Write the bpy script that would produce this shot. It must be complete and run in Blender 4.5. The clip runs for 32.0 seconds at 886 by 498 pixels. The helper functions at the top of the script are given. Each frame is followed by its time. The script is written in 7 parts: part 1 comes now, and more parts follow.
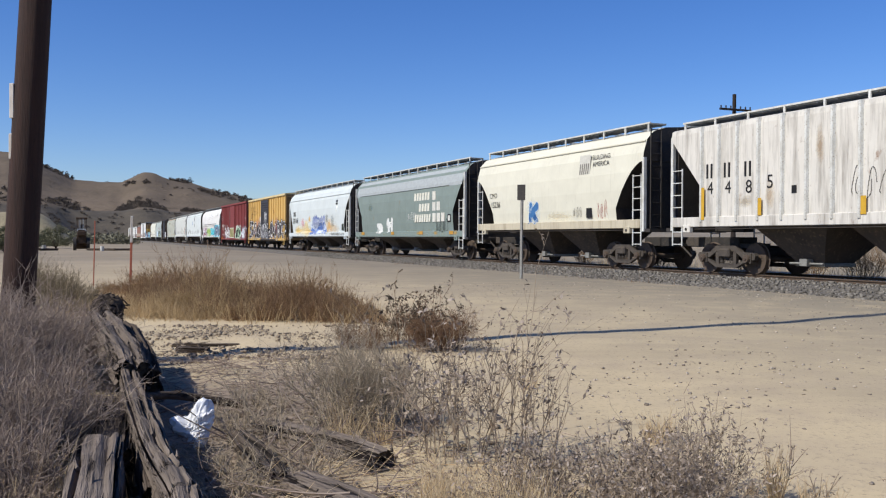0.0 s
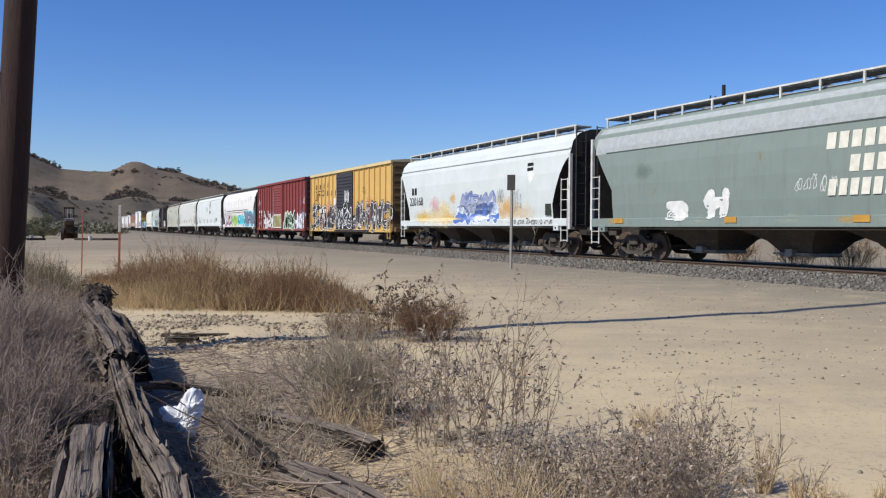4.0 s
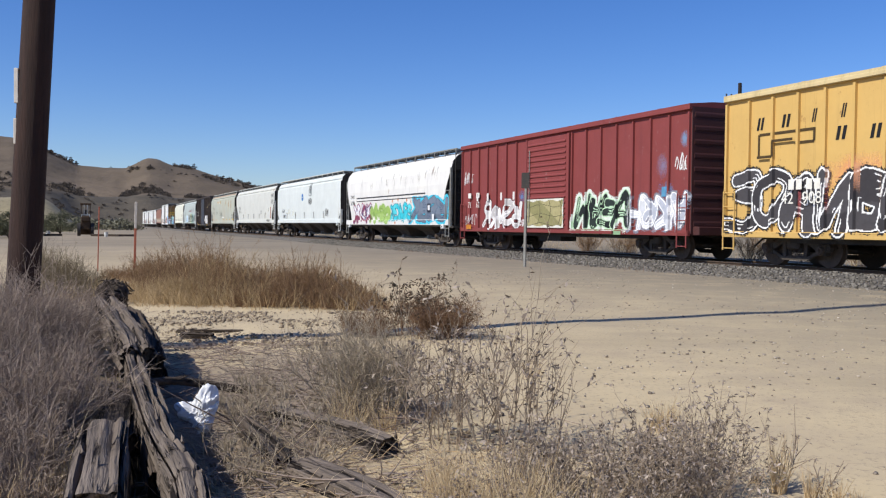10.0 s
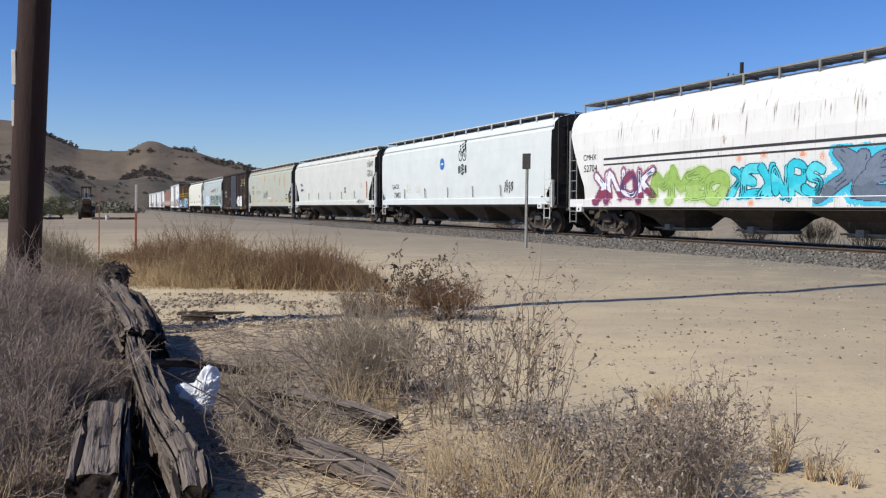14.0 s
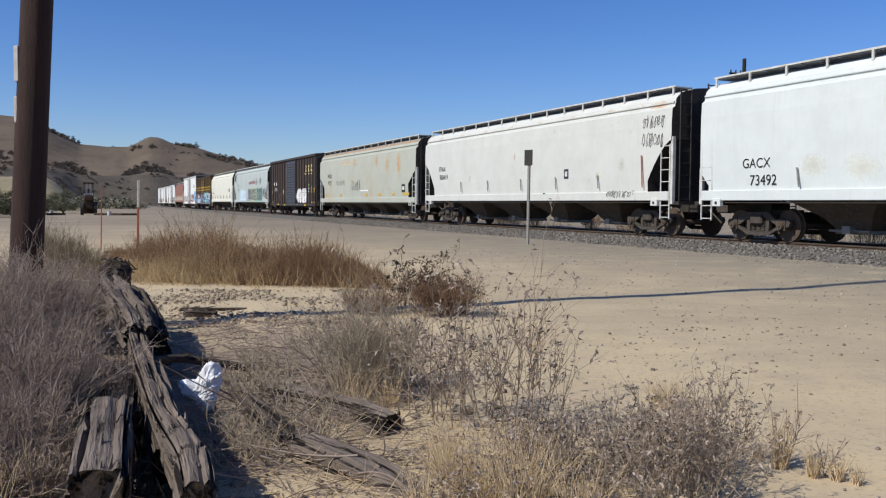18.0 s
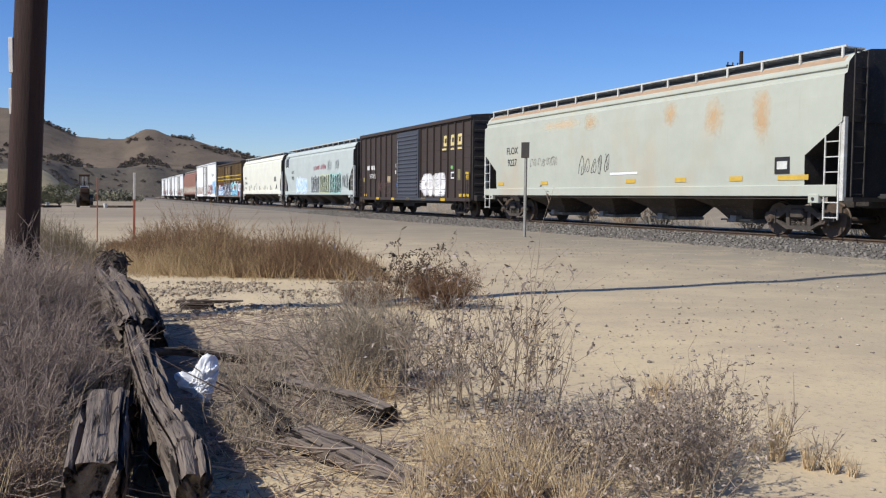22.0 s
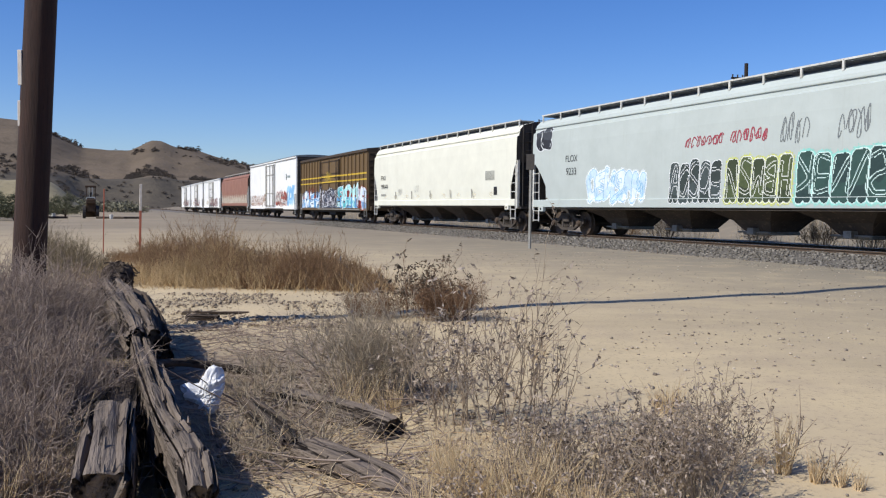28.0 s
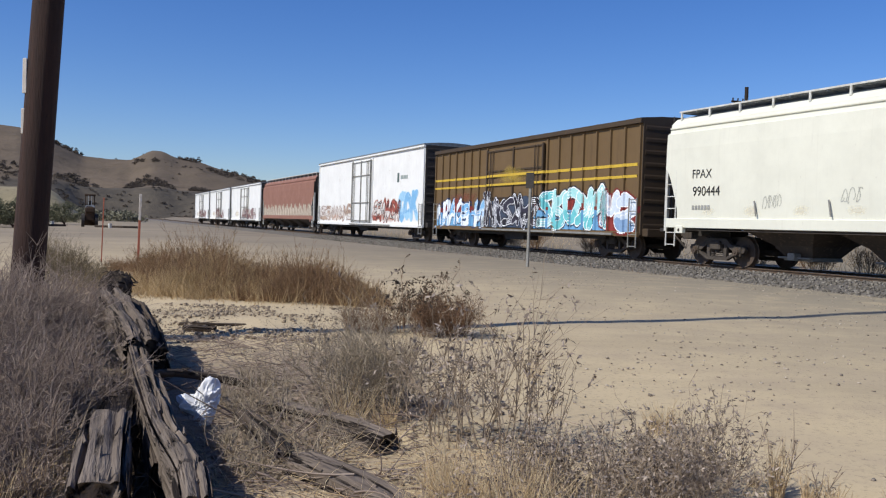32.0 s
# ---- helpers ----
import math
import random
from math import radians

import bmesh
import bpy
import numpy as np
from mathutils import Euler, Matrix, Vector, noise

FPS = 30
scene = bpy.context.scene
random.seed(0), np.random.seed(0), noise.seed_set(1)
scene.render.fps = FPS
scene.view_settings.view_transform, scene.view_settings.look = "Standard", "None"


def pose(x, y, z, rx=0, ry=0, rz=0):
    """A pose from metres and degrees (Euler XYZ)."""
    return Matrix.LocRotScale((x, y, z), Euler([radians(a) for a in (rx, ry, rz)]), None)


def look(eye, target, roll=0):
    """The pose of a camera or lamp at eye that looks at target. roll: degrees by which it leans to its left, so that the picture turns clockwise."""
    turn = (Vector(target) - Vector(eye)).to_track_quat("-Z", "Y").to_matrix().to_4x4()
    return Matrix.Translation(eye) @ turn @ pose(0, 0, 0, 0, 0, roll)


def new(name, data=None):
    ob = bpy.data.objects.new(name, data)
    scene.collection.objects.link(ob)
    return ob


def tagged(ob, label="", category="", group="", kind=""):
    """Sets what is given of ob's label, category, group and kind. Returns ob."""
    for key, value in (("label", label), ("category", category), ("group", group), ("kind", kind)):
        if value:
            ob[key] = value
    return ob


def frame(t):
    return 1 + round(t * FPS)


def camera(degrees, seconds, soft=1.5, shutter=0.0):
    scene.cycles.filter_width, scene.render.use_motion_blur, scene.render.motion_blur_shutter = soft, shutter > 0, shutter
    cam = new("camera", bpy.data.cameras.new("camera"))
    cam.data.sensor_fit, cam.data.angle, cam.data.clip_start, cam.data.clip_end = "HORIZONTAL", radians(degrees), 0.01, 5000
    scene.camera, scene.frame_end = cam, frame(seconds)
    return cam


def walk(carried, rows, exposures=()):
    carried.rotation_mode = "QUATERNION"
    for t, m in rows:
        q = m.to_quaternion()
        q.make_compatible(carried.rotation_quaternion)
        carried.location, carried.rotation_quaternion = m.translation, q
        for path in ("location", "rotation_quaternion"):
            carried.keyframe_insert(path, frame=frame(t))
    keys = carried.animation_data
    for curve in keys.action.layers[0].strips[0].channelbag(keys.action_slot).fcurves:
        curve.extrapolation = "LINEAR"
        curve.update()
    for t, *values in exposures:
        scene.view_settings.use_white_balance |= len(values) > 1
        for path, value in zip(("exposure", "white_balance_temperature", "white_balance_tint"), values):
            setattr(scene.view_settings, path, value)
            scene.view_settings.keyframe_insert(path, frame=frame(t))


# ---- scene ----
cam = camera(53.86, 32.0, soft=1.2)
EYE = Vector((0.0, 0.0, 1.15))
# seconds, turn to the left, tilt up and lean in degrees, and the sway of the hand in metres
AIM = [
    (0.0, -0.45, -0.67, 0.29, 0.006, -0.011, 0.005), (0.5, -0.5, -0.84, 0.36, 0.005, -0.009, 0.006), (1.0, -0.57, -0.84, 0.25, 0.003, -0.005, 0.002),
    (1.5, -0.79, -1.07, 0.02, 0.005, -0.003, 0.002), (2.0, -0.93, -1.24, 0.05, 0.003, -0.008, 0.0), (2.5, -0.9, -1.21, 0.29, 0.004, -0.001, 0.001),
    (3.0, -0.9, -1.21, 0.44, -0.001, -0.001, 0.001), (3.5, -1.12, -1.25, 0.29, 0.001, 0.002, 0.001), (5.5, -0.95, -1.59, 0.8, -0.006, 0.003, 0.002),
    (6.0, -0.79, -1.7, 0.84, -0.006, 0.003, 0.0), (6.5, -0.63, -1.76, 0.75, -0.004, 0.004, -0.002), (7.0, -0.36, -1.7, 0.69, -0.001, 0.0, -0.002),
    (7.5, -0.29, -1.72, 0.65, 0.001, -0.001, 0.004), (8.0, -0.29, -1.62, 1.08, -0.005, 0.0, 0.001), (8.5, -0.03, -1.57, 0.7, 0.001, -0.002, 0.002),
    (9.0, -0.04, -1.45, 0.91, -0.002, -0.003, 0.0), (9.5, -0.17, -1.42, 0.89, -0.003, -0.008, 0.0), (10.0, -0.23, -1.48, 0.61, -0.002, -0.004, 0.003),
    (10.5, -0.23, -1.4, 0.86, 0.001, -0.008, -0.003), (11.0, -0.33, -1.46, 0.93, 0.0, -0.007, -0.001), (11.5, -0.4, -1.73, 0.95, -0.002, -0.004, -0.001),
    (12.0, -0.46, -1.91, 0.68, 0.0, 0.001, -0.002), (12.5, -0.44, -2.21, 0.34, -0.003, 0.001, -0.003), (13.0, -0.36, -2.45, 0.25, -0.001, 0.008, -0.001),
    (13.5, -0.2, -2.63, 0.18, 0.002, 0.005, 0.001), (14.0, -0.16, -2.68, 0.35, 0.002, 0.012, -0.005), (14.5, -0.01, -2.72, 0.4, 0.003, 0.005, -0.002),
    (16.5, 0.21, -2.53, 0.16, 0.004, -0.002, 0.002), (17.0, 0.06, -2.68, 0.32, 0.003, 0.003, 0.0), (17.5, 0.03, -2.91, 0.47, 0.001, 0.008, -0.001),
    (18.0, -0.04, -2.93, 0.42, 0.002, 0.008, -0.002), (18.5, -0.15, -2.98, 0.16, 0.001, 0.006, -0.001), (19.0, -0.13, -3.01, 0.23, 0.004, 0.003, -0.001),
    (19.5, -0.14, -3.04, 0.42, 0.0, 0.009, -0.005), (20.0, -0.23, -3.18, 0.57, 0.002, 0.01, -0.006), (20.5, -0.21, -3.36, 0.62, 0.005, 0.016, -0.005),
    (21.0, -0.33, -3.46, 0.62, 0.003, 0.021, -0.006), (21.5, -0.17, -3.42, 0.74, -0.001, 0.016, -0.004), (22.0, -0.26, -3.42, 0.45, 0.002, 0.015, -0.003),
    (22.5, -0.18, -3.53, 0.26, 0.001, 0.02, -0.012), (23.0, -0.22, -3.6, 0.08, 0.006, 0.017, -0.005), (23.5, -0.07, -3.48, 0.34, 0.004, 0.009, -0.007),
    (24.0, 0.21, -3.34, 0.12, 0.001, 0.0, -0.003), (24.5, 0.22, -3.12, -0.1, 0.005, -0.002, -0.002), (25.0, 0.28, -3.01, -0.11, 0.006, -0.002, -0.002),
    (25.5, 0.16, -2.97, 0.08, 0.003, 0.0, 0.002), (27.5, 0.23, -2.62, 0.57, -0.003, -0.006, -0.001), (28.0, 0.07, -2.67, 0.52, -0.003, 0.002, 0.001),
    (28.5, -0.04, -2.45, 0.93, -0.006, 0.0, 0.003), (29.0, -0.21, -2.43, 1.05, -0.004, 0.001, 0.004), (29.5, -0.18, -2.3, 1.12, -0.008, -0.002, 0.002),
    (30.0, -0.01, -2.04, 1.23, -0.006, -0.016, 0.006), (30.5, 0.12, -1.85, 1.38, -0.003, -0.024, 0.01), (31.0, 0.14, -1.68, 1.13, -0.002, -0.028, 0.009),
    (31.5, 0.13, -1.62, 1.55, -0.004, -0.025, 0.008), (32.0, -0.04, -1.6, 1.79, -0.007, -0.022, 0.004),
]


def aim(yaw, tilt, lean, dx, dy, dz):
    y, p = radians(yaw), radians(tilt)
    way = Vector((-math.sin(y) * math.cos(p), math.cos(y) * math.cos(p), math.sin(p)))
    eye = EYE + Vector((dx, dy, dz))
    return look(eye, eye + way, lean)


# the camera's own slow exposure, in stops
STOPS = [(0, 0.12), (3, 0.14), (6, 0.02), (10, 0.14), (14, 0.06), (18, 0.0), (20, 0.07), (22, 0.19), (25, 0.23), (28, 0.13), (31, 0.02), (32, 0.0)]
walk(cam, [(row[0], aim(*row[1:])) for row in AIM], STOPS)

# ---- light ----
SUN_EL, SUN_AZ = 44.0, 239.6      # the sun's height, and its bearing clockwise from +y
world = bpy.data.worlds.new("world")
scene.world = world
world.use_nodes = True
wn = world.node_tree
sky = wn.nodes.new("ShaderNodeTexSky")
sky.sky_type, sky.sun_disc = "NISHITA", False
sky.sun_elevation, sky.sun_rotation = radians(SUN_EL), radians(SUN_AZ)
sky.altitude, sky.air_density, sky.dust_density, sky.ozone_density = 600, 1.0, 0.7, 4.0
hsv = wn.nodes.new("ShaderNodeHueSaturation")     # a clear, dry autumn sky
hsv.inputs["Saturation"].default_value = 1.25
hsv.inputs["Hue"].default_value = 0.508
wn.links.new(sky.outputs[0], hsv.inputs["Color"])
tint = wn.nodes.new("ShaderNodeMixRGB")
tint.blend_type = "MULTIPLY"
tint.inputs[0].default_value, tint.inputs[2].default_value = 1.0, (0.92, 0.97, 1.15, 1)
wn.links.new(hsv.outputs[0], tint.inputs[1])
wn.links.new(tint.outputs[0], wn.nodes["Background"].inputs[0])
wn.nodes["Background"].inputs[1].default_value = 0.105
sun = new("sun", bpy.data.lights.new("sun", "SUN"))
sun.data.energy, sun.data.angle, sun.data.color = 4.6, radians(0.53), (1.0, 0.965, 0.89)
sa, se = radians(SUN_AZ), radians(SUN_EL)
sun.matrix_world = look(Vector((math.sin(sa) * math.cos(se), math.cos(sa) * math.cos(se), math.sin(se))) * 50, (0, 0, 0))

# ---- materials ----
MATS = {}


def srgb(h):
    c = [int(h[i:i + 2], 16) / 255 for i in (0, 2, 4)]
    return tuple(v / 12.92 if v <= 0.04045 else ((v + 0.055) / 1.055) ** 2.4 for v in c) + (1.0,)


def nd(m, kind, **values):
    n = m.node_tree.nodes.new("ShaderNode" + kind)
    for k, v in values.items():
        if k == "op":
            n.operation = v
        elif k == "blend":
            n.blend_type = v
        else:
            n.inputs[int(k[1:]) if k[0] == "i" and k[1:].isdigit() else k].default_value = v
    return n


def lk(m, a, b):
    m.node_tree.links.new(a, b)


def ramp(m, src, p0, p1, c0=(0, 0, 0, 1), c1=(1, 1, 1, 1)):
    r = nd(m, "ValToRGB")
    e = r.color_ramp.elements
    e[0].position, e[1].position, e[0].color, e[1].color = p0, p1, c0, c1
    lk(m, src, r.inputs[0])
    return r.outputs[0]


def mix(m, fac, a, b, blend="MIX"):
    n = m.node_tree.nodes.new("ShaderNodeMixRGB")
    n.blend_type = blend
    for i, v in enumerate((fac, a, b)):
        if hasattr(v, "links"):
            lk(m, v, n.inputs[i])
        else:
            n.inputs[i].default_value = v
    return n.outputs[0]


def coords(m, scale=(1, 1, 1), world_space=False):
    mp = nd(m, "Mapping")
    mp.inputs["Scale"].default_value = scale
    if world_space:
        lk(m, nd(m, "NewGeometry").outputs["Position"], mp.inputs[0])
    else:
        lk(m, nd(m, "TexCoord").outputs["Object"], mp.inputs[0])
    return mp.outputs[0]


def noise_tex(m, co, scale, detail=4.0, rough=0.6):
    n = nd(m, "TexNoise", Scale=scale, Detail=detail, Roughness=rough)
    lk(m, co, n.inputs["Vector"])
    return n.outputs["Fac"]


def bump(m, height, strength, dist):
    b = nd(m, "Bump", Strength=strength, Distance=dist)
    lk(m, height, b.inputs["Height"])
    lk(m, b.outputs[0], m.node_tree.nodes["Principled BSDF"].inputs["Normal"])


def material(name, rough=0.8, metal=0.0, spec=0.5):
    m = bpy.data.materials.new(name)
    m.use_nodes = True
    p = m.node_tree.nodes["Principled BSDF"]
    p.inputs["Roughness"].default_value, p.inputs["Metallic"].default_value = rough, metal
    p.inputs["Specular IOR Level"].default_value = spec
    MATS[name] = m
    return m, p


def surface(name, a, b, scale=3.0, rough=0.85, metal=0.0, grain=0.3, dist=0.01, stretch=(1, 1, 1), c=None, world_space=False, spec=0.4, vary=0.0):
    """Two colours in broad patches, a third in specks, and a fine relief."""
    m, p = material(name, rough, metal, spec)
    co = coords(m, stretch, world_space)
    n1, n2 = noise_tex(m, co, scale, 5), noise_tex(m, co, scale * 9, 4)
    col = mix(m, ramp(m, n1, 0.35, 0.65), srgb(a), srgb(b))
    if c:
        col = mix(m, ramp(m, n2, 0.56, 0.68), col, srgb(c))
    if vary:
        oi = nd(m, "ObjectInfo")
        col = mix(m, vary, col, ramp(m, oi.outputs["Random"], 0.0, 1.0, (0.3, 0.3, 0.3, 1), (1, 1, 1, 1)), "MULTIPLY")
    lk(m, col, p.inputs["Base Color"])
    bump(m, n2, grain, dist)
    return m


def car_paint(name, base, grime="6d675c", rust=None, grime_amount=0.5, streak=0.55, rough=0.55, patch=None, patch_amount=0.5):
    """Weathered railcar paint: streaks run down the side, grime gathers in clouds, rust breaks through."""
    m, p = material(name, rough, 0.0, 0.35)
    co = coords(m)
    st = coords(m, (3.2, 3.2, 0.28))
    clouds, streaks = noise_tex(m, co, 0.9, 6, 0.65), noise_tex(m, st, 1.0, 5, 0.7)
    fine = noise_tex(m, co, 14.0, 3)
    base_c = srgb(base)
    col = mix(m, ramp(m, clouds, 0.3, 0.75), base_c, tuple(v * 0.86 for v in base_c[:3]) + (1,))
    g = nd(m, "Math", op="MULTIPLY")
    lk(m, ramp(m, streaks, streak, streak + 0.22), g.inputs[0])
    g.inputs[1].default_value = grime_amount
    col = mix(m, g.outputs[0], col, srgb(grime))
    runs = noise_tex(m, coords(m, (13, 13, 0.5)), 1.0, 4, 0.7)
    rg = nd(m, "Math", op="MULTIPLY")
    lk(m, ramp(m, runs, 0.56, 0.74), rg.inputs[0])
    rg.inputs[1].default_value = grime_amount * 0.7
    col = mix(m, rg.outputs[0], col, srgb(grime))
    specks = noise_tex(m, coords(m, (1, 1, 0.7)), 11.0, 6, 0.75)
    sg = nd(m, "Math", op="MULTIPLY")
    lk(m, ramp(m, specks, 0.63, 0.7), sg.inputs[0])
    sg.inputs[1].default_value = 0.3 + grime_amount * 0.5
    col = mix(m, sg.outputs[0], col, srgb(rust or grime))
    if patch:
        pn = noise_tex(m, coords(m, (0.5, 0.5, 0.22)), 1.3, 3, 0.5)
        pg = nd(m, "Math", op="MULTIPLY")
        lk(m, ramp(m, pn, 0.54, 0.7), pg.inputs[0])
        pg.inputs[1].default_value = patch_amount
        col = mix(m, pg.outputs[0], col, srgb(patch))
    if rust:
        rn = noise_tex(m, coords(m, (1, 1, 0.5)), 2.6, 8, 0.75)
        col = mix(m, ramp(m, rn, 0.62, 0.72), col, srgb(rust))
    lk(m, col, p.inputs["Base Color"])
    r = nd(m, "MapRange", i3=rough - 0.1, i4=rough + 0.3)
    lk(m, clouds, r.inputs[0])
    lk(m, r.outputs[0], p.inputs["Roughness"])
    bump(m, fine, 0.12, 0.006)
    return m


def paint(hexa, rough=0.7):
    """Sprayed or stencilled paint, worn thin in places."""
    key = "paint_" + hexa
    if key not in MATS:
        m, p = material(key, rough, 0.0, 0.3)
        n = noise_tex(m, coords(m), 6.0, 5, 0.7)
        c = srgb(hexa)
        lk(m, mix(m, ramp(m, n, 0.35, 0.75), c, tuple(v * 0.72 for v in c[:3]) + (1,)), p.inputs["Base Color"])
    return MATS[key]


STEEL = surface("dusty_running_gear", "3d3732", "4b443d", 5.0, 0.85, 0.0, 0.5, 0.01, c="635747")
WHEEL = surface("wheel_steel", "4a3f36", "5c4e42", 6.0, 0.7, 0.2, 0.3, 0.004, c="6a5a4a")
TREAD = surface("polished_tread", "8b8680", "a09a92", 8.0, 0.3, 0.9, 0.1, 0.001)
# black paint, and the painted shade of car ends and undersides
BLACKEND = surface("black_paint_and_end_shade", "292624", "37332f", 2.0, 0.75, 0.0, 0.3, 0.004, c="4a4038")
GALV = surface("galvanised_grating", "8d8f8e", "777977", 5.0, 0.55, 0.5, 0.2, 0.004)
WHITEMETAL = surface("white_painted_metal", "cfcfc8", "b5b3aa", 4.0, 0.6, 0.0, 0.2, 0.003, c="8a7f70")
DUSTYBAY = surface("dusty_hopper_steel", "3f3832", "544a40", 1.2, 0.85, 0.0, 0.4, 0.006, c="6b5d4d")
GREYMETAL = surface("grey_painted_metal", "8d8c86", "77756e", 4.0, 0.6, 0.0, 0.2, 0.003, c="5c5247")

# ---- mesh helpers ----
class Build:
    """Collects boxes, tubes, prisms and ribbons into one mesh."""

    def __init__(self):
        self.v, self.f = [], []

    def add(self, verts, faces):
        n = len(self.v)
        self.v.extend(tuple(p) for p in verts)
        self.f.extend(tuple(i + n for i in f) for f in faces)
        return self

    def box(self, x0, x1, y0, y1, z0, z1):
        vs = [(x, y, z) for x in (x0, x1) for y in (y0, y1) for z in (z0, z1)]
        return self.add(vs, [(0, 1, 3, 2), (4, 6, 7, 5), (0, 4, 5, 1), (2, 3, 7, 6), (0, 2, 6, 4), (1, 5, 7, 3)])

    def bevel_box(self, x0, x1, y0, y1, z0, z1, b):
        """A box with its twelve edges cut at 45 degrees."""
        bm = bmesh.new()
        bmesh.ops.create_cube(bm, size=1, matrix=Matrix.Translation(((x0 + x1) / 2, (y0 + y1) / 2, (z0 + z1) / 2)) @ Matrix.Diagonal((x1 - x0, y1 - y0, z1 - z0, 1)))
        bmesh.ops.bevel(bm, geom=bm.edges[:], offset=b, segments=1, affect="EDGES")
        bm.verts.index_update()
        self.add([v.co[:] for v in bm.verts], [[v.index for v in f.verts] for f in bm.faces])
        bm.free()
        return self

    def tube(self, a, b, r0, r1=None, n=6, caps=True):
        a, b = Vector(a), Vector(b)
        r1 = r0 if r1 is None else r1
        d = (b - a)
        if d.length < 1e-6:
            return self
        q = d.to_track_quat("Z", "Y")
        vs = []
        for p, r in ((a, r0), (b, r1)):
            vs += [p + q @ Vector((math.cos(k * math.tau / n) * r, math.sin(k * math.tau / n) * r, 0)) for k in range(n)]
        fs = [(k, (k + 1) % n, n + (k + 1) % n, n + k) for k in range(n)]
        if caps:
            fs += [tuple(range(n))[::-1], tuple(range(n, 2 * n))]
        return self.add(vs, fs)

    def pipe(self, pts, r, n=5):
        for a, b in zip(pts, pts[1:]):
            self.tube(a, b, r, r, n)
        return self

    def loft(self, rings, closed=True, caps=True):
        """Skins rings of equal length, one after another."""
        k = len(rings[0])
        vs = [p for r in rings for p in r]
        fs = []
        for i in range(len(rings) - 1):
            for j in range(k if closed else k - 1):
                fs.append((i * k + j, i * k + (j + 1) % k, (i + 1) * k + (j + 1) % k, (i + 1) * k + j))
        if caps:
            fs += [tuple(range(k))[::-1], tuple(range((len(rings) - 1) * k, len(rings) * k))]
        return self.add(vs, fs)

    def prism(self, poly, axis, lo, hi):
        """A closed outline in a plane, pushed along the axis left out ('x', 'y' or 'z')."""
        def at(p, h):
            return {"x": (h, p[0], p[1]), "y": (p[0], h, p[1]), "z": (p[0], p[1], h)}[axis]
        return self.loft([[at(p, lo) for p in poly], [at(p, hi) for p in poly]])

    def mesh(self, name, mats, smooth=False):
        me = bpy.data.meshes.new(name)
        me.from_pydata(self.v, [], self.f)
        for m in mats if isinstance(mats, (list, tuple)) else [mats]:
            me.materials.append(m)
        bm = bmesh.new()
        bm.from_mesh(me)
        bmesh.ops.recalc_face_normals(bm, faces=bm.faces)
        bm.to_mesh(me)
        bm.free()
        if smooth:
            me.polygons.foreach_set("use_smooth", [True] * len(me.polygons))
        me.update()
        return me


def part(name, build, mat, parent, label="", smooth=False):
    """One mesh object under a thing or a part."""
    ob = new(name, build.mesh(name, mat, smooth))
    ob.parent = parent
    if label:
        tagged(ob, label)
    return ob


def share(name, mesh, parent, m=None):
    """Another object on the same mesh."""
    ob = new(name, mesh)
    ob.parent = parent
    if m is not None:
        ob.matrix_basis = m
    return ob


def thing(name, label, category, group="", kind="", data=None):
    return tagged(new(name, data), label, category, group, kind)


def raw_mesh(name, verts, faces, mats, smooth=False):
    me = bpy.data.meshes.new(name)
    me.from_pydata(verts, [], faces)
    for m in mats if isinstance(mats, (list, tuple)) else [mats]:
        me.materials.append(m)
    if smooth:
        me.polygons.foreach_set("use_smooth", [True] * len(me.polygons))
    me.update()
    return me


def ease(a, b, v):
    t = min(1.0, max(0.0, (v - a) / (b - a)))
    return t * t * (3 - 2 * t)

# ---- the line of the track ----
TH, DC = 0.40281, 18.14           # bearing of the line (radians left of +y) and its nearest distance to the origin
K1, K2, K3 = -2.76e-4, 1.2376e-5, -1.17977e-7
RAIL = 0.227                      # height of the rail's top
SPEED, GAIN = 6.7543, 0.0086      # metres a second, and its gain


def bend(s):
    e = min(240.0, max(-110.0, s))
    lat = K1 * e ** 2 / 2 + K2 * e ** 3 / 6 + K3 * e ** 4 / 24
    slope = K1 * e + K2 * e ** 2 / 2 + K3 * e ** 3 / 6
    return lat + slope * (s - e), slope


def on_track(s, off=0.0, z=0.0):
    """A point s metres along the line (away from the viewer), off metres beyond its middle."""
    lat, _ = bend(s)
    d = DC + lat + off
    return Vector((-math.sin(TH) * s + math.cos(TH) * d, math.cos(TH) * s + math.sin(TH) * d, z))


def track_pose(s, z=RAIL):
    _, slope = bend(s)
    return pose(*on_track(s, 0, z), 0, 0, math.degrees(TH - math.atan(slope)) - 90)


def from_track(x, y):
    s = -x * math.sin(TH) + y * math.cos(TH)
    return s, x * math.cos(TH) + y * math.sin(TH) - DC - bend(s)[0]


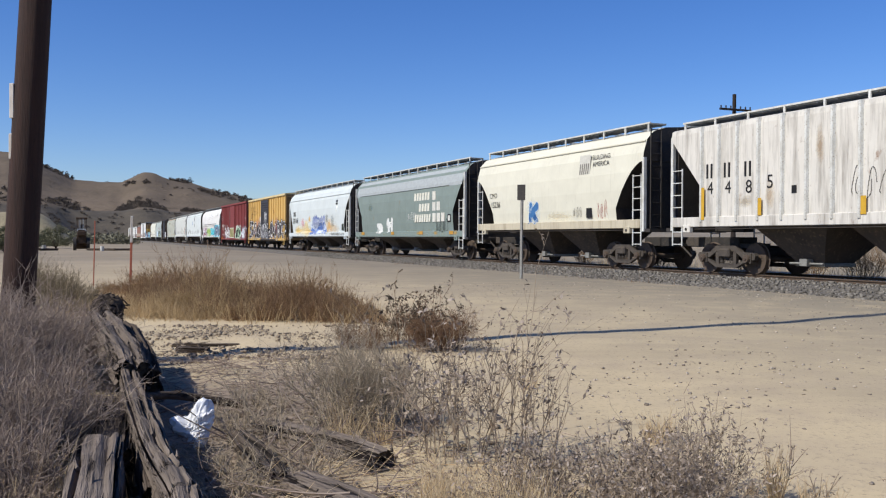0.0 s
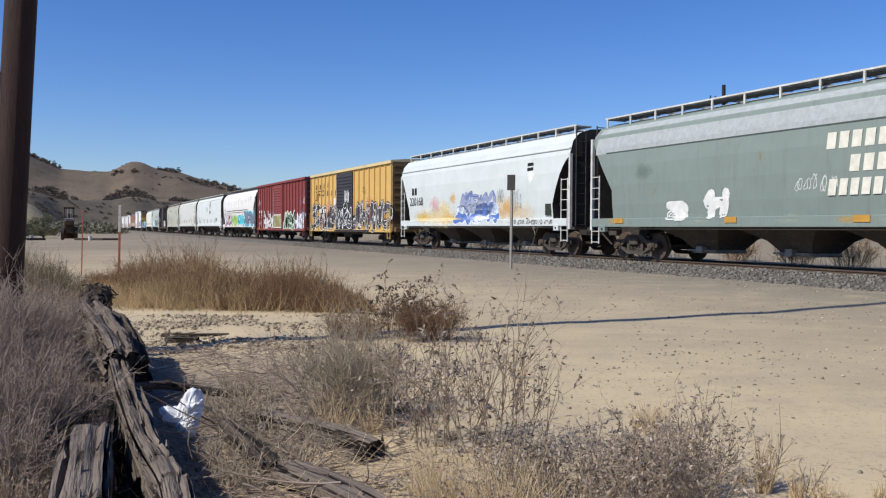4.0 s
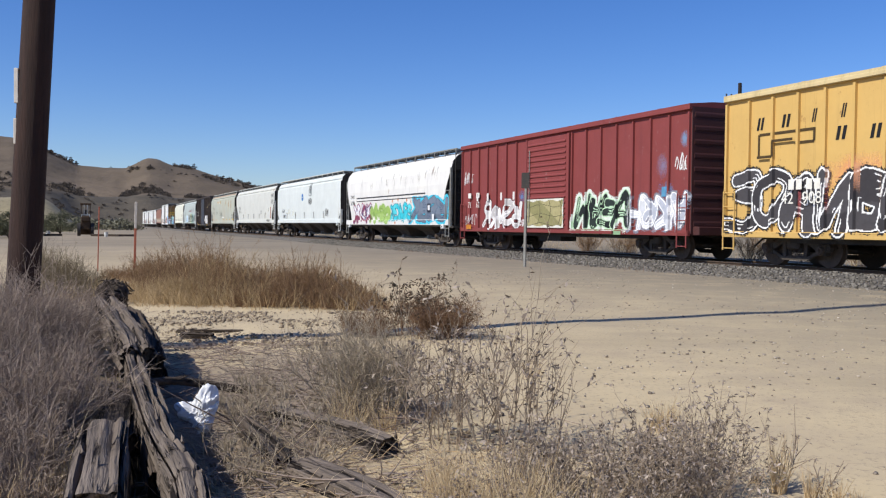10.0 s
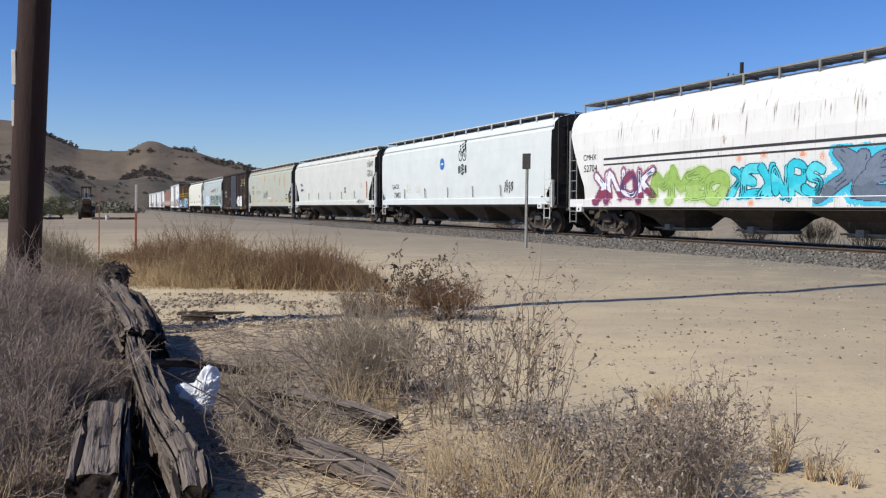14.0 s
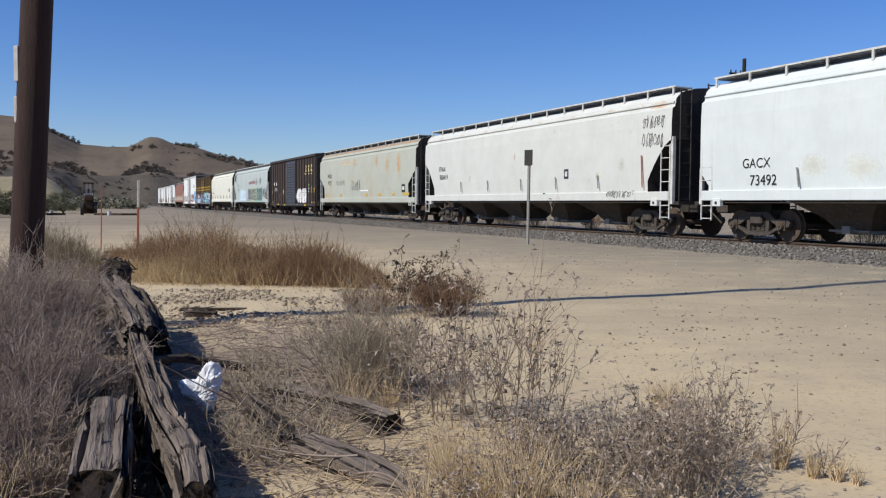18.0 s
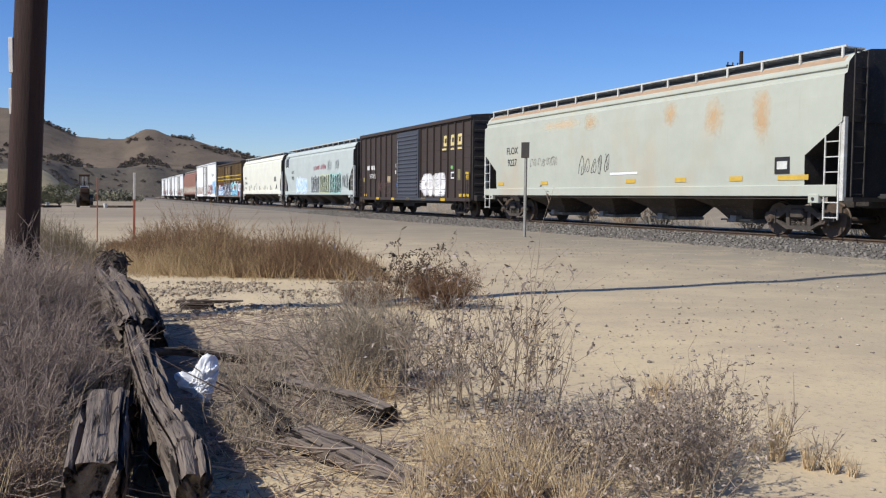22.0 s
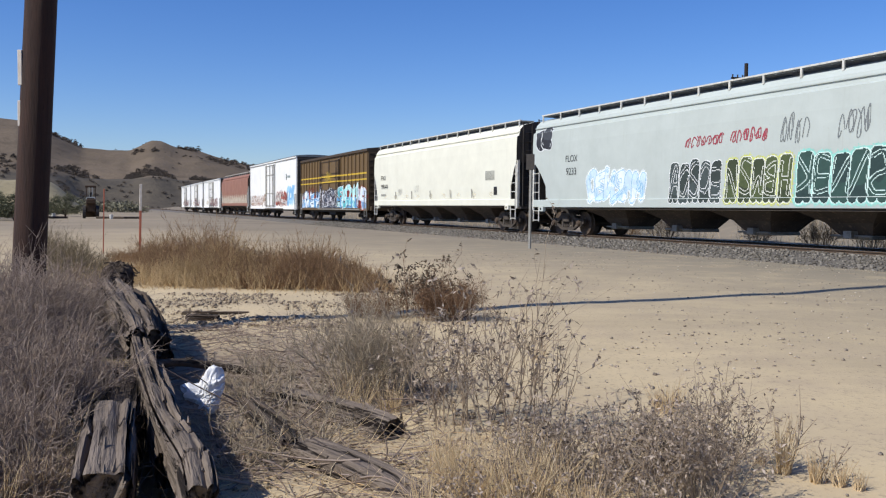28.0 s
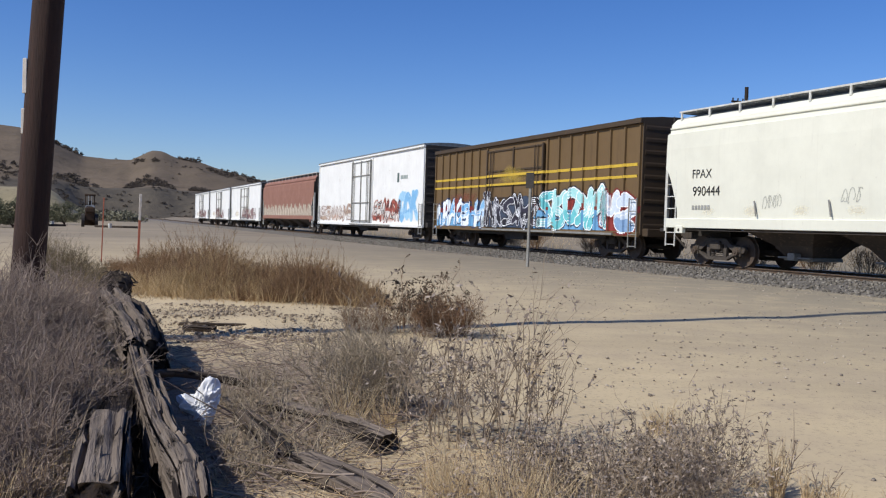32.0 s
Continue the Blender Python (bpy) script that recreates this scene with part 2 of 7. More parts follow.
# ---- ground ----
def ground_z(x, y):
    r = math.hypot(x, y)
    s, off = from_track(x, y)
    z = 0.05 * noise.noise((x * 0.16, y * 0.16, 0.3)) + 0.018 * noise.noise((x * 0.9, y * 0.9, 2.0))
    z += 0.012 * noise.noise((x * 2.7, y * 2.7, 5.0)) * ease(40, 8, r)
    z *= ease(2.6, 5.0, abs(off))
    z -= 0.05 * ease(5.0, 2.6, abs(off))
    z += 0.9 * ease(7.0, 13.0, off) + 1.6 * ease(20, 60, off)          # the bank beyond the track
    # the heap under the old timbers: a step up on the far side of their line
    t = ((x + 0.9) * -0.447 + (y - 3.0) * 0.894) / 5.6
    d = (x + 0.9) * 0.894 + (y - 3.0) * 0.447
    z += (0.02 + 0.3 * min(1.0, max(0.0, t))) * ease(0.15, -0.3, d) * ease(-4.5, -2.5, d) * ease(1.5, 1.1, t) * ease(-0.5, -0.05, t)
    z += 0.06 * noise.noise((x * 1.9, y * 1.9, 9.0)) * ease(3.0, 0.5, abs(x + 1.6)) * ease(12, 8, y) * ease(3, 5, y)
    # a trench between the old tie and the split timber
    along = ((x + 0.95) * -0.4 + (y - 2.75) * 0.916) / 2.2
    across = (x + 0.95) * 0.916 + (y - 2.75) * 0.4
    z -= 0.2 * ease(0.2, 0.05, abs(across)) * ease(-0.3, 0.0, along) * ease(1.15, 0.85, along)
    return z


DIRT, dirt_p = material("dry_dirt", 0.95, 0.0, 0.2)
co = coords(DIRT, (1, 1, 1), True)
broad, mid, fine = noise_tex(DIRT, co, 0.13, 5, 0.6), noise_tex(DIRT, co, 1.1, 6, 0.65), noise_tex(DIRT, co, 26.0, 5, 0.7)
dc = mix(DIRT, ramp(DIRT, broad, 0.38, 0.62), srgb("c3b08d"), srgb("b3a283"))
dc = mix(DIRT, ramp(DIRT, mid, 0.45, 0.75), dc, srgb("aa9980"))
dc = mix(DIRT, ramp(DIRT, fine, 0.55, 0.72), dc, srgb("8d7f6c"))
vor = nd(DIRT, "TexVoronoi", Scale=9.0)
lk(DIRT, co, vor.inputs["Vector"])
peb = ramp(DIRT, vor.outputs["Distance"], 0.05, 0.09, (1, 1, 1, 1), (0, 0, 0, 1))
gate = nd(DIRT, "Math", op="MULTIPLY")
lk(DIRT, peb, gate.inputs[0])
lk(DIRT, ramp(DIRT, mid, 0.5, 0.6), gate.inputs[1])
dc = mix(DIRT, gate.outputs[0], dc, srgb("6f675c"))
# faint drifts and wheel-worn bands
drift = noise_tex(DIRT, coords(DIRT, (0.22, 1.0, 1.0), True), 0.9, 5, 0.65)
dc = mix(DIRT, ramp(DIRT, drift, 0.48, 0.72, (0, 0, 0, 1), (0.6, 0.6, 0.6, 1)), dc, srgb("9c8d74"))
# darker, litter-stained earth round the old timbers
off1 = nd(DIRT, "VectorMath", op="SUBTRACT")
lk(DIRT, co, off1.inputs[0])
off1.inputs[1].default_value = (-1.15, 5.5, 0.2)
off2 = nd(DIRT, "VectorMath", op="MULTIPLY")
lk(DIRT, off1.outputs[0], off2.inputs[0])
off2.inputs[1].default_value = (0.43, 0.21, 0.0)
reach = nd(DIRT, "VectorMath", op="LENGTH")
lk(DIRT, off2.outputs[0], reach.inputs[0])
wobble = nd(DIRT, "Math", op="ADD")
lk(DIRT, reach.outputs["Value"], wobble.inputs[0])
lk(DIRT, noise_tex(DIRT, co, 0.8, 4, 0.6), wobble.inputs[1])
dc = mix(DIRT, ramp(DIRT, wobble.outputs[0], 0.75, 1.35, (0.85, 0.85, 0.85, 1), (0, 0, 0, 1)), dc, srgb("85776a"))
# gravel from the roadbed greys the dirt along the track
side = nd(DIRT, "VectorMath", op="DOT_PRODUCT")
lk(DIRT, co, side.inputs[0])
side.inputs[1].default_value = (math.cos(TH), math.sin(TH), 0)
span = nd(DIRT, "MapRange", i1=DC - 14.0, i2=DC - 5.0)
lk(DIRT, side.outputs["Value"], span.inputs[0])
verge = nd(DIRT, "Math", op="MULTIPLY")
lk(DIRT, span.outputs[0], verge.inputs[0])
lk(DIRT, ramp(DIRT, mid, 0.05, 0.5), verge.inputs[1])
dc = mix(DIRT, verge.outputs[0], dc, srgb("847b6a"))
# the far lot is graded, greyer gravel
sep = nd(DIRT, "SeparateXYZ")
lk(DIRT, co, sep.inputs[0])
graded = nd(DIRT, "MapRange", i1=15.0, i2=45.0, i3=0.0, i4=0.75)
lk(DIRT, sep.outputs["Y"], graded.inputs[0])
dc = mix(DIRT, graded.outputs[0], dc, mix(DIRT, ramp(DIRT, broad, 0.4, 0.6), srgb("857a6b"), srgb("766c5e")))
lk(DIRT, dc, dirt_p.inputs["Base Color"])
hsum = nd(DIRT, "Math", op="ADD")
lk(DIRT, fine, hsum.inputs[0])
lk(DIRT, gate.outputs[0], hsum.inputs[1])
bump(DIRT, hsum.outputs[0], 0.4, 0.012)

rings = [0.0] + [0.8 * 1.055 ** i for i in range(160)]
rings = [r for r in rings if r < 3800] + [4000.0]
SECT = [radians(a) for a in np.concatenate([np.arange(-34, 34, 0.5), np.arange(34, 326, 4.0)])]
gv, gf = [], []
for r in rings:
    for a in SECT:
        x, y = math.sin(a) * r, math.cos(a) * r
        gv.append((x, y, ground_z(x, y)))
ns = len(SECT)
for i in range(len(rings) - 1):
    for j in range(ns):
        gf.append((i * ns + j, (i + 1) * ns + j, (i + 1) * ns + (j + 1) % ns, i * ns + (j + 1) % ns))
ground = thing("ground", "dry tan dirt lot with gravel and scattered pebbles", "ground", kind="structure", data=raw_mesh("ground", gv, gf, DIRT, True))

# ---- hills ----
HILL, hill_p = material("dry_hill_grass", 1.0, 0.0, 0.1)
co = coords(HILL, (1, 1, 1), True)
h1, h2, h3 = noise_tex(HILL, co, 0.012, 6, 0.6), noise_tex(HILL, co, 0.07, 5, 0.7), noise_tex(HILL, co, 0.35, 4)
hc = mix(HILL, ramp(HILL, h1, 0.4, 0.6), srgb("716455"), srgb("64594c"))
hc = mix(HILL, ramp(HILL, h2, 0.52, 0.66), hc, srgb("5e5346"))
hc = mix(HILL, ramp(HILL, h3, 0.55, 0.75), hc, srgb("6b5e4e"))
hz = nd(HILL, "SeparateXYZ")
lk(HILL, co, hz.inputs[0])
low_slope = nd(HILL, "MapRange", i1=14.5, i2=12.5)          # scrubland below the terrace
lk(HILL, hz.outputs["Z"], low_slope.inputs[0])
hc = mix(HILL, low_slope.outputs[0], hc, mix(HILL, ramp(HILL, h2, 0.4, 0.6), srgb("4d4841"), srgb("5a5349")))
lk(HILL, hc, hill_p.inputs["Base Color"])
bump(HILL, h2, 0.6, 3.0)
CREST = [(-60, 4.0), (-40, 5.6), (-30, 5.3), (-26, 5.1), (-24.5, 4.6), (-22.5, 3.62), (-21, 3.5), (-19.8, 3.55), (-18.6, 4.18), (-17.9, 4.14), (-17, 3.8), (-15.9, 3.62), (-14.2, 3.15), (-12.1, 2.65), (-10.5, 2.15), (-8, 1.6), (-4, 1.3), (10, 1.2), (40, 1.6), (70, 1.2)]


def crest(az):
    for (a, e), (b, g) in zip(CREST, CREST[1:]):
        if a <= az <= b:
            return e + (g - e) * (az - a) / (b - a)
    return 1.2


def hill_h(az, r):
    """Height of the hills at a bearing (degrees) and a distance."""
    x, y = r * math.sin(radians(az)), r * math.cos(radians(az))
    top = math.tan(radians(crest(az))) * 620.0
    low = ease(190, 330, r) * 0.15 * top + ease(330, 400, r) * 0.19 * top    # the first slope, with a terrace
    z = low + ease(430, 620, r) * 0.66 * top - ease(620, 1100, r) * 0.6 * top
    z += (noise.noise((x * 0.02, y * 0.02, 1.0)) * 3.0 + noise.noise((x * 0.007, y * 0.007, 4.0)) * 5.0) * ease(230, 480, r) * ease(622, 560, r)
    s, off = from_track(x, y)
    clear = max(ease(7, 32, abs(off)), ease(345, 400, s))      # the line runs through a gap
    return (z + 0.8 * noise.noise((x * 0.08, y * 0.08, 7)) * ease(240, 380, r)) * clear - 1.0


HAZ = np.concatenate([np.arange(-58, -30, 2.0), np.arange(-30, -6, 0.25), np.arange(-6, 70, 2.0)])
HR = [190 + 12 * i for i in range(20)] + [430 + 10 * i for i in range(24)] + [670 + 60 * i for i in range(9)]
hv = [(r * math.sin(radians(a)), r * math.cos(radians(a)), hill_h(a, r)) for r in HR for a in HAZ]
nh = len(HAZ)
hf = [(i * nh + j, (i + 1) * nh + j, (i + 1) * nh + j + 1, i * nh + j + 1) for i in range(len(HR) - 1) for j in range(nh - 1)]
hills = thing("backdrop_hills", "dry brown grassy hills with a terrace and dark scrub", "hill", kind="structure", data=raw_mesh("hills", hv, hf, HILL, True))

# ---- ballast, ties and rails ----
BALLAST = surface("crushed_rock", "5f5a53", "716b63", 3.0, 0.95, 0.0, 1.0, 0.05, c="48443f", world_space=True)
TIE = surface("weathered_tie", "4a3f36", "5e5247", 6.0, 0.9, 0.0, 0.6, 0.01, stretch=(1, 8, 8), c="2f2924")
RAILSIDE = surface("rusty_rail", "54463b", "62503f", 8.0, 0.8, 0.3, 0.4, 0.004, c="3b2e26")
SS = [-130 + 2.0 * i for i in range(266)]
track = thing("railway_track", "single railway track of rusty rails on wooden ties in grey ballast", "track", kind="structure")
PROFILE = [(-3.05, -0.12), (-2.75, -0.02), (-2.2, 0.07), (-1.75, 0.135), (-0.9, 0.13), (-0.6, 0.07), (0.6, 0.07), (0.9, 0.13), (1.75, 0.135), (2.2, 0.07), (2.75, -0.02), (3.05, -0.12)]
bb = Build().loft([[on_track(s, o, z) for o, z in PROFILE] for s in SS], closed=False, caps=False)
part("ballast_bed", bb, BALLAST, track, "bed of grey crushed rock", True)
RP = [(-0.07, 0.08), (-0.07, 0.095), (-0.015, 0.11), (-0.012, 0.185), (-0.036, 0.195), (-0.036, 0.222), (-0.028, 0.227), (0.028, 0.227), (0.036, 0.222), (0.036, 0.195), (0.012, 0.185), (0.015, 0.11), (0.07, 0.095), (0.07, 0.08)]
for side in (-0.7535, 0.7535):
    part("rail", Build().loft([[on_track(s, side + o, z) for o, z in RP] for s in SS]), RAILSIDE, track)
    top = [(-0.027, 0.2271), (-0.027, 0.2285), (0.027, 0.2285), (0.027, 0.2271)]
    part("railhead", Build().loft([[on_track(s, side + o, z) for o, z in top] for s in SS]), TREAD, track, "polished running surface")

# ---- the train ----
TRAIN, WHEELS, SIDE, CARN = [], [], {}, {}
CARS = "freight cars of the train"
# running gear, built once and shared
fr = Build()
FRAME_SIDE = [(-1.15, 0.50), (-1.10, 0.58), (-0.62, 0.60), (-0.38, 0.78), (0.38, 0.78), (0.62, 0.60), (1.10, 0.58), (1.15, 0.50), (1.12, 0.34), (0.72, 0.32), (0.40, 0.16), (-0.40, 0.16), (-0.72, 0.32), (-1.12, 0.34)]
fr.prism(FRAME_SIDE[:4] + FRAME_SIDE[4:8] + [(1.12, 0.40), (0.66, 0.44), (0.36, 0.62), (-0.36, 0.62), (-0.66, 0.44), (-1.12, 0.40)], "y", -0.06, 0.06)
fr.prism([(-1.12, 0.40), (-0.72, 0.32), (-0.40, 0.16), (0.40, 0.16), (0.72, 0.32), (1.12, 0.40), (0.80, 0.44), (0.42, 0.26), (-0.42, 0.26), (-0.80, 0.44)], "y", -0.055, 0.055)
for sx in (-1, 1):
    fr.prism([(sx * 0.28, 0.22), (sx * 0.40, 0.22), (sx * 0.42, 0.70), (sx * 0.30, 0.70)], "y", -0.05, 0.05)
    fr.box(sx * 0.88 - 0.14, sx * 0.88 + 0.14, -0.09, 0.09, 0.30, 0.56)
FRAME_MESH = fr.mesh("sideframe", STEEL)
sp = Build()
for k in (-0.17, 0.0, 0.17):
    for z in range(6):
        sp.tube((k, 0, 0.26 + z * 0.045), (k, 0, 0.285 + z * 0.045), 0.075, 0.075, 8)
SPRING_MESH = sp.mesh("springs", STEEL)
CAP_MESH = Build().tube((0, -0.10, 0.42), (0, -0.17, 0.42), 0.12, 0.10, 10).tube((0, -0.17, 0.42), (0, -0.19, 0.42), 0.05, 0.04, 8).mesh("bearing_cap", WHEEL)
BOLSTER_MESH = Build().bevel_box(-0.22, 0.22, -1.15, 1.15, 0.44, 0.70, 0.04).box(-0.3, 0.3, -0.3, 0.3, 0.70, 0.84).mesh("bolster", STEEL)
wb = Build()
for sy in (-1, 1):
    ring = []
    for y, r in ((0.685, 0.455), (0.705, 0.455), (0.72, 0.425), (0.82, 0.418)):
        ring.append([(math.cos(k * math.tau / 24) * r, sy * y, math.sin(k * math.tau / 24) * r) for k in range(24)])
    wb.loft(ring)
    for k in range(4):                     # marks on the plate, which show the turning
        a = k * math.tau / 4
        wb.box(math.cos(a) * 0.24 - 0.03, math.cos(a) * 0.24 + 0.03, sy * 0.82, sy * 0.835, math.sin(a) * 0.24 - 0.03, math.sin(a) * 0.24 + 0.03)
    wb.tube((0, sy * 0.6, 0), (0, sy * 0.9, 0), 0.13, 0.11, 12)
wb.tube((0, -1.05, 0), (0, 1.05, 0), 0.08, 0.08, 10)
WHEEL_MESH = wb.mesh("wheelset", WHEEL)


def truck(car, x):
    t = share("truck", BOLSTER_MESH, car, pose(x, 0, 0))
    for sy in (-1, 1):
        f = share("sideframe", FRAME_MESH, t, pose(0, sy * 1.0, 0, 0, 0, 0 if sy < 0 else 180))
        share("springs", SPRING_MESH, t, pose(0, sy * 1.0, 0))
        for sx in (-0.88, 0.88):
            share("bearing_cap", CAP_MESH, t, pose(sx, sy * 1.0, 0, 0, 0, 0 if sy < 0 else 180))
    for sx in (-0.88, 0.88):
        w = share("wheelset", WHEEL_MESH, t, pose(sx, 0, 0.42))
        WHEELS.append((w, sx))


COUPLER_MESH = Build().box(-0.45, 0.10, -0.07, 0.07, 0.80, 0.94).bevel_box(0.10, 0.42, -0.14, 0.14, 0.72, 1.02, 0.03).tube((0.0, -0.35, 0.82), (0.38, -0.18, 0.42), 0.03, 0.03, 6).mesh("coupler", STEEL)


def ladder(car, x, y, z0, z1, mat, width=0.42, along="x", label=""):
    b = Build()
    for k in (-0.5, 0.5):
        d = k * width
        a = (x + d, y) if along == "x" else (x, y + d)
        b.tube((*a, z0), (*a, z1), 0.024, n=5)
    n = max(2, int((z1 - z0) / 0.36))
    for i in range(n + 1):
        z = z0 + 0.05 + (z1 - z0 - 0.1) * i / n
        if along == "x":
            b.tube((x - width / 2, y, z), (x + width / 2, y, z), 0.016, n=5)
        else:
            b.tube((x, y - width / 2, z), (x, y + width / 2, z), 0.016, n=5)
    return part("ladder", b, mat, car, label)


def running_gear(car, length, inset):
    for sx in (-1, 1):
        truck(car, sx * (length / 2 - inset))
        share("coupler", COUPLER_MESH, car, pose(sx * (length / 2 + 0.28), 0, 0, 0, 0, 0 if sx > 0 else 180))


def roofwalk(car, length, z, yo, mat, posts=1.25, rise=0.2):
    """Gratings along both edges of a hopper's roof, with posts and an outer rail."""
    for sy in (-1, 1):
        b = Build()
        for k in range(13):                # open grating: bars along the car on short bearers
            y = sy * (yo - 0.04 - 0.05 * k)
            b.box(-length / 2 + 0.1, length / 2 - 0.1, y - 0.008, y + 0.008, z + rise - 0.075, z + rise - 0.02)
        for k in range(int(length / 0.6)):
            x = -length / 2 + 0.2 + 0.6 * k
            b.box(x - 0.015, x + 0.015, min(sy * yo, sy * (yo - 0.7)), max(sy * yo, sy * (yo - 0.7)), z + rise - 0.09, z + rise - 0.075)
        part("running_board", b, GALV, car)
        b = Build()
        b.box(-length / 2 + 0.05, length / 2 - 0.05, sy * yo - 0.02, sy * yo + 0.02, z + rise - 0.045, z + rise)
        n = int(length / posts)
        for i in range(n + 1):
            x = -length / 2 + 0.15 + (length - 0.3) * i / n
            b.box(x - 0.03, x + 0.03, sy * yo - 0.025, sy * yo + 0.015, z - 0.14, z + rise - 0.04)
        part("roof_rail", b, mat, car)
    b = Build()
    b.box(-length / 2 + 0.5, length / 2 - 0.5, -0.36, 0.36, z - 0.02, z + rise - 0.1)
    for i in range(int(length / 1.5)):
        x = -length / 2 + 0.9 + 1.5 * i
        b.box(x - 0.05, x + 0.05, -0.46, 0.46, z + rise - 0.08, z + rise - 0.03)
    part("hatch_cover", b, mat, car)


def hopper_bays(car, length, n, z0, inset):
    lo, hi = -length / 2 + inset + 1.0, length / 2 - inset - 1.0
    w = (hi - lo) / n
    for i in range(n):
        a, c = lo + i * w + 0.04, lo + (i + 1) * w - 0.04
        m = (a + c) / 2
        b = Build().loft([[(a, -1.42, z0), (c, -1.42, z0), (c, 1.42, z0), (a, 1.42, z0)], [(a + 0.1 * w, -1.25, z0 - 0.14), (c - 0.1 * w, -1.25, z0 - 0.14), (c - 0.1 * w, 1.25, z0 - 0.14), (a + 0.1 * w, 1.25, z0 - 0.14)],
                          [(m - 0.22 * w, -0.75, 0.66), (m + 0.22 * w, -0.75, 0.66), (m + 0.22 * w, 0.75, 0.66), (m - 0.22 * w, 0.75, 0.66)], [(m - 0.15 * w, -0.5, 0.36), (m + 0.15 * w, -0.5, 0.36), (m + 0.15 * w, 0.5, 0.36), (m - 0.15 * w, 0.5, 0.36)]])
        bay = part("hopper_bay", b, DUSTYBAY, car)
        g = Build().bevel_box(m - 0.16 * w, m + 0.16 * w, -0.55, 0.55, 0.26, 0.36, 0.02).tube((m - 0.18 * w, -0.66, 0.34), (m + 0.18 * w, -0.66, 0.34), 0.03, n=6).box(m - 0.12, m + 0.12, -0.78, -0.55, 0.28, 0.46)
        part("outlet_gate", g, GREYMETAL, bay)


def hull(car, length, prof, sill, mid, cut, body_mat, end_mat, label="", steps=8, cut_curve=1.0, drop=None):
    """A hopper's body: prof is the half section from the roof's ridge down to the sill; at the ends the bottom climbs to mid over the length cut."""
    rings = []
    half = length / 2
    xs = [-half] + [-half + cut * k / steps for k in range(1, steps)] + [-half + cut * 0.999, -half + cut * 1.001]
    xs = [x for x in xs] + [-x for x in xs[::-1]]
    def bottom(x):
        d = half - abs(x)
        if d >= cut:
            return sill
        return mid + ((drop or sill) - mid) * (d / cut) ** cut_curve
    def wid(z):
        for (y0, z0), (y1, z1) in zip(prof, prof[1:]):
            if z1 <= z <= z0:
                return y0 + (y1 - y0) * (z0 - z) / max(z0 - z1, 1e-6)
        return prof[-1][0]
    for x in xs:
        zb = bottom(x)
        halfring = []
        for y, z in prof:
            zz = max(z, zb)
            halfring.append((wid(zz), zz))
        halfring.append((wid(zb), zb))
        ring = [(x, -y, z) for y, z in halfring] + [(x, y, z) for y, z in halfring[::-1][:-1]]
        rings.append(ring)
    b = Build().loft(rings)
    ob = part("body", b, [body_mat, end_mat], car, label)
    # end and downward faces turn black: their shade is put into the colour
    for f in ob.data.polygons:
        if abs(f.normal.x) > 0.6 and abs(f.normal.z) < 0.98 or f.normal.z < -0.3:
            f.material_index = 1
    return ob


def end_gear(car, length, top, mid, mat, sill):
    """Platforms, corner posts and ladders at both ends of a hopper."""
    for sx in (-1, 1):
        x = sx * length / 2
        b = Build().bevel_box(min(x - sx * 1.5, x + sx * 0.25), max(x - sx * 1.5, x + sx * 0.25), -0.35, 0.35, 0.72, 1.02, 0.02)
        b.box(min(x - sx * 0.1, x + sx * 0.3), max(x - sx * 0.1, x + sx * 0.3), -1.5, 1.5, sill - 0.12, sill - 0.02)
        b.prism([(x - sx * 1.4, sill - 0.1), (x - sx * 0.2, sill - 0.1), (x - sx * 0.35, mid), (x - sx * 0.55, mid)], "y", -0.08, 0.08)
        part("end_sill", b, BLACKEND, car)
        for sy in (-1, 1):
            p = Build().box(x - 0.05, x + 0.05, sy * 1.5 - 0.05, sy * 1.5 + 0.05, sill - 0.1, mid + 0.1)
            part("corner_post", p, mat, car)
            ladder(car, x - sx * 0.28, sy * 1.56, sill - 0.55, sill + 1.7, mat)
        ladder(car, x + sx * 0.06, -1.1, sill, top - 0.1, BLACKEND, 0.4, "y")
        w = Build()
        for k in range(12):
            a, c = k * math.tau / 12, (k + 1) * math.tau / 12
            w.tube((x + sx * 0.2, 0.5 + math.cos(a) * 0.26, 2.1 + math.sin(a) * 0.26), (x + sx * 0.2, 0.5 + math.cos(c) * 0.26, 2.1 + math.sin(c) * 0.26), 0.02, n=5)
        w.tube((x, 0.5, 2.1), (x + sx * 0.22, 0.5, 2.1), 0.03, n=6)
        part("brake_wheel", w, STEEL, car)


PROF_ROUND = [(0, 4.52), (0.7, 4.47), (1.15, 4.32), (1.40, 4.05), (1.53, 3.6), (1.58, 3.0), (1.58, 2.4), (1.55, 1.8), (1.50, 1.35)]
PROF_FLAT = [(0, 4.52), (0.8, 4.44), (1.42, 4.3), (1.54, 4.24), (1.56, 4.1), (1.56, 3.3), (1.56, 2.6), (1.56, 1.9), (1.55, 1.35)]
PROF_STRAIGHT = [(0, 4.52), (0.75, 4.46), (1.25, 4.32), (1.42, 4.15), (1.47, 3.9), (1.56, 3.85), (1.58, 3.4), (1.58, 2.6), (1.57, 1.9), (1.55, 1.4)]


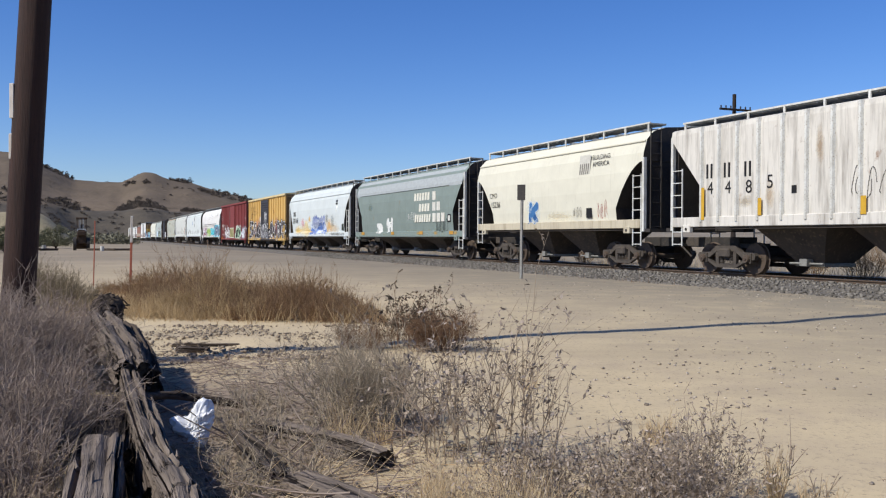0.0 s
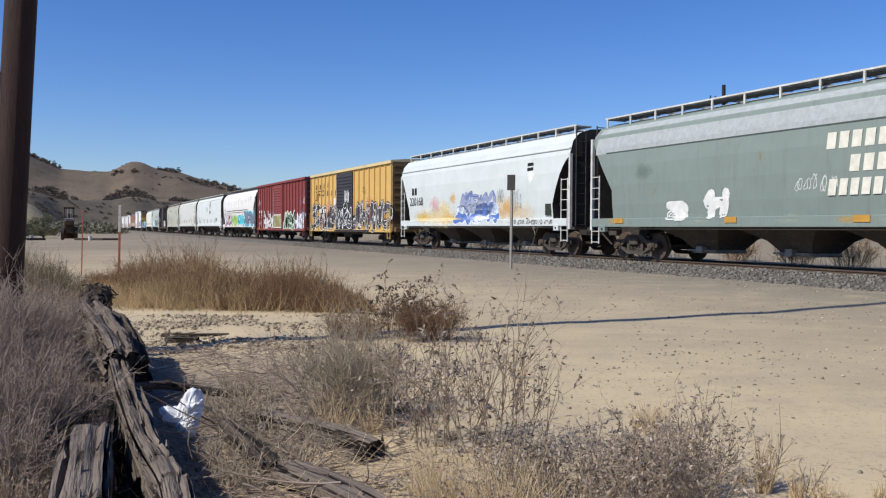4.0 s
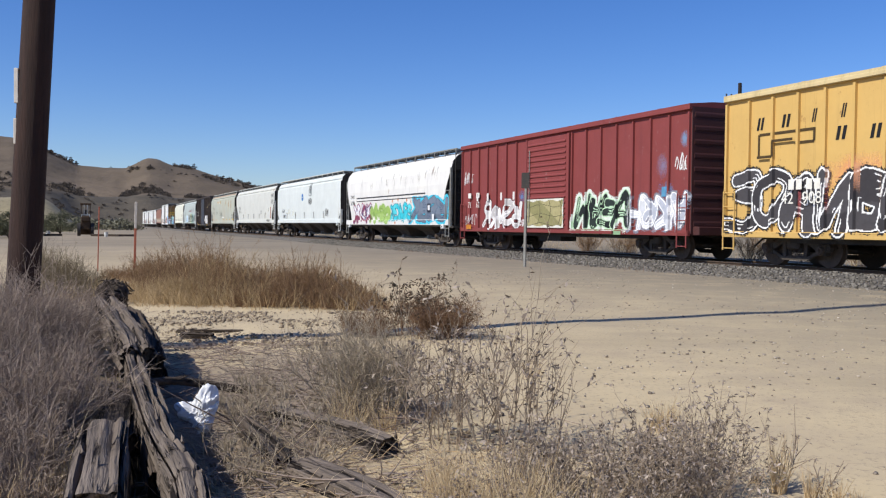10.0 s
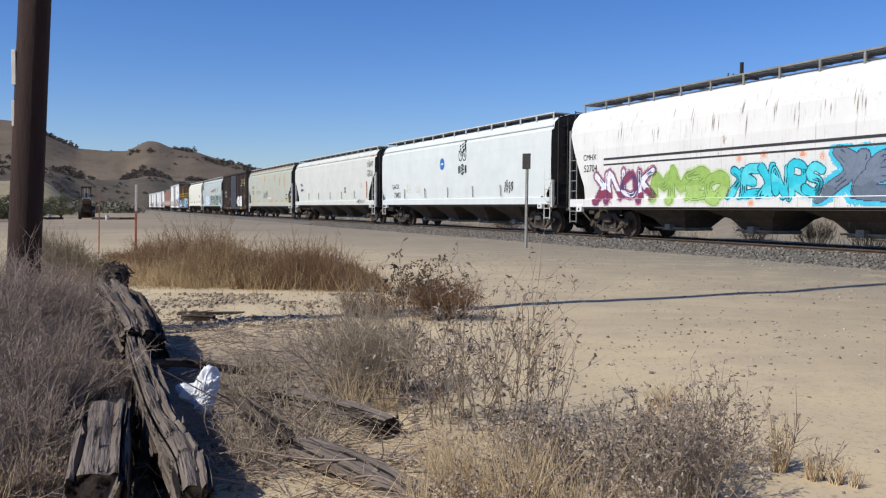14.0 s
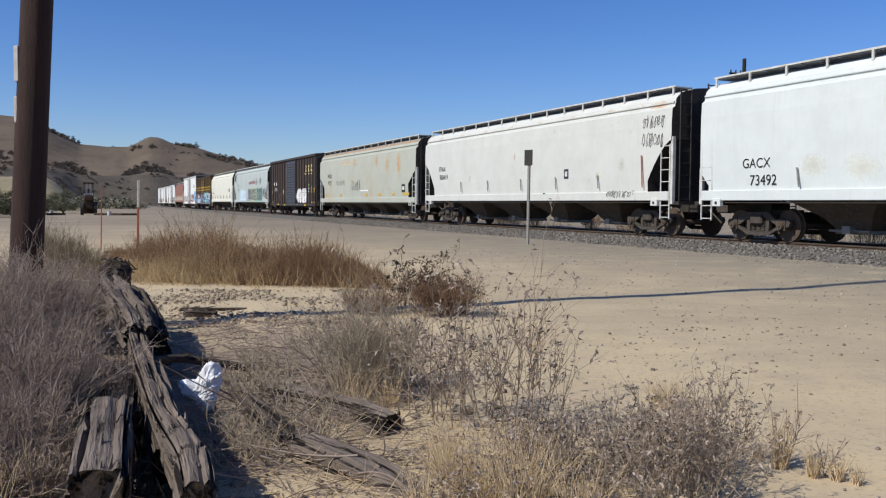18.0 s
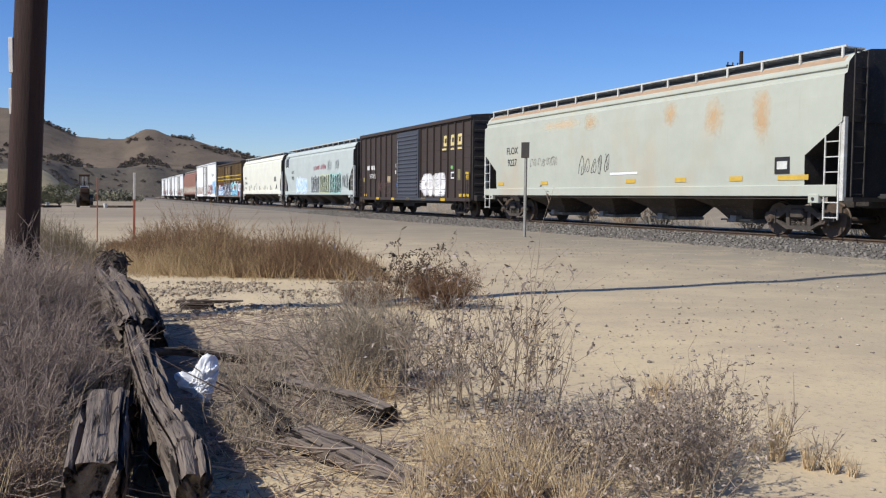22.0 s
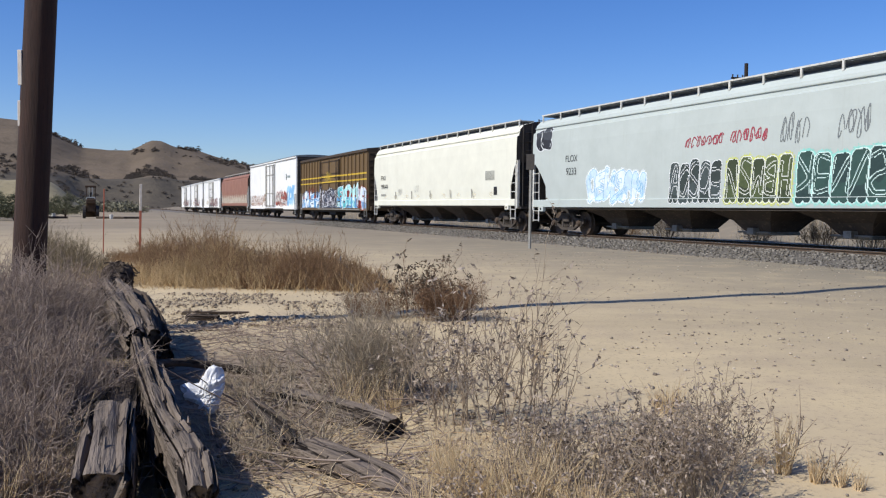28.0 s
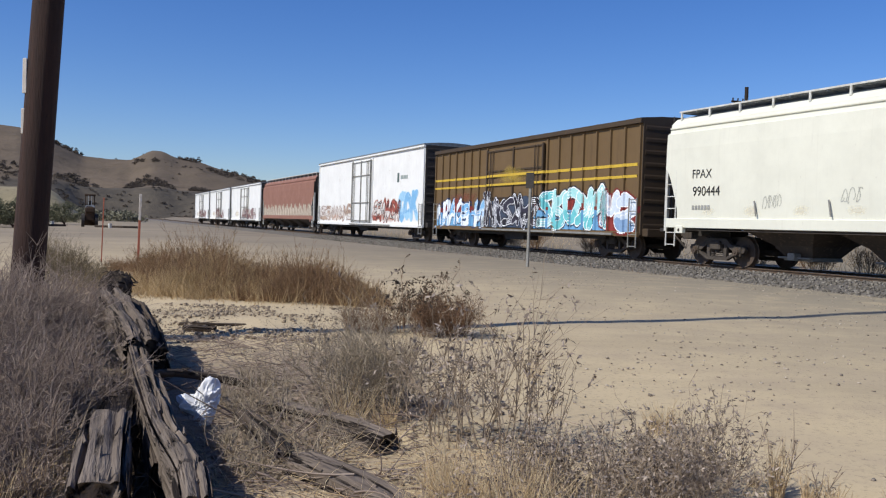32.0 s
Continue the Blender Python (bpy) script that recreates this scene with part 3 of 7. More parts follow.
def side_of(pr, sill):
    """How far the side of a hopper stands out at each height."""
    def f(x, z):
        if z < sill + 0.28:
            return 1.6
        for (y0, z0), (y1, z1) in zip(pr, pr[1:]):
            if z1 <= z <= z0:
                return y0 + (y1 - y0) * (z0 - z) / max(z0 - z1, 1e-6)
        return pr[-1][0]
    return f


def hopper(index, s0, s1, colour, label, prof, bays, mid, cut, sill=1.10, top=4.52, sill_mat=None, rail=None, inset=1.75, curve=1.0, drop=None, gutter=4.02):
    length = s1 - s0
    car = thing("covered_hopper_car", label, "hopper car", CARS)
    k = (top - sill - 0.25) / (4.52 - 1.35)
    pr = [(y, sill + 0.25 + (z - 1.35) * k) for y, z in prof]
    SIDE[index], CARN[index] = side_of(pr, sill), car
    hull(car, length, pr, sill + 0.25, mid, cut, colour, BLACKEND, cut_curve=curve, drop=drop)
    for sx in (-1, 1):                     # added dark sheet below each end slope, in place of the shade there
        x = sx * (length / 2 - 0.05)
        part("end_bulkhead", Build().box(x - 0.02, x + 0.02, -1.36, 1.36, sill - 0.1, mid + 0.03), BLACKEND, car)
    if gutter:
        for sy in (-1, 1):
            y = SIDE[index](0, gutter)
            part("roof_gutter", Build().prism([(sy * (y - 0.02), gutter - 0.03), (sy * (y + 0.05), gutter - 0.01), (sy * (y + 0.05), gutter + 0.025), (sy * (y - 0.03), gutter + 0.04)], "x", -length / 2 + 0.02, length / 2 - 0.02), colour, car)
    sill_b = Build().bevel_box(-length / 2 + 0.1, length / 2 - 0.1, -1.6, -1.5, sill, sill + 0.28, 0.015)
    part("side_sill", sill_b, sill_mat or colour, car)
    part("side_sill", Build().bevel_box(-length / 2 + 0.1, length / 2 - 0.1, 1.5, 1.6, sill, sill + 0.28, 0.015), sill_mat or colour, car)
    for sx in (-1, 1):
        pad = part("jacking_pad", Build().bevel_box(sx * (length / 2 - 0.75) - 0.16, sx * (length / 2 - 0.75) + 0.16, -1.63, -1.5, sill - 0.16, sill + 0.06, 0.012), sill_mat or colour, car)
        part("bolt", Build().tube((sx * (length / 2 - 0.75), -1.63, sill - 0.06), (sx * (length / 2 - 0.75), -1.645, sill - 0.06), 0.045, n=8), BLACKEND, pad)
    part("pipe_rail", Build().tube((-length / 2 + 1.0, -1.52, sill - 0.05), (length / 2 - 1.0, -1.52, sill - 0.05), 0.018, n=5), STEEL, car)
    hopper_bays(car, length, bays, sill + 0.1, inset)
    roofwalk(car, length - 0.3, top - (0.06 if prof is PROF_ROUND else 0.12), 1.12 if prof is PROF_ROUND else 1.3, rail or WHITEMETAL, rise=0.19 if prof is PROF_ROUND else 0.15)
    end_gear(car, length, top, mid, rail or WHITEMETAL, sill)
    running_gear(car, length, inset)
    TRAIN.append((car, (s0 + s1) / 2))
    return car


def boxcar(index, s0, s1, colour, label, kind, ribs, door, top=4.5, sill=0.72, door_mat=None, name="boxcar", category="boxcar", rib_mat=None, end_mat=None, eave_mat=None, frame_mat=None):
    length = s1 - s0
    h = length / 2
    car = thing(name, label, category, CARS)
    b = Build().bevel_box(-h, h, -1.50, 1.50, sill + 0.06, top, 0.02)
    body = part("body", b, [colour, end_mat or colour], car)
    rf = Build().prism([(-1.6, top - 0.02), (-1.6, top + 0.06), (-0.8, top + 0.14), (0, top + 0.17), (0.8, top + 0.14), (1.6, top + 0.06), (1.6, top - 0.02)], "x", -h, h)
    part("roof", rf, eave_mat or (GALV if kind != "box" else colour), car)
    part("eave", Build().bevel_box(-h, h, -1.61, -1.49, top - 0.11, top - 0.01, 0.012), eave_mat or colour, car)
    part("side_sill", Build().bevel_box(-h + 0.02, h - 0.02, -1.60, -1.49, sill, sill + 0.16, 0.012), colour, car)
    part("side_sill", Build().bevel_box(-h + 0.02, h - 0.02, 1.49, 1.60, sill, sill + 0.16, 0.012), colour, car)
    d0, d1 = door
    rib = Build().prism([(-0.042, -1.5), (-0.036, -1.575), (0.036, -1.575), (0.042, -1.5)], "z", sill + 0.16, top - 0.17).mesh("side_rib", rib_mat or colour)
    n = ribs
    at = [a + (c - a) * i / n for i in range(n + 1) for a, c in ((-h + 0.08, d0 - 0.12), (d1 + 0.24, h - 0.08))]
    for x in at:
        share("side_rib", rib, car, pose(x, 0, 0))
    CARN[index] = car
    SIDE[index] = lambda x, z: 1.602 if z < sill + 0.16 else 1.637 if d0 <= x <= d1 + 0.16 else 1.577 if min(abs(x - a) for a in at) < 0.06 else 1.502
    for i in range(int(length / 1.1)):
        x = -h + 0.4 + i * (length - 0.8) / (int(length / 1.1) - 1)
        if i % 2 == 0:
            part("roof_rib", Build().prism([(-1.5, top + 0.05), (-0.8, top + 0.13), (0, top + 0.16), (0.8, top + 0.13), (1.5, top + 0.05), (1.5, top + 0.09), (0.8, top + 0.17), (0, top + 0.2), (-0.8, top + 0.17), (-1.5, top + 0.09)], "x", x - 0.05, x + 0.05), GALV if kind != "box" else colour, car)
    for sx in (-1, 1):                     # ribbed ends
        for i in range(9):
            z = sill + 0.35 + i * (top - sill - 0.6) / 8
            part("end_rib", Build().prism([(sx * h, z - 0.09), (sx * (h + 0.014), z - 0.04), (sx * (h + 0.014), z + 0.04), (sx * h, z + 0.09)], "y", -1.4, 1.4), end_mat or BLACKEND, car)
        ladder(car, sx * (h - 0.28), -1.60, sill - 0.35, sill + 1.25, colour if kind == "box" else GREYMETAL)
        ladder(car, sx * (h + 0.12), 1.0, sill, top - 0.3, end_mat or BLACKEND, 0.42, "y")
        part("end_sill", Build().bevel_box(sx * h - 0.25, sx * h + 0.25, -1.4, 1.4, 0.74, 1.0, 0.02), end_mat or BLACKEND, car)
    part("underframe", Build().box(-h + 0.2, h - 0.2, -0.3, 0.3, 0.66, 0.95).box(-h + 2.2, h - 2.2, -1.3, -1.15, 0.6, 0.78).box(-1.4, 0.2, -1.2, -0.5, 0.42, 0.72), BLACKEND, car)
    for f in body.data.polygons:
        if abs(f.normal.x) > 0.6:
            f.material_index = 1
    if kind in ("box",):
        dm = door_mat or colour
        dr = part("door", Build().bevel_box(d0, d1, -1.60, -1.505, sill + 0.12, top - 0.20, 0.015), dm, car)
        nslat = 16
        slat = Build().prism([(-1.60, -0.055), (-1.635, -0.02), (-1.635, 0.02), (-1.60, 0.055)], "x", d0 + 0.08, d1 - 0.08).mesh("door_slat", dm)
        for i in range(nslat):
            share("door_slat", slat, dr, pose(0, 0, sill + 0.32 + i * (top - sill - 0.75) / (nslat - 1)))
        part("door_track", Build().box(d0 - 0.15, d1 + (d1 - d0), -1.68, -1.56, sill + 0.02, sill + 0.12), dm, car)
        part("door_post", Build().bevel_box(d1 + 0.02, d1 + 0.16, -1.64, -1.5, sill + 0.1, top - 0.18, 0.01), dm, car)
        part("door_handle", Build().tube((d0 + 0.3, -1.66, sill + 0.4), (d0 + 0.3, -1.66, top - 0.6), 0.02, n=5), GREYMETAL, car)
    else:                                  # plug door in a frame with locking bars
        dr = part("door", Build().bevel_box(d0, d1, -1.58, -1.505, sill + 0.2, top - 0.3, 0.015), door_mat or colour, car)
        fb = Build()
        for x in (d0, (d0 + d1) / 2, d1):
            fb.box(x - 0.045, x + 0.045, -1.64, -1.56, sill + 0.18, top - 0.28)
        for z in (sill + 0.3, sill + 1.4, top - 1.2, top - 0.35):
            fb.box(d0, d1, -1.62, -1.57, z - 0.03, z + 0.03)
        part("door_frame", fb, frame_mat or GREYMETAL, dr)
        for x in (d0 + 0.35, d0 + 0.6, d1 - 0.6, d1 - 0.35):
            part("locking_bar", Build().tube((x, -1.64, sill + 0.2), (x, -1.64, top - 0.35), 0.022, n=6), frame_mat or GREYMETAL, dr)
        part("door_track", Build().box(d0 - 0.3, d1 + (d1 - d0), -1.66, -1.56, sill + 0.04, sill + 0.11), GREYMETAL, car)
    running_gear(car, length, 2.1)
    TRAIN.append((car, (s0 + s1) / 2))
    return car


P_GREYWHITE = car_paint("weathered_grey_white", "cfcabf", "6b6257", "7b5a42", 0.75, 0.48)
P_CREAM = car_paint("cream_paint", "d2cebb", "8d8471", None, 0.35, 0.6)
P_DIRTYCREAM = car_paint("stained_cream_sill", "bdb39b", "7d6e58", "7a5c40", 0.7, 0.48)
P_GREEN = car_paint("faded_grey_green", "7b8780", "5b5d55", "7d6a50", 0.45, 0.55)
P_ICE = car_paint("pale_blue_white", "c7cdca", "9d9c90", None, 0.3, 0.6)
P_YELLOW = car_paint("faded_yellow", "cca762", "7f6335", "7a4f2e", 0.3, 0.6)
P_RED = car_paint("faded_oxide_red", "823d3a", "5a2a2f", "8f6f6a", 0.4, 0.55)
P_WHITE = car_paint("stained_white", "dcdad4", "5b5046", "8c6a4d", 0.55, 0.6)
P_ICE2 = car_paint("pale_ice_blue", "d0d5d1", "b0aa9b", None, 0.3, 0.6)
P_OFFWHITE = car_paint("dusty_white", "cbccc4", "b39a78", "a8774c", 0.3, 0.62)
P_RUSTGREY = car_paint("pale_grey_with_rust_blooms", "b0b3a5", "a5947a", None, 0.3, 0.6, patch="b39b7c", patch_amount=0.35)
P_BROWNBLACK = car_paint("brown_black", "403630", "2b2420", "574840", 0.55, 0.55)
P_BLACKDOOR = car_paint("black_door", "37363a", "2a292b", "5c5650", 0.3, 0.6)
P_DUSTYCREAM = car_paint("dusty_cream_roof", "cfbb8c", "93805a", "8a6a44", 0.5, 0.5)
# darker copy of the oxide red: the end's shade is in the colour
P_OXIDE_END = car_paint("shaded_oxide_end", "4d2c2a", "33201f", "6a4a42", 0.4, 0.55)
P_SLATE = car_paint("slate_door", "43464d", "34363b", None, 0.4, 0.55)
P_PALEGREY = car_paint("pale_grey_green", "b3bbb6", "9a9a90", None, 0.3, 0.6)
P_WHITE2 = car_paint("clean_white", "dbdaca", "b5b0a2", None, 0.25, 0.62)
P_BROWN = car_paint("chocolate_brown", "6a5538", "3d2e20", "7a5530", 0.4, 0.55)
P_DARKBROWN = car_paint("dark_brown_trim", "473a2b", "33291f", "6a5540", 0.4, 0.55)
P_REEFER = car_paint("bright_white", "e6e6e2", "a89f92", "8a6a50", 0.3, 0.62)
P_TERRA = car_paint("terracotta", "8f6757", "6b4238", "b58a78", 0.35, 0.58)

# cars from the head to the tail, by the places of their ends along the line at 16 s
hopper(1, -100.6, -85.95, P_GREYWHITE, "dirty grey-white ribbed covered hopper car with rust stains", PROF_FLAT, 3, 3.85, 1.35, sill=1.30, top=4.35, drop=2.35, gutter=None)
hopper(2, -84.55, -72.85, P_CREAM, "short cream covered hopper car with rounded sides", PROF_ROUND, 2, 3.4, 1.45, sill=1.29, sill_mat=P_DIRTYCREAM, curve=1.7, drop=1.95)
hopper(3, -71.43, -55.75, P_GREEN, "faded grey-green covered hopper car with a blue-grey roof", PROF_ROUND, 3, 3.85, 1.2, sill=1.02, drop=2.2, gutter=None)
hopper(4, -54.39, -38.5, P_ICE, "pale blue-white covered hopper car with blue and ochre graffiti", PROF_ROUND, 3, 3.5, 1.1, sill=1.05, curve=1.6, drop=1.85, gutter=3.78)
boxcar(5, -37.12, -21.37, P_YELLOW, "faded yellow boxcar with a black door and bold graffiti", "box", 7, (-1.79, 1.31), door_mat=P_BLACKDOOR, end_mat=P_BROWN, eave_mat=P_DUSTYCREAM)
boxcar(6, -19.96, -4.12, P_RED, "faded red boxcar with ribbed sides and graffiti", "box", 7, (-1.7, 1.25), end_mat=P_OXIDE_END)
hopper(7, -2.86, 13.53, P_WHITE, "white covered hopper car with dark streaks and coloured graffiti", PROF_ROUND, 3, 3.6, 0.95, sill=0.98, rail=GREYMETAL, drop=1.7, gutter=None)
hopper(8, 14.8, 33.61, P_ICE2, "long pale blue-white covered hopper car", PROF_STRAIGHT, 4, 1.9, 0.35, sill=1.08, drop=1.5)
hopper(9, 34.92, 54.4, P_OFFWHITE, "long dusty white covered hopper car with a white sill", PROF_STRAIGHT, 4, 2.9, 1.15, sill=1.08, curve=1.5, drop=1.7)
hopper(10, 55.72, 74.45, P_RUSTGREY, "pale grey covered hopper car with orange rust blooms", PROF_STRAIGHT, 4, 2.75, 1.1, sill=1.0, drop=2.0)
# the black end material paints in the shade on this car's ends
boxcar(11, 75.82, 91.61, P_BROWNBLACK, "brown-black boxcar with ribbed sides and yellow letters", "box", 7, (-1.45, 1.6), door_mat=P_SLATE, end_mat=BLACKEND)
hopper(12, 92.96, 111.65, P_PALEGREY, "pale grey covered hopper car with bubble graffiti", PROF_STRAIGHT, 4, 2.75, 1.0, sill=1.0, curve=1.4, drop=1.8)
hopper(13, 113.0, 130.87, P_WHITE2, "clean white covered hopper car with small end openings", PROF_STRAIGHT, 4, 2.8, 0.55, sill=1.05, curve=1.5, drop=1.6)
boxcar(14, 132.19, 149.07, P_BROWN, "chocolate brown boxcar with yellow stripes and graffiti", "plug", 7, (-2.5, 2.3), top=4.45, frame_mat=P_DARKBROWN, eave_mat=P_DARKBROWN, end_mat=P_DARKBROWN)
boxcar(15, 150.5, 171.02, P_REEFER, "tall bright white refrigerator car with plug door", "plug", 1, (-1.95, 1.7), top=4.98, name="refrigerator_car", category="refrigerator car", end_mat=BLACKEND)
hopper(16, 172.37, 191.33, P_TERRA, "terracotta covered hopper car with pale graffiti", PROF_STRAIGHT, 4, 2.9, 1.2, sill=1.0)
for k, (a, c) in enumerate(((192.67, 210.47), (211.82, 229.62), (230.98, 248.78))):
    boxcar(17 + k, a, c, P_REEFER, "white insulated boxcar with plug door and graffiti", "plug", 1, (-2.3, 2.2), top=4.4, end_mat=BLACKEND)

# ---- plants ----
def np_mesh(name, verts, quads, mats, smooth=False):
    me = bpy.data.meshes.new(name)
    v, q = np.asarray(verts, float), np.asarray(quads, int)
    me.vertices.add(len(v))
    me.vertices.foreach_set("co", v.ravel())
    me.loops.add(q.size)
    me.loops.foreach_set("vertex_index", q.ravel())
    me.polygons.add(len(q))
    me.polygons.foreach_set("loop_start", np.arange(len(q)) * 4)
    if smooth:
        me.polygons.foreach_set("use_smooth", np.ones(len(q), bool))
    me.materials.append(mats)
    me.update(calc_edges=True)
    me.validate()
    return me


def unit(a):
    return a / np.maximum(np.linalg.norm(a, axis=1, keepdims=True), 1e-9)


class Twigs:
    """Thin, bent, tapering stems by the thousand, with side shoots and leaves."""

    def __init__(self, seed):
        self.rng = np.random.default_rng(seed)
        self.lv = []

    def stems(self, base, way, length, radius, bend_by=0.25, segs=3):
        n = len(base)
        way = unit(way)
        side = self.rng.normal(0, 1, (n, 3)) * bend_by
        ts = np.linspace(0, 1, segs + 1)
        pts = np.stack([base + way * length[:, None] * t + side * length[:, None] * t * t * 0.6 for t in ts], 1)
        rad = np.stack([radius * (1 - 0.75 * t) for t in ts], 1)
        self.lv.append((pts, rad))
        return pts

    def shoots(self, pts, per, length, radius, spread=0.9, lo=0.25, hi=1.0, up=0.2, bend_by=0.3, segs=2):
        """Side shoots from every stem in pts."""
        n, k = pts.shape[0], pts.shape[1]
        idx = np.repeat(np.arange(n), per)
        t = self.rng.uniform(lo, hi, len(idx)) * (k - 1)
        i = np.minimum(t.astype(int), k - 2)
        fr = (t - i)[:, None]
        p0, p1 = pts[idx, i], pts[idx, i + 1]
        base = p0 + (p1 - p0) * fr
        way = unit(p1 - p0) + self.rng.normal(0, spread, (len(idx), 3)) + np.array([0, 0, up])
        ln = length * self.rng.uniform(0.5, 1.3, len(idx))
        return self.stems(base, way, ln, np.full(len(idx), radius), bend_by, segs)

    def mesh(self, name, mat):
        vs, qs, n0 = [], [], 0
        for pts, rad in self.lv:
            n, k = pts.shape[:2]
            d = unit((pts[:, -1] - pts[:, 0]))
            u = unit(np.cross(d, np.where(np.abs(d[:, 2:3]) < 0.9, np.array([[0, 0, 1.0]]), np.array([[1.0, 0, 0]]))))
            w = np.cross(d, u)
            ring = []
            for a in (0, math.tau / 3, 2 * math.tau / 3):
                o = u * math.cos(a) + w * math.sin(a)
                ring.append(pts + o[:, None, :] * rad[:, :, None])
            v = np.stack(ring, 2)                       # n, k, 3 corners, xyz
            base = n0 + np.arange(n)[:, None, None] * (k * 3) + np.arange(k - 1)[None, :, None] * 3
            c = np.arange(3)[None, None, :]
            q = np.stack([base + c, base + (c + 1) % 3, base + 3 + (c + 1) % 3, base + 3 + c], -1)
            vs.append(v.reshape(-1, 3))
            qs.append(q.reshape(-1, 4))
            n0 += n * k * 3
        return np_mesh(name, np.concatenate(vs), np.concatenate(qs), mat)


def leaf_mesh(name, pts, per, size, mat, seed, lo=0.3, curl=0.6):
    """Small pointed leaves along stems."""
    rng = np.random.default_rng(seed)
    n, k = pts.shape[:2]
    idx = np.repeat(np.arange(n), per)
    t = rng.uniform(lo, 1, len(idx)) * (k - 1)
    i = np.minimum(t.astype(int), k - 2)
    base = pts[idx, i] + (pts[idx, i + 1] - pts[idx, i]) * (t - i)[:, None]
    way = unit(rng.normal(0, 1, (len(idx), 3)) + np.array([0, 0, -0.2]))
    side = unit(np.cross(way, rng.normal(0, 1, (len(idx), 3))))
    s = size * rng.uniform(0.6, 1.4, len(idx))[:, None]
    nrm = np.cross(way, side)
    v = np.stack([base, base + way * s * 0.5 + side * s * 0.2 + nrm * s * 0.12 * curl, base + way * s, base + way * s * 0.5 - side * s * 0.2 + nrm * s * 0.1 * curl], 1)
    q = np.arange(len(idx) * 4).reshape(-1, 4)
    return np_mesh(name, v.reshape(-1, 3), q, mat)


def twig_mat(name, a, b, rough=0.9):
    m, p = material(name, rough, 0.0, 0.2)
    g = nd(m, "NewGeometry")
    n = noise_tex(m, coords(m), 7.0, 3)
    col = mix(m, g.outputs["Random Per Island"], srgb(a), srgb(b))
    lk(m, mix(m, 0.35, col, ramp(m, n, 0.3, 0.7, (0.55, 0.55, 0.55, 1), (1, 1, 1, 1)), "MULTIPLY"), p.inputs["Base Color"])
    return m


T_GREY = twig_mat("dead_grey_twigs", "b5a68f", "8d7f6b")
T_PURPLE = twig_mat("dead_mauve_twigs", "ab9a8b", "7a6a60")
T_BROWN = twig_mat("red_brown_stems", "93765e", "6b5542")
T_RUSSET = twig_mat("russet_brush_stems", "a28261", "725a43")
T_TAN = twig_mat("straw", "dcc8a4", "c2a67e")
T_STEM = twig_mat("weed_stems", "8a7967", "ad9c86")
L_DRY = twig_mat("curled_dry_leaves", "b2a394", "6d6156")
L_DARK = twig_mat("dark_dry_leaves", "4f463b", "695b4c")
L_OLIVE = twig_mat("dusty_olive_leaves", "6f6e55", "585844")
L_RUST = twig_mat("rusty_leaves", "8d6f52", "735740")


def disc(rng, n, rx, ry):
    a, r = rng.uniform(0, math.tau, n), np.sqrt(rng.uniform(0, 1, n))
    return np.stack([np.cos(a) * r * rx, np.sin(a) * r * ry, np.zeros(n)], 1)


def bush(name, label, where, rx, ry, h, stems, seed, mat, leaf=None, leaf_size=0.03, per=2, lean=0.5, shoots=5, r=0.004, finer=3, category="bush", group="", leaf_lo=0.3, curl=0.22):
    """A bush on the ground: stems from a patch, their shoots, finer shoots and leaves."""
    rng = np.random.default_rng(seed)
    t = Twigs(seed)
    base = disc(rng, stems, rx * 0.45, ry * 0.45)
    way = np.stack([base[:, 0] / rx * lean * 2, base[:, 1] / ry * lean * 2, np.full(stems, 1.0)], 1) + rng.normal(0, 0.25, (stems, 3))
    hh = h * rng.uniform(0.55, 1.05, stems)
    p0 = t.stems(base, way, hh, np.full(stems, r), curl)
    f = Twigs(seed + 7)
    p1 = f.shoots(p0, shoots, h * 0.42, r * 0.6, 0.55 + curl * 0.5 - 0.11, 0.2, 1.0, 0.35, 0.3 + curl * 0.5)
    p2 = f.shoots(p1, finer, h * 0.2, r * 0.42, 0.8, 0.2, 1.0, 0.2, segs=2) if finer else p1
    ob = thing(name, label, category, group)
    x, y = where
    ob.matrix_basis = pose(x, y, ground_z(x, y) - 0.02)
    for part_name, data in (("stem_tangle", t.mesh("stem_tangle", mat)), ("twig_tangle", f.mesh("twig_tangle", mat))) + ((("leaf_cover", leaf_mesh("leaf_cover", p2, per, leaf_size, leaf, seed + 1, leaf_lo)),) if leaf else ()):
        m = tagged(new(part_name, data), kind="stuff")
        m.parent = ob
    return ob


def tuft(where, h, n, seed, mat, spread=0.35, r=0.0022, rad=0.06):
    rng = np.random.default_rng(seed)
    t = Twigs(seed)
    base = disc(rng, n, rad, rad)
    way = np.concatenate([base[:, :2] / rad * spread, np.ones((n, 1))], 1) + rng.normal(0, 0.15, (n, 3))
    t.stems(base, way, h * rng.uniform(0.5, 1.1, n), np.full(n, r), 0.3)
    ob = thing("grass_tuft", "tuft of straw-coloured dry grass on the dirt", "grass", "dry grass tufts")
    ob.matrix_basis = pose(*where, ground_z(*where) - 0.01)
    m = tagged(new("blade_tangle", t.mesh("blade_tangle", mat)), kind="stuff")
    m.parent = ob
    return ob


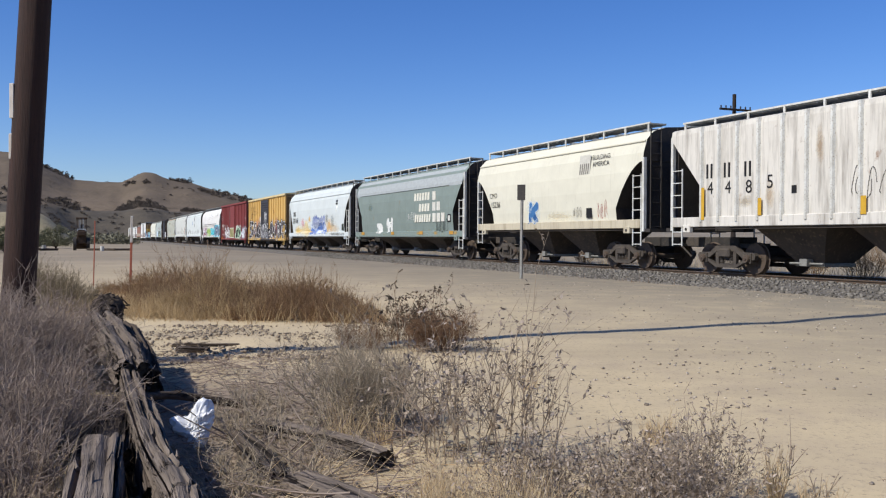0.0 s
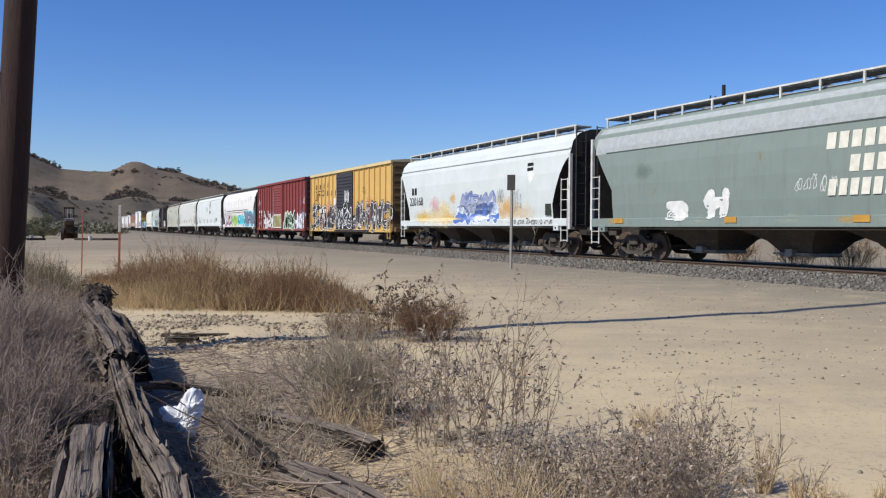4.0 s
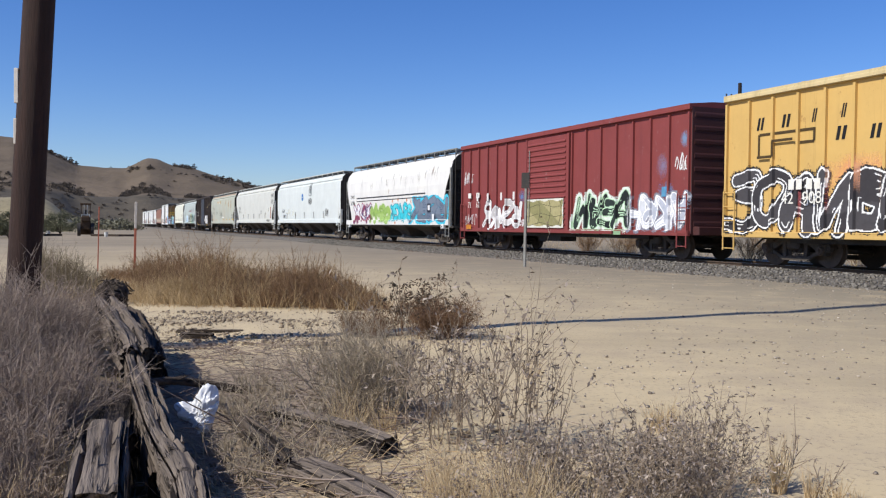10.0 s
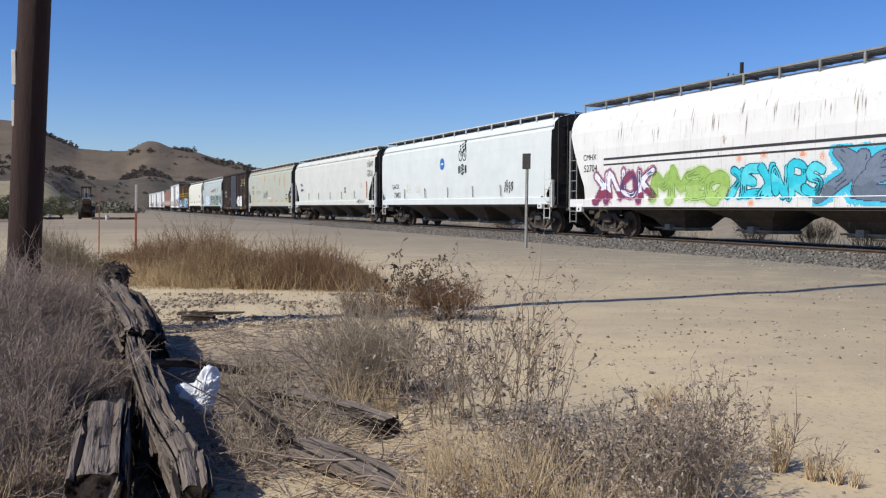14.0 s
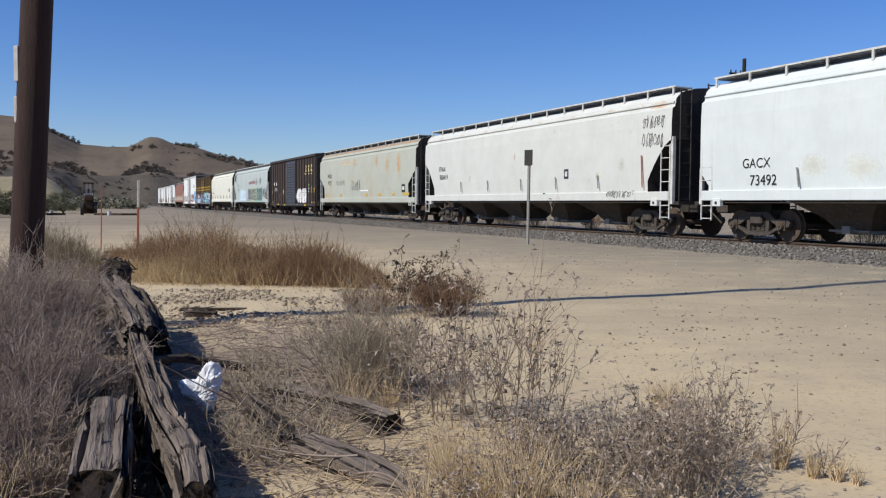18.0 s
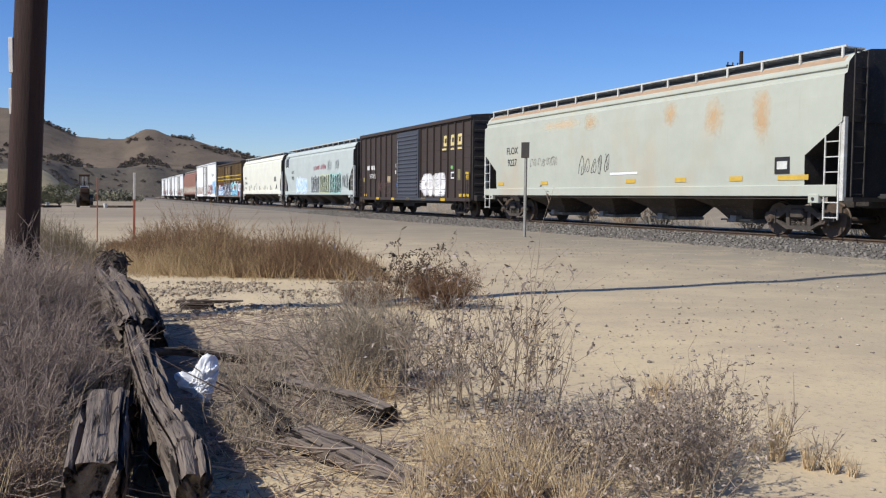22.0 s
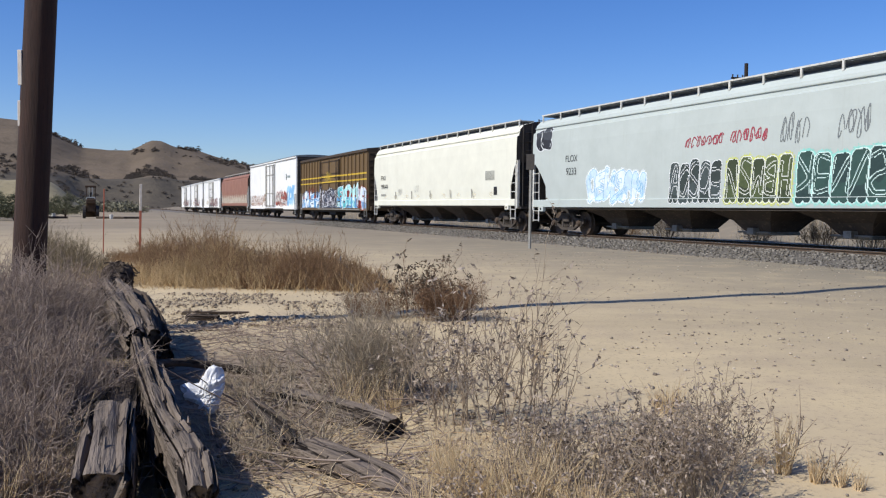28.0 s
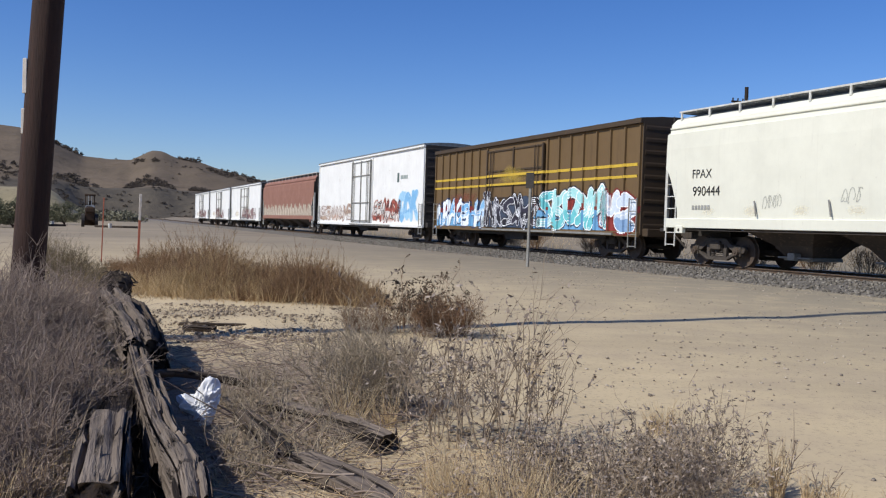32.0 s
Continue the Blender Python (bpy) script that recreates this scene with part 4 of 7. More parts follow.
# the brown brush behind the sandy patch: clumps run together into one thicket of uncountable stems
rng = np.random.default_rng(5)
T_WISP = twig_mat("grey_olive_stems", "83765f", "625745")
T_STRAW = twig_mat("dull_straw", "c6ac82", "a08762")
T_BROWN2 = twig_mat("grey_tan_stems", "c0a67c", "987f5c")
RED, TAN, FOOT = Twigs(6), Twigs(7), Twigs(8)
for k in range(190):
    u, w = rng.uniform(0, 1), rng.uniform(0, 1)
    front = Vector((-4.9, 12.7)).lerp(Vector((-0.75, 11.7)), u)
    back = Vector((-7.6, 19.8)).lerp(Vector((-1.3, 14.0)), u)
    c = front.lerp(back, w ** 1.2)
    patchy = 0.75 + 0.9 * noise.noise((c.x * 0.8, c.y * 0.5, 3.0))
    tall = float(np.interp(u, [0, 0.12, 0.28, 0.42, 0.55, 0.75, 1.0], [0.14, 0.22, 0.62, 0.82, 0.56, 0.5, 0.36])) * rng.uniform(0.6, 1.2) * (1.0 if w > 0.12 else 0.62)
    tall *= min(1.15, max(0.45, patchy + 0.15))
    wide = rng.uniform(0.22, 0.5)
    n = 84
    d = disc(rng, n, wide, wide)
    base = np.array([(c.x + x * 0.75, c.y + y * 0.75, ground_z(c.x + x, c.y + y) - 0.02) for x, y, _ in d])
    dome = np.sqrt(np.clip(1.1 - (d[:, 0] ** 2 + d[:, 1] ** 2) / wide ** 2, 0.15, 1))
    way = np.stack([d[:, 0] / wide * 0.6, d[:, 1] / wide * 0.6, np.ones(n)], 1) + rng.normal(0, 0.2, (n, 3))
    straw = u < 0.42 and w < 0.45 * (1 - u)
    t = TAN if straw or rng.uniform() < 0.2 else RED
    if straw:
        tall *= 0.6
    p0 = t.stems(base, way, tall * dome * rng.uniform(0.5, 1.2, n), np.full(n, 0.0032), 0.34, 2)
    t.shoots(p0, 8, 0.2 * tall, 0.0024, 0.6, 0.25, 1.0, 0.45, segs=1)
    if w < 0.45:
        m = 60 if straw else 16
        f = disc(rng, m, wide * 1.5, wide * 1.5)
        fb = np.array([(c.x + x, c.y + y - 0.2, ground_z(c.x + x, c.y + y - 0.2)) for x, y, _ in f])
        FOOT.stems(fb, np.concatenate([rng.normal(0, 0.45, (m, 2)), np.ones((m, 1))], 1), rng.uniform(0.1, 0.34, m), np.full(m, 0.004), 0.3)
thing("brown_brush", "thicket of reddish-brown dry brush on sandy ground", "brush", kind="stuff", data=RED.mesh("brown_brush", T_RUSSET))
thing("tan_brush", "grey-tan dry brush mixed into the thicket", "brush", kind="stuff", data=TAN.mesh("tan_brush", T_BROWN2))
thing("dry_grass", "pale straw grass along the foot of the brush", "grass", kind="stuff", data=FOOT.mesh("dry_grass", T_STRAW))

WEEDS = "dead weeds on the lot"
bush("dark_shrub", "low shrub with dark dry leaves above reddish stems", (0.0, 8.8), 0.62, 0.4, 0.33, 130, 21, T_BROWN, L_RUST, 0.018, 1, 0.4, 6, 0.0034, 4)
bush("dark_shrub", "low spread of reddish-brown stems", (-0.72, 8.95), 0.5, 0.35, 0.26, 90, 19, T_BROWN, L_RUST, 0.016, 1, 0.45, 6, 0.0034, 3)
bush("dark_shrub", "low shrub with dark dry leaves above reddish stems", (-0.32, 9.0), 0.34, 0.3, 0.5, 20, 22, T_BROWN, L_DARK, 0.036, 6, 0.4, 5, 0.005, 2, leaf_lo=0.5)
bush("dark_shrub", "low shrub with dark dry leaves above reddish stems", (0.12, 9.1), 0.4, 0.3, 0.42, 18, 23, T_BROWN, L_DARK, 0.032, 6, 0.45, 5, 0.005, 2, leaf_lo=0.5)
bush("grey_bush", "dense grey dead bush of fine twigs", (-0.52, 5.3), 0.34, 0.32, 0.56, 80, 24, T_GREY, None, 0.016, 2, 0.55, 6, 0.0035, 3)
bush("grey_bush", "dense grey dead bush of fine twigs", (-0.3, 5.4), 0.24, 0.24, 0.48, 40, 25, T_GREY, None, 0.016, 2, 0.5, 6, 0.0035, 4)
bush("grey_bush", "low grey dead bush of fine twigs", (-1.1, 5.6), 0.34, 0.3, 0.24, 22, 26, T_GREY, None, 0.014, 1, 0.6, 5, 0.0035, 3)
for k, (x, y, h, st) in enumerate(((0.05, 4.5, 0.66, 9), (0.28, 4.35, 0.78, 7), (0.42, 4.6, 0.92, 5), (0.55, 4.5, 0.6, 6), (0.18, 4.75, 0.55, 9), (-0.08, 4.7, 0.5, 8))):
    bush("tall_weed", "tall dead weed with curled leaves on thin stems", (x, y), 0.22, 0.2, h, st, 30 + k, T_STEM, L_DRY, 0.03, 5, 0.35, 6, 0.004, 1, "weed", WEEDS)
for k, (x, y, rx, h, st) in enumerate(((0.35, 3.55, 0.36, 0.27, 14), (0.72, 3.6, 0.42, 0.3, 20), (1.05, 3.75, 0.4, 0.33, 22), (0.6, 3.25, 0.4, 0.28, 18), (0.95, 3.3, 0.36, 0.3, 22), (1.16, 3.8, 0.26, 0.36, 14), (0.15, 3.2, 0.3, 0.24, 16), (1.04, 3.42, 0.26, 0.32, 18), (0.5, 3.5, 0.34, 0.33, 16), (0.82, 3.45, 0.36, 0.36, 16), (0.8, 3.95, 0.34, 0.28, 14), (1.05, 4.0, 0.3, 0.28, 12), (0.42, 3.85, 0.32, 0.28, 14))):
    bush("leafy_weed", "spreading dead weed with curled grey leaves", (x, y), rx, rx * 0.9, h, st, 50 + k, T_STEM, L_DRY, 0.019, 4, 0.6, 6, 0.0032, 2, "weed", WEEDS)
for k, (x, y, rx, h, st) in enumerate(((-2.6, 4.65, 0.5, 0.54, 120), (-2.9, 5.5, 0.7, 0.48, 120), (-2.3, 3.7, 0.4, 0.42, 100), (-2.75, 4.1, 0.6, 0.54, 110), (-3.4, 6.6, 0.7, 0.36, 90), (-2.7, 5.8, 0.36, 0.46, 80), (-2.0, 3.1, 0.3, 0.34, 80), (-1.88, 3.45, 0.24, 0.28, 80), (-2.1, 3.9, 0.32, 0.36, 90), (-1.78, 3.05, 0.2, 0.2, 60), (-2.85, 6.5, 0.5, 0.4, 90), (-3.0, 7.25, 0.42, 0.4, 80), (-3.25, 5.4, 0.7, 0.46, 110), (-1.7, 3.5, 0.26, 0.32, 90), (-1.92, 4.1, 0.3, 0.4, 100), (-1.6, 3.2, 0.2, 0.24, 70), (-2.15, 4.7, 0.3, 0.38, 90), (-1.86, 4.4, 0.2, 0.3, 70), (-2.6, 5.0, 0.34, 0.46, 90))):
    bush("tumbleweed_bush", "tangled mauve-grey dead brush beside the old timbers", (x, y), rx, rx, h, st, 70 + k, T_PURPLE, None, 0.012, 1, 0.6, 8, 0.0038, 3, "bush", "dead brush beside the timbers", curl=0.34)
for k, (x, y, h, c) in enumerate(((-0.5, 4.85, 0.26, 90), (-0.3, 4.9, 0.22, 60), (0.05, 3.55, 0.24, 110), (0.3, 3.15, 0.3, 120), (0.5, 3.05, 0.26, 90), (-0.05, 3.1, 0.22, 80), (1.27, 4.92, 0.17, 60), (0.72, 6.6, 0.16, 45), (-1.75, 3.0, 0.26, 60), (-2.1, 3.05, 0.24, 60), (-1.52, 3.5, 0.22, 70), (-1.5, 3.2, 0.22, 80), (-1.6, 3.05, 0.24, 80), (0.1, 3.4, 0.26, 130), (0.22, 3.3, 0.24, 120), (0.4, 3.35, 0.26, 120), (0.0, 3.75, 0.2, 90), (1.25, 4.86, 0.17, 70))):
    tuft((x, y), h, c, 100 + k, T_TAN)
for k, (x, y, h, c) in enumerate(((1.49, 3.8, 0.24, 60), (1.5, 3.78, 0.16, 40), (1.58, 3.65, 0.15, 50), (1.66, 3.6, 0.13, 50), (1.72, 3.55, 0.08, 40), (1.92, 3.62, 0.1, 40), (1.45, 3.95, 0.06, 30))):
    tuft((x, y), h, c, 240 + k, T_TAN, 0.12, 0.0026, 0.022)
for k, (x, y, h) in enumerate(((1.52, 3.8, 0.27), (1.53, 3.83, 0.25), (1.62, 3.66, 0.2), (2.0, 3.5, 0.18), (0.62, 5.7, 0.5))):
    bush("dry_stalk", "single dry weed stalk standing on the dirt", (x, y), 0.03, 0.03, h, 2, 130 + k, T_STEM, L_DRY, 0.016, 3, 0.1, 6, 0.005, 0, "weed", WEEDS)
for k, (x, y, rx, h) in enumerate(((-0.95, 4.35, 0.34, 0.2), (-0.6, 4.5, 0.3, 0.2), (-0.8, 3.9, 0.26, 0.16), (-1.3, 5.2, 0.3, 0.22), (-1.05, 4.1, 0.3, 0.2), (-0.85, 4.75, 0.34, 0.24), (-1.1, 4.9, 0.3, 0.24), (-0.65, 4.15, 0.3, 0.18), (-0.95, 3.75, 0.22, 0.14), (-1.2, 5.7, 0.34, 0.22))):
    bush("dead_sticks", "low tangle of grey dead sticks among broken wood", (x, y), rx, rx, h, 26, 150 + k, T_GREY, None, 0.01, 1, 1.3, 4, 0.0045, 2, "sticks", "dead sticks")
for k, (x, y, rx, h) in enumerate(((-6.0, 13.8, 0.6, 0.5), (-6.6, 14.6, 0.6, 0.55), (-5.5, 13.6, 0.5, 0.4), (-7.8, 17.2, 0.8, 0.62), (-7.0, 16.2, 0.7, 0.45), (-5.0, 12.6, 0.45, 0.3))):
    bush("wispy_bush", "wispy grey-tan dry bush at the lot's edge", (x, y), rx, rx, h, 60, 160 + k, T_WISP, None, 0.01, 1, 0.4, 6, 0.0045, 3, "bush", "wispy bushes")

rk = random.Random(404)
for k in range(16):
    p = on_track(-6 + 3.6 * k + rk.uniform(-1.4, 1.4), rk.uniform(4.6, 7.0))
    bush("bank_bush", "brown dry bush on the bank beyond the track", (p.x, p.y), rk.uniform(0.6, 1.1), rk.uniform(0.6, 0.9), rk.uniform(0.7, 1.1), 60, 420 + k, T_RUSSET, None, 0.02, 1, 0.55, 6, 0.008, 3, "bush", "bushes beyond the track")

# ---- poles, stakes, timbers, litter ----
POLEWOOD = surface("creosoted_pole", "2b1c16", "3b261d", 3.0, 0.85, 0.0, 0.8, 0.012, stretch=(6, 6, 0.35), c="21150f")


def old_wood(name, pale, mid_c, crack):
    """Grey, split timber: long grain, deep dark checks along it, dirt in patches."""
    m, p = material(name, 0.95, 0.0, 0.15)
    grain = noise_tex(m, coords(m, (0.9, 16, 16)), 2.0, 5, 0.6)
    checks = noise_tex(m, coords(m, (0.6, 9, 9)), 2.2, 5, 0.6)
    patches = noise_tex(m, coords(m), 3.0, 4)
    col = mix(m, ramp(m, grain, 0.35, 0.65), srgb(mid_c), srgb(pale))
    col = mix(m, ramp(m, patches, 0.45, 0.8), col, srgb(mid_c))
    dark = ramp(m, checks, 0.37, 0.44, (1, 1, 1, 1), (0, 0, 0, 1))
    lk(m, mix(m, dark, col, srgb(crack)), p.inputs["Base Color"])
    h = nd(m, "Math", op="SUBTRACT")
    lk(m, grain, h.inputs[0])
    lk(m, dark, h.inputs[1])
    bump(m, h.outputs[0], 1.0, 0.03)
    return m


OLDWOOD = old_wood("weathered_timber", "807469", "60564d", "211b18")
# dark wood for rotten pieces, and for timbers whose shade is painted in
OLDWOOD_DARK = old_wood("rotten_and_shaded_timber", "61564c", "483f37", "1a1613")
PLASTIC, plastic_p = material("thin_white_plastic", 0.45, 0.0, 0.5)
plastic_p.inputs["Base Color"].default_value = (0.8, 0.8, 0.8, 1)
plastic_p.inputs["Transmission Weight"].default_value = 0.15
ORANGE = surface("faded_orange_stake", "b0664c", "9c5844", 9.0, 0.8, 0.0, 0.3, 0.004, c="8a5a48")
PALEWOOD = surface("pale_stake_tip", "cfc8bd", "b8aea0", 9.0, 0.85, 0.0, 0.3, 0.004)


def column(b, foot, lean, h, r0, r1, n=20, segs=14, seed=0, wobble=0.02):
    """A round pole with small swellings."""
    foot = Vector(foot)
    rings = []
    for i in range(segs + 1):
        t = i / segs
        c = foot + Vector((lean[0] * t, lean[1] * t, h * t))
        r = r0 + (r1 - r0) * t
        rings.append([c + Vector((math.cos(a), math.sin(a), 0)) * r * (1 + wobble * noise.noise((math.cos(a) * 2, math.sin(a) * 2, t * 9 + seed))) for a in (k * math.tau / n for k in range(n))])
    return b.loft(rings)


px, py = -3.66, 7.62
pole = thing("utility_pole", "tall creosoted wooden utility pole with a tin tag", "utility pole")
pole.matrix_basis = pose(px, py, ground_z(px, py) - 0.1)
part("shaft", column(Build(), (0, 0, 0), (0.80, 0.1, 0), 14.5, 0.138, 0.10, seed=2, segs=24), POLEWOOD, pole, smooth=True)
part("tag", Build().bevel_box(-0.012, 0.025, -0.09, -0.05, 1.95, 2.25, 0.004).bevel_box(-0.02, 0.008, -0.085, -0.05, 1.6, 1.82, 0.004), PALEWOOD, pole, "pale tag strip")

FARWOOD = surface("dark_pole_wood", "241d19", "30271f", 3.0, 0.9, 0.0, 0.5, 0.01, stretch=(6, 6, 0.35))
fx, fy = 19.6, 57.4
far_pole = thing("utility_pole", "dark wooden utility pole with a cross-arm beyond the track", "utility pole")
far_pole.matrix_basis = pose(fx, fy, ground_z(fx, fy) - 0.2, 0, 0, 22)
ftop = 10.97 - ground_z(fx, fy)
part("shaft", column(Build(), (0, 0, 0), (0, 0, 0), ftop, 0.17, 0.12, 12, 6), FARWOOD, far_pole)
part("cross_arm", Build().bevel_box(-1.3, 1.3, -0.2, -0.08, ftop - 1.1, ftop - 0.97, 0.01), FARWOOD, far_pole)
for x in (-1.2, -0.8, -0.4, 0.4, 0.8, 1.2):
    part("insulator", Build().tube((x, -0.14, ftop - 0.98), (x, -0.14, ftop - 0.8), 0.04, 0.05, 8), BLACKEND, far_pole)


def stake(x, y, h, r, low, high, split, label, lean=0.02):
    ob = thing("marker_stake", label, "stake", "marker stakes")
    ob.matrix_basis = pose(x, y, ground_z(x, y) - 0.05, 0, lean * 57, 20)
    part("shaft", Build().bevel_box(-r, r, -r * 0.6, r * 0.6, 0, h * split, r * 0.2), low, ob)
    part("tip", Build().bevel_box(-r * 1.04, r * 1.04, -r * 0.62, r * 0.62, h * split, h, r * 0.2), high, ob)


stake(-7.55, 21.6, 1.72, 0.028, ORANGE, PALEWOOD, 0.62, "orange survey stake with a pale upper half")
stake(-7.95, 20.3, 1.55, 0.013, ORANGE, ORANGE, 0.7, "thin rusty orange survey stake")

sx, sy = 2.53, 25.85
sign = thing("track_sign", "slim grey steel post with a small dark sign plate", "sign post")
sign.matrix_basis = pose(sx, sy, ground_z(sx, sy) - 0.05, 0, 0.4, -38)
part("post", Build().prism([(-0.035, -0.03), (0.035, -0.03), (0.035, 0.03), (0.02, 0.03), (0.02, -0.015), (-0.02, -0.015), (-0.02, 0.03), (-0.035, 0.03)], "z", 0, 2.78), GREYMETAL, sign)
part("plate", Build().bevel_box(-0.14, 0.14, -0.05, -0.032, 2.38, 2.84, 0.006), BLACKEND, sign, "dark back of a sign plate")


def split_log(path, w, h, seed, mat, label, name="old_timber", e=0.45, furrows=9, deep=0.028, across=(), wear=0.10, ragged=0.10, n=64):
    """A weathered timber along a path (the middle of its top): furrowed along the grain, cracked across, with torn ends."""
    pts = [Vector(p) for p in smooth3(path, 22)]
    rs = random.Random(seed)
    total = sum((q - p).length for p, q in zip(pts, pts[1:]))
    cracks = [(rs.uniform(0, math.tau), rs.uniform(0.05, 0.16), rs.uniform(0.4, 1.0) * deep, rs.uniform(-1, 1), rs.uniform(0, 9)) for _ in range(furrows)]
    rings, gone = [], 0.0
    for i, p in enumerate(pts):
        d = (pts[min(i + 1, len(pts) - 1)] - pts[max(i - 1, 0)]).normalized()
        side = d.cross(Vector((0, 0, 1))).normalized()
        up = side.cross(d)
        gone += (p - pts[i - 1]).length if i else 0.0
        t = gone / total
        ring = []
        for k in range(n):
            a = k * math.tau / n
            c, q = math.cos(a), math.sin(a)
            y, z = math.copysign(abs(c) ** e, c) * w / 2, math.copysign(abs(q) ** e, q) * h / 2
            f = 1 + wear * noise.noise((gone * 2.2, c * 1.5, q * 1.5 + seed)) + wear * 0.7 * noise.noise((gone * 1.1, c * 7, q * 7 + seed)) + 0.3 * wear * noise.noise((gone * 9, c * 11, q * 11 + seed))
            cut = 0.0
            for at, wide, dep, drift, ph in cracks:
                gap = (a - at - 0.35 * drift * noise.noise((gone * 1.4, ph, seed)) + math.pi) % math.tau - math.pi
                if abs(gap) < wide:
                    cut += dep * (1 - abs(gap) / wide) * min(1.0, max(0.0, 0.6 + 1.6 * noise.noise((gone * 1.3, ph * 3, 1.0))))
            for m in across:
                cut += 0.55 * deep * max(0.0, 1 - abs(t - m - 0.012 * noise.noise((a * 2, seed, m * 9))) / 0.006)
            r = max(0.2, f - cut / (0.5 * min(w, h)))
            tear = 0.0
            if i == 0 or i == len(pts) - 1:
                tear = ragged * noise.noise((c * 3.1, q * 3.1, seed + i)) - (0.4 * ragged if i else -0.4 * ragged)
            ring.append(p + side * (y * r) + up * (z * r - h / 2) + d * tear)
        rings.append(ring)
    ob = thing(name, label, "timber", "old timbers")
    ob.matrix_basis = Matrix.Translation(pts[0]) @ (pts[-1] - pts[0]).to_track_quat("X", "Z").to_matrix().to_4x4()
    home = ob.matrix_basis.inverted()
    part("beam", Build().loft([[home @ v for v in ring] for ring in rings]), mat, ob)
    for _ in range(7):
        k = rs.randrange(2, len(pts) - 6)
        p, q = pts[k], pts[min(len(pts) - 1, k + rs.randrange(2, 6))]
        o = rs.uniform(-0.42, 0.42) * w
        side = (q - p).cross(Vector((0, 0, 1))).normalized() * o
        part("splinter", Build().tube(home @ (p + side + Vector((0, 0, -0.012))), home @ (q + side * 1.25 + Vector((0, 0, rs.uniform(-0.01, 0.02)))), 0.009, 0.002, 4), mat, ob)
    return ob


def smooth3(path, k):
    """A flowing line through points in space."""
    p = [Vector(q) for q in path]
    out = []
    for i in range(len(p) - 1):
        a, b, c, d = p[max(0, i - 1)], p[i], p[i + 1], p[min(len(p) - 1, i + 2)]
        for j in range(k):
            t = j / k
            out.append(0.5 * (2 * b + (c - a) * t + (2 * a - 5 * b + 4 * c - d) * t * t + (3 * b - a - 3 * c + d) * t ** 3))
    return out + [p[-1]]


split_log([(-1.12, 2.82, 0.27), (-1.225, 3.12, 0.30), (-1.45, 3.78, 0.30)], 0.205, 0.34, 1, OLDWOOD, "grey weathered railway tie with deep cracks", e=0.36, furrows=13, deep=0.035, across=(0.30, 0.62), wear=0.07, ragged=0.12)
# lower run of the tie, in the darker wood to paint its shade
split_log([(-1.42, 3.80, 0.24), (-1.55, 4.2, 0.23), (-1.75, 4.8, 0.25)], 0.2, 0.26, 2, OLDWOOD_DARK, "end of a broken railway tie under dead brush, shade painted into its wood", furrows=10, deep=0.04, wear=0.12)
split_log([(-0.765, 2.74, 0.26), (-0.885, 3.05, 0.30), (-1.145, 3.60, 0.30), (-1.51, 4.46, 0.31), (-1.91, 5.42, 0.36)], 0.115, 0.2, 3, OLDWOOD, "long split grey timber lying beside the heap", e=0.5, furrows=12, deep=0.05, across=(0.10, 0.19, 0.27), wear=0.16, ragged=0.16)
split_log([(-0.91, 3.12, 0.235), (-1.08, 3.55, 0.255), (-1.30, 4.1, 0.275), (-1.56, 4.75, 0.30)], 0.045, 0.09, 4, OLDWOOD, "long pointed splinter broken from the split timber", furrows=5, deep=0.014, wear=0.3, ragged=0.3, n=24)
split_log([(-1.05, 3.3, 0.20), (-1.25, 3.8, 0.21), (-1.5, 4.4, 0.25)], 0.10, 0.14, 5, OLDWOOD_DARK, "dark rotten plank wedged under the split timber", furrows=8, deep=0.03, wear=0.2, ragged=0.2, n=32)
split_log([(-0.83, 2.99, 0.13), (-0.80, 3.06, 0.12)], 0.03, 0.02, 6, OLDWOOD, "small pale chip of broken wood", name="wood_chip", furrows=2, deep=0.004, n=16)
split_log([(-0.70, 2.93, 0.04), (-0.73, 3.04, 0.04)], 0.035, 0.025, 7, OLDWOOD, "small pale chip of broken wood", name="wood_chip", furrows=2, deep=0.004, n=16)
split_log([(-1.83, 5.3, 0.40), (-2.02, 5.72, 0.44), (-2.35, 6.4, 0.49), (-2.8, 7.3, 0.55)], 0.22, 0.24, 8, OLDWOOD, "long grey weathered timber on the heap", e=0.6, furrows=11, deep=0.05, across=(0.06,), wear=0.16, ragged=0.2)
# added log; its dark wood fills in the shadow right of the heap
split_log([(-1.98, 5.9, 0.30), (-2.2, 6.4, 0.40), (-2.62, 7.3, 0.44)], 0.26, 0.36, 9, OLDWOOD_DARK, "added dark log standing in for the shadow beside the weathered timber", e=0.7, furrows=9, deep=0.05, wear=0.2, ragged=0.2)
split_log([(-1.75, 5.05, 0.24), (-1.62, 5.4, 0.2), (-1.2, 5.62, 0.1)], 0.05, 0.05, 10, OLDWOOD_DARK, "dark broken branch lying on the sand", name="branch", e=0.9, furrows=4, deep=0.01, n=20)
split_log([(-2.75, 6.3, 0.34), (-3.3, 7.6, 0.46)], 0.2, 0.2, 11, OLDWOOD, "grey timber under the dead brush")
split_log([(-0.24, 4.28, 0.10), (-0.5, 4.58, 0.12), (-1.02, 5.04, 0.11)], 0.16, 0.17, 12, OLDWOOD, "short grey log half buried in dry weeds", e=0.75, furrows=9, deep=0.03, wear=0.16, ragged=0.12)
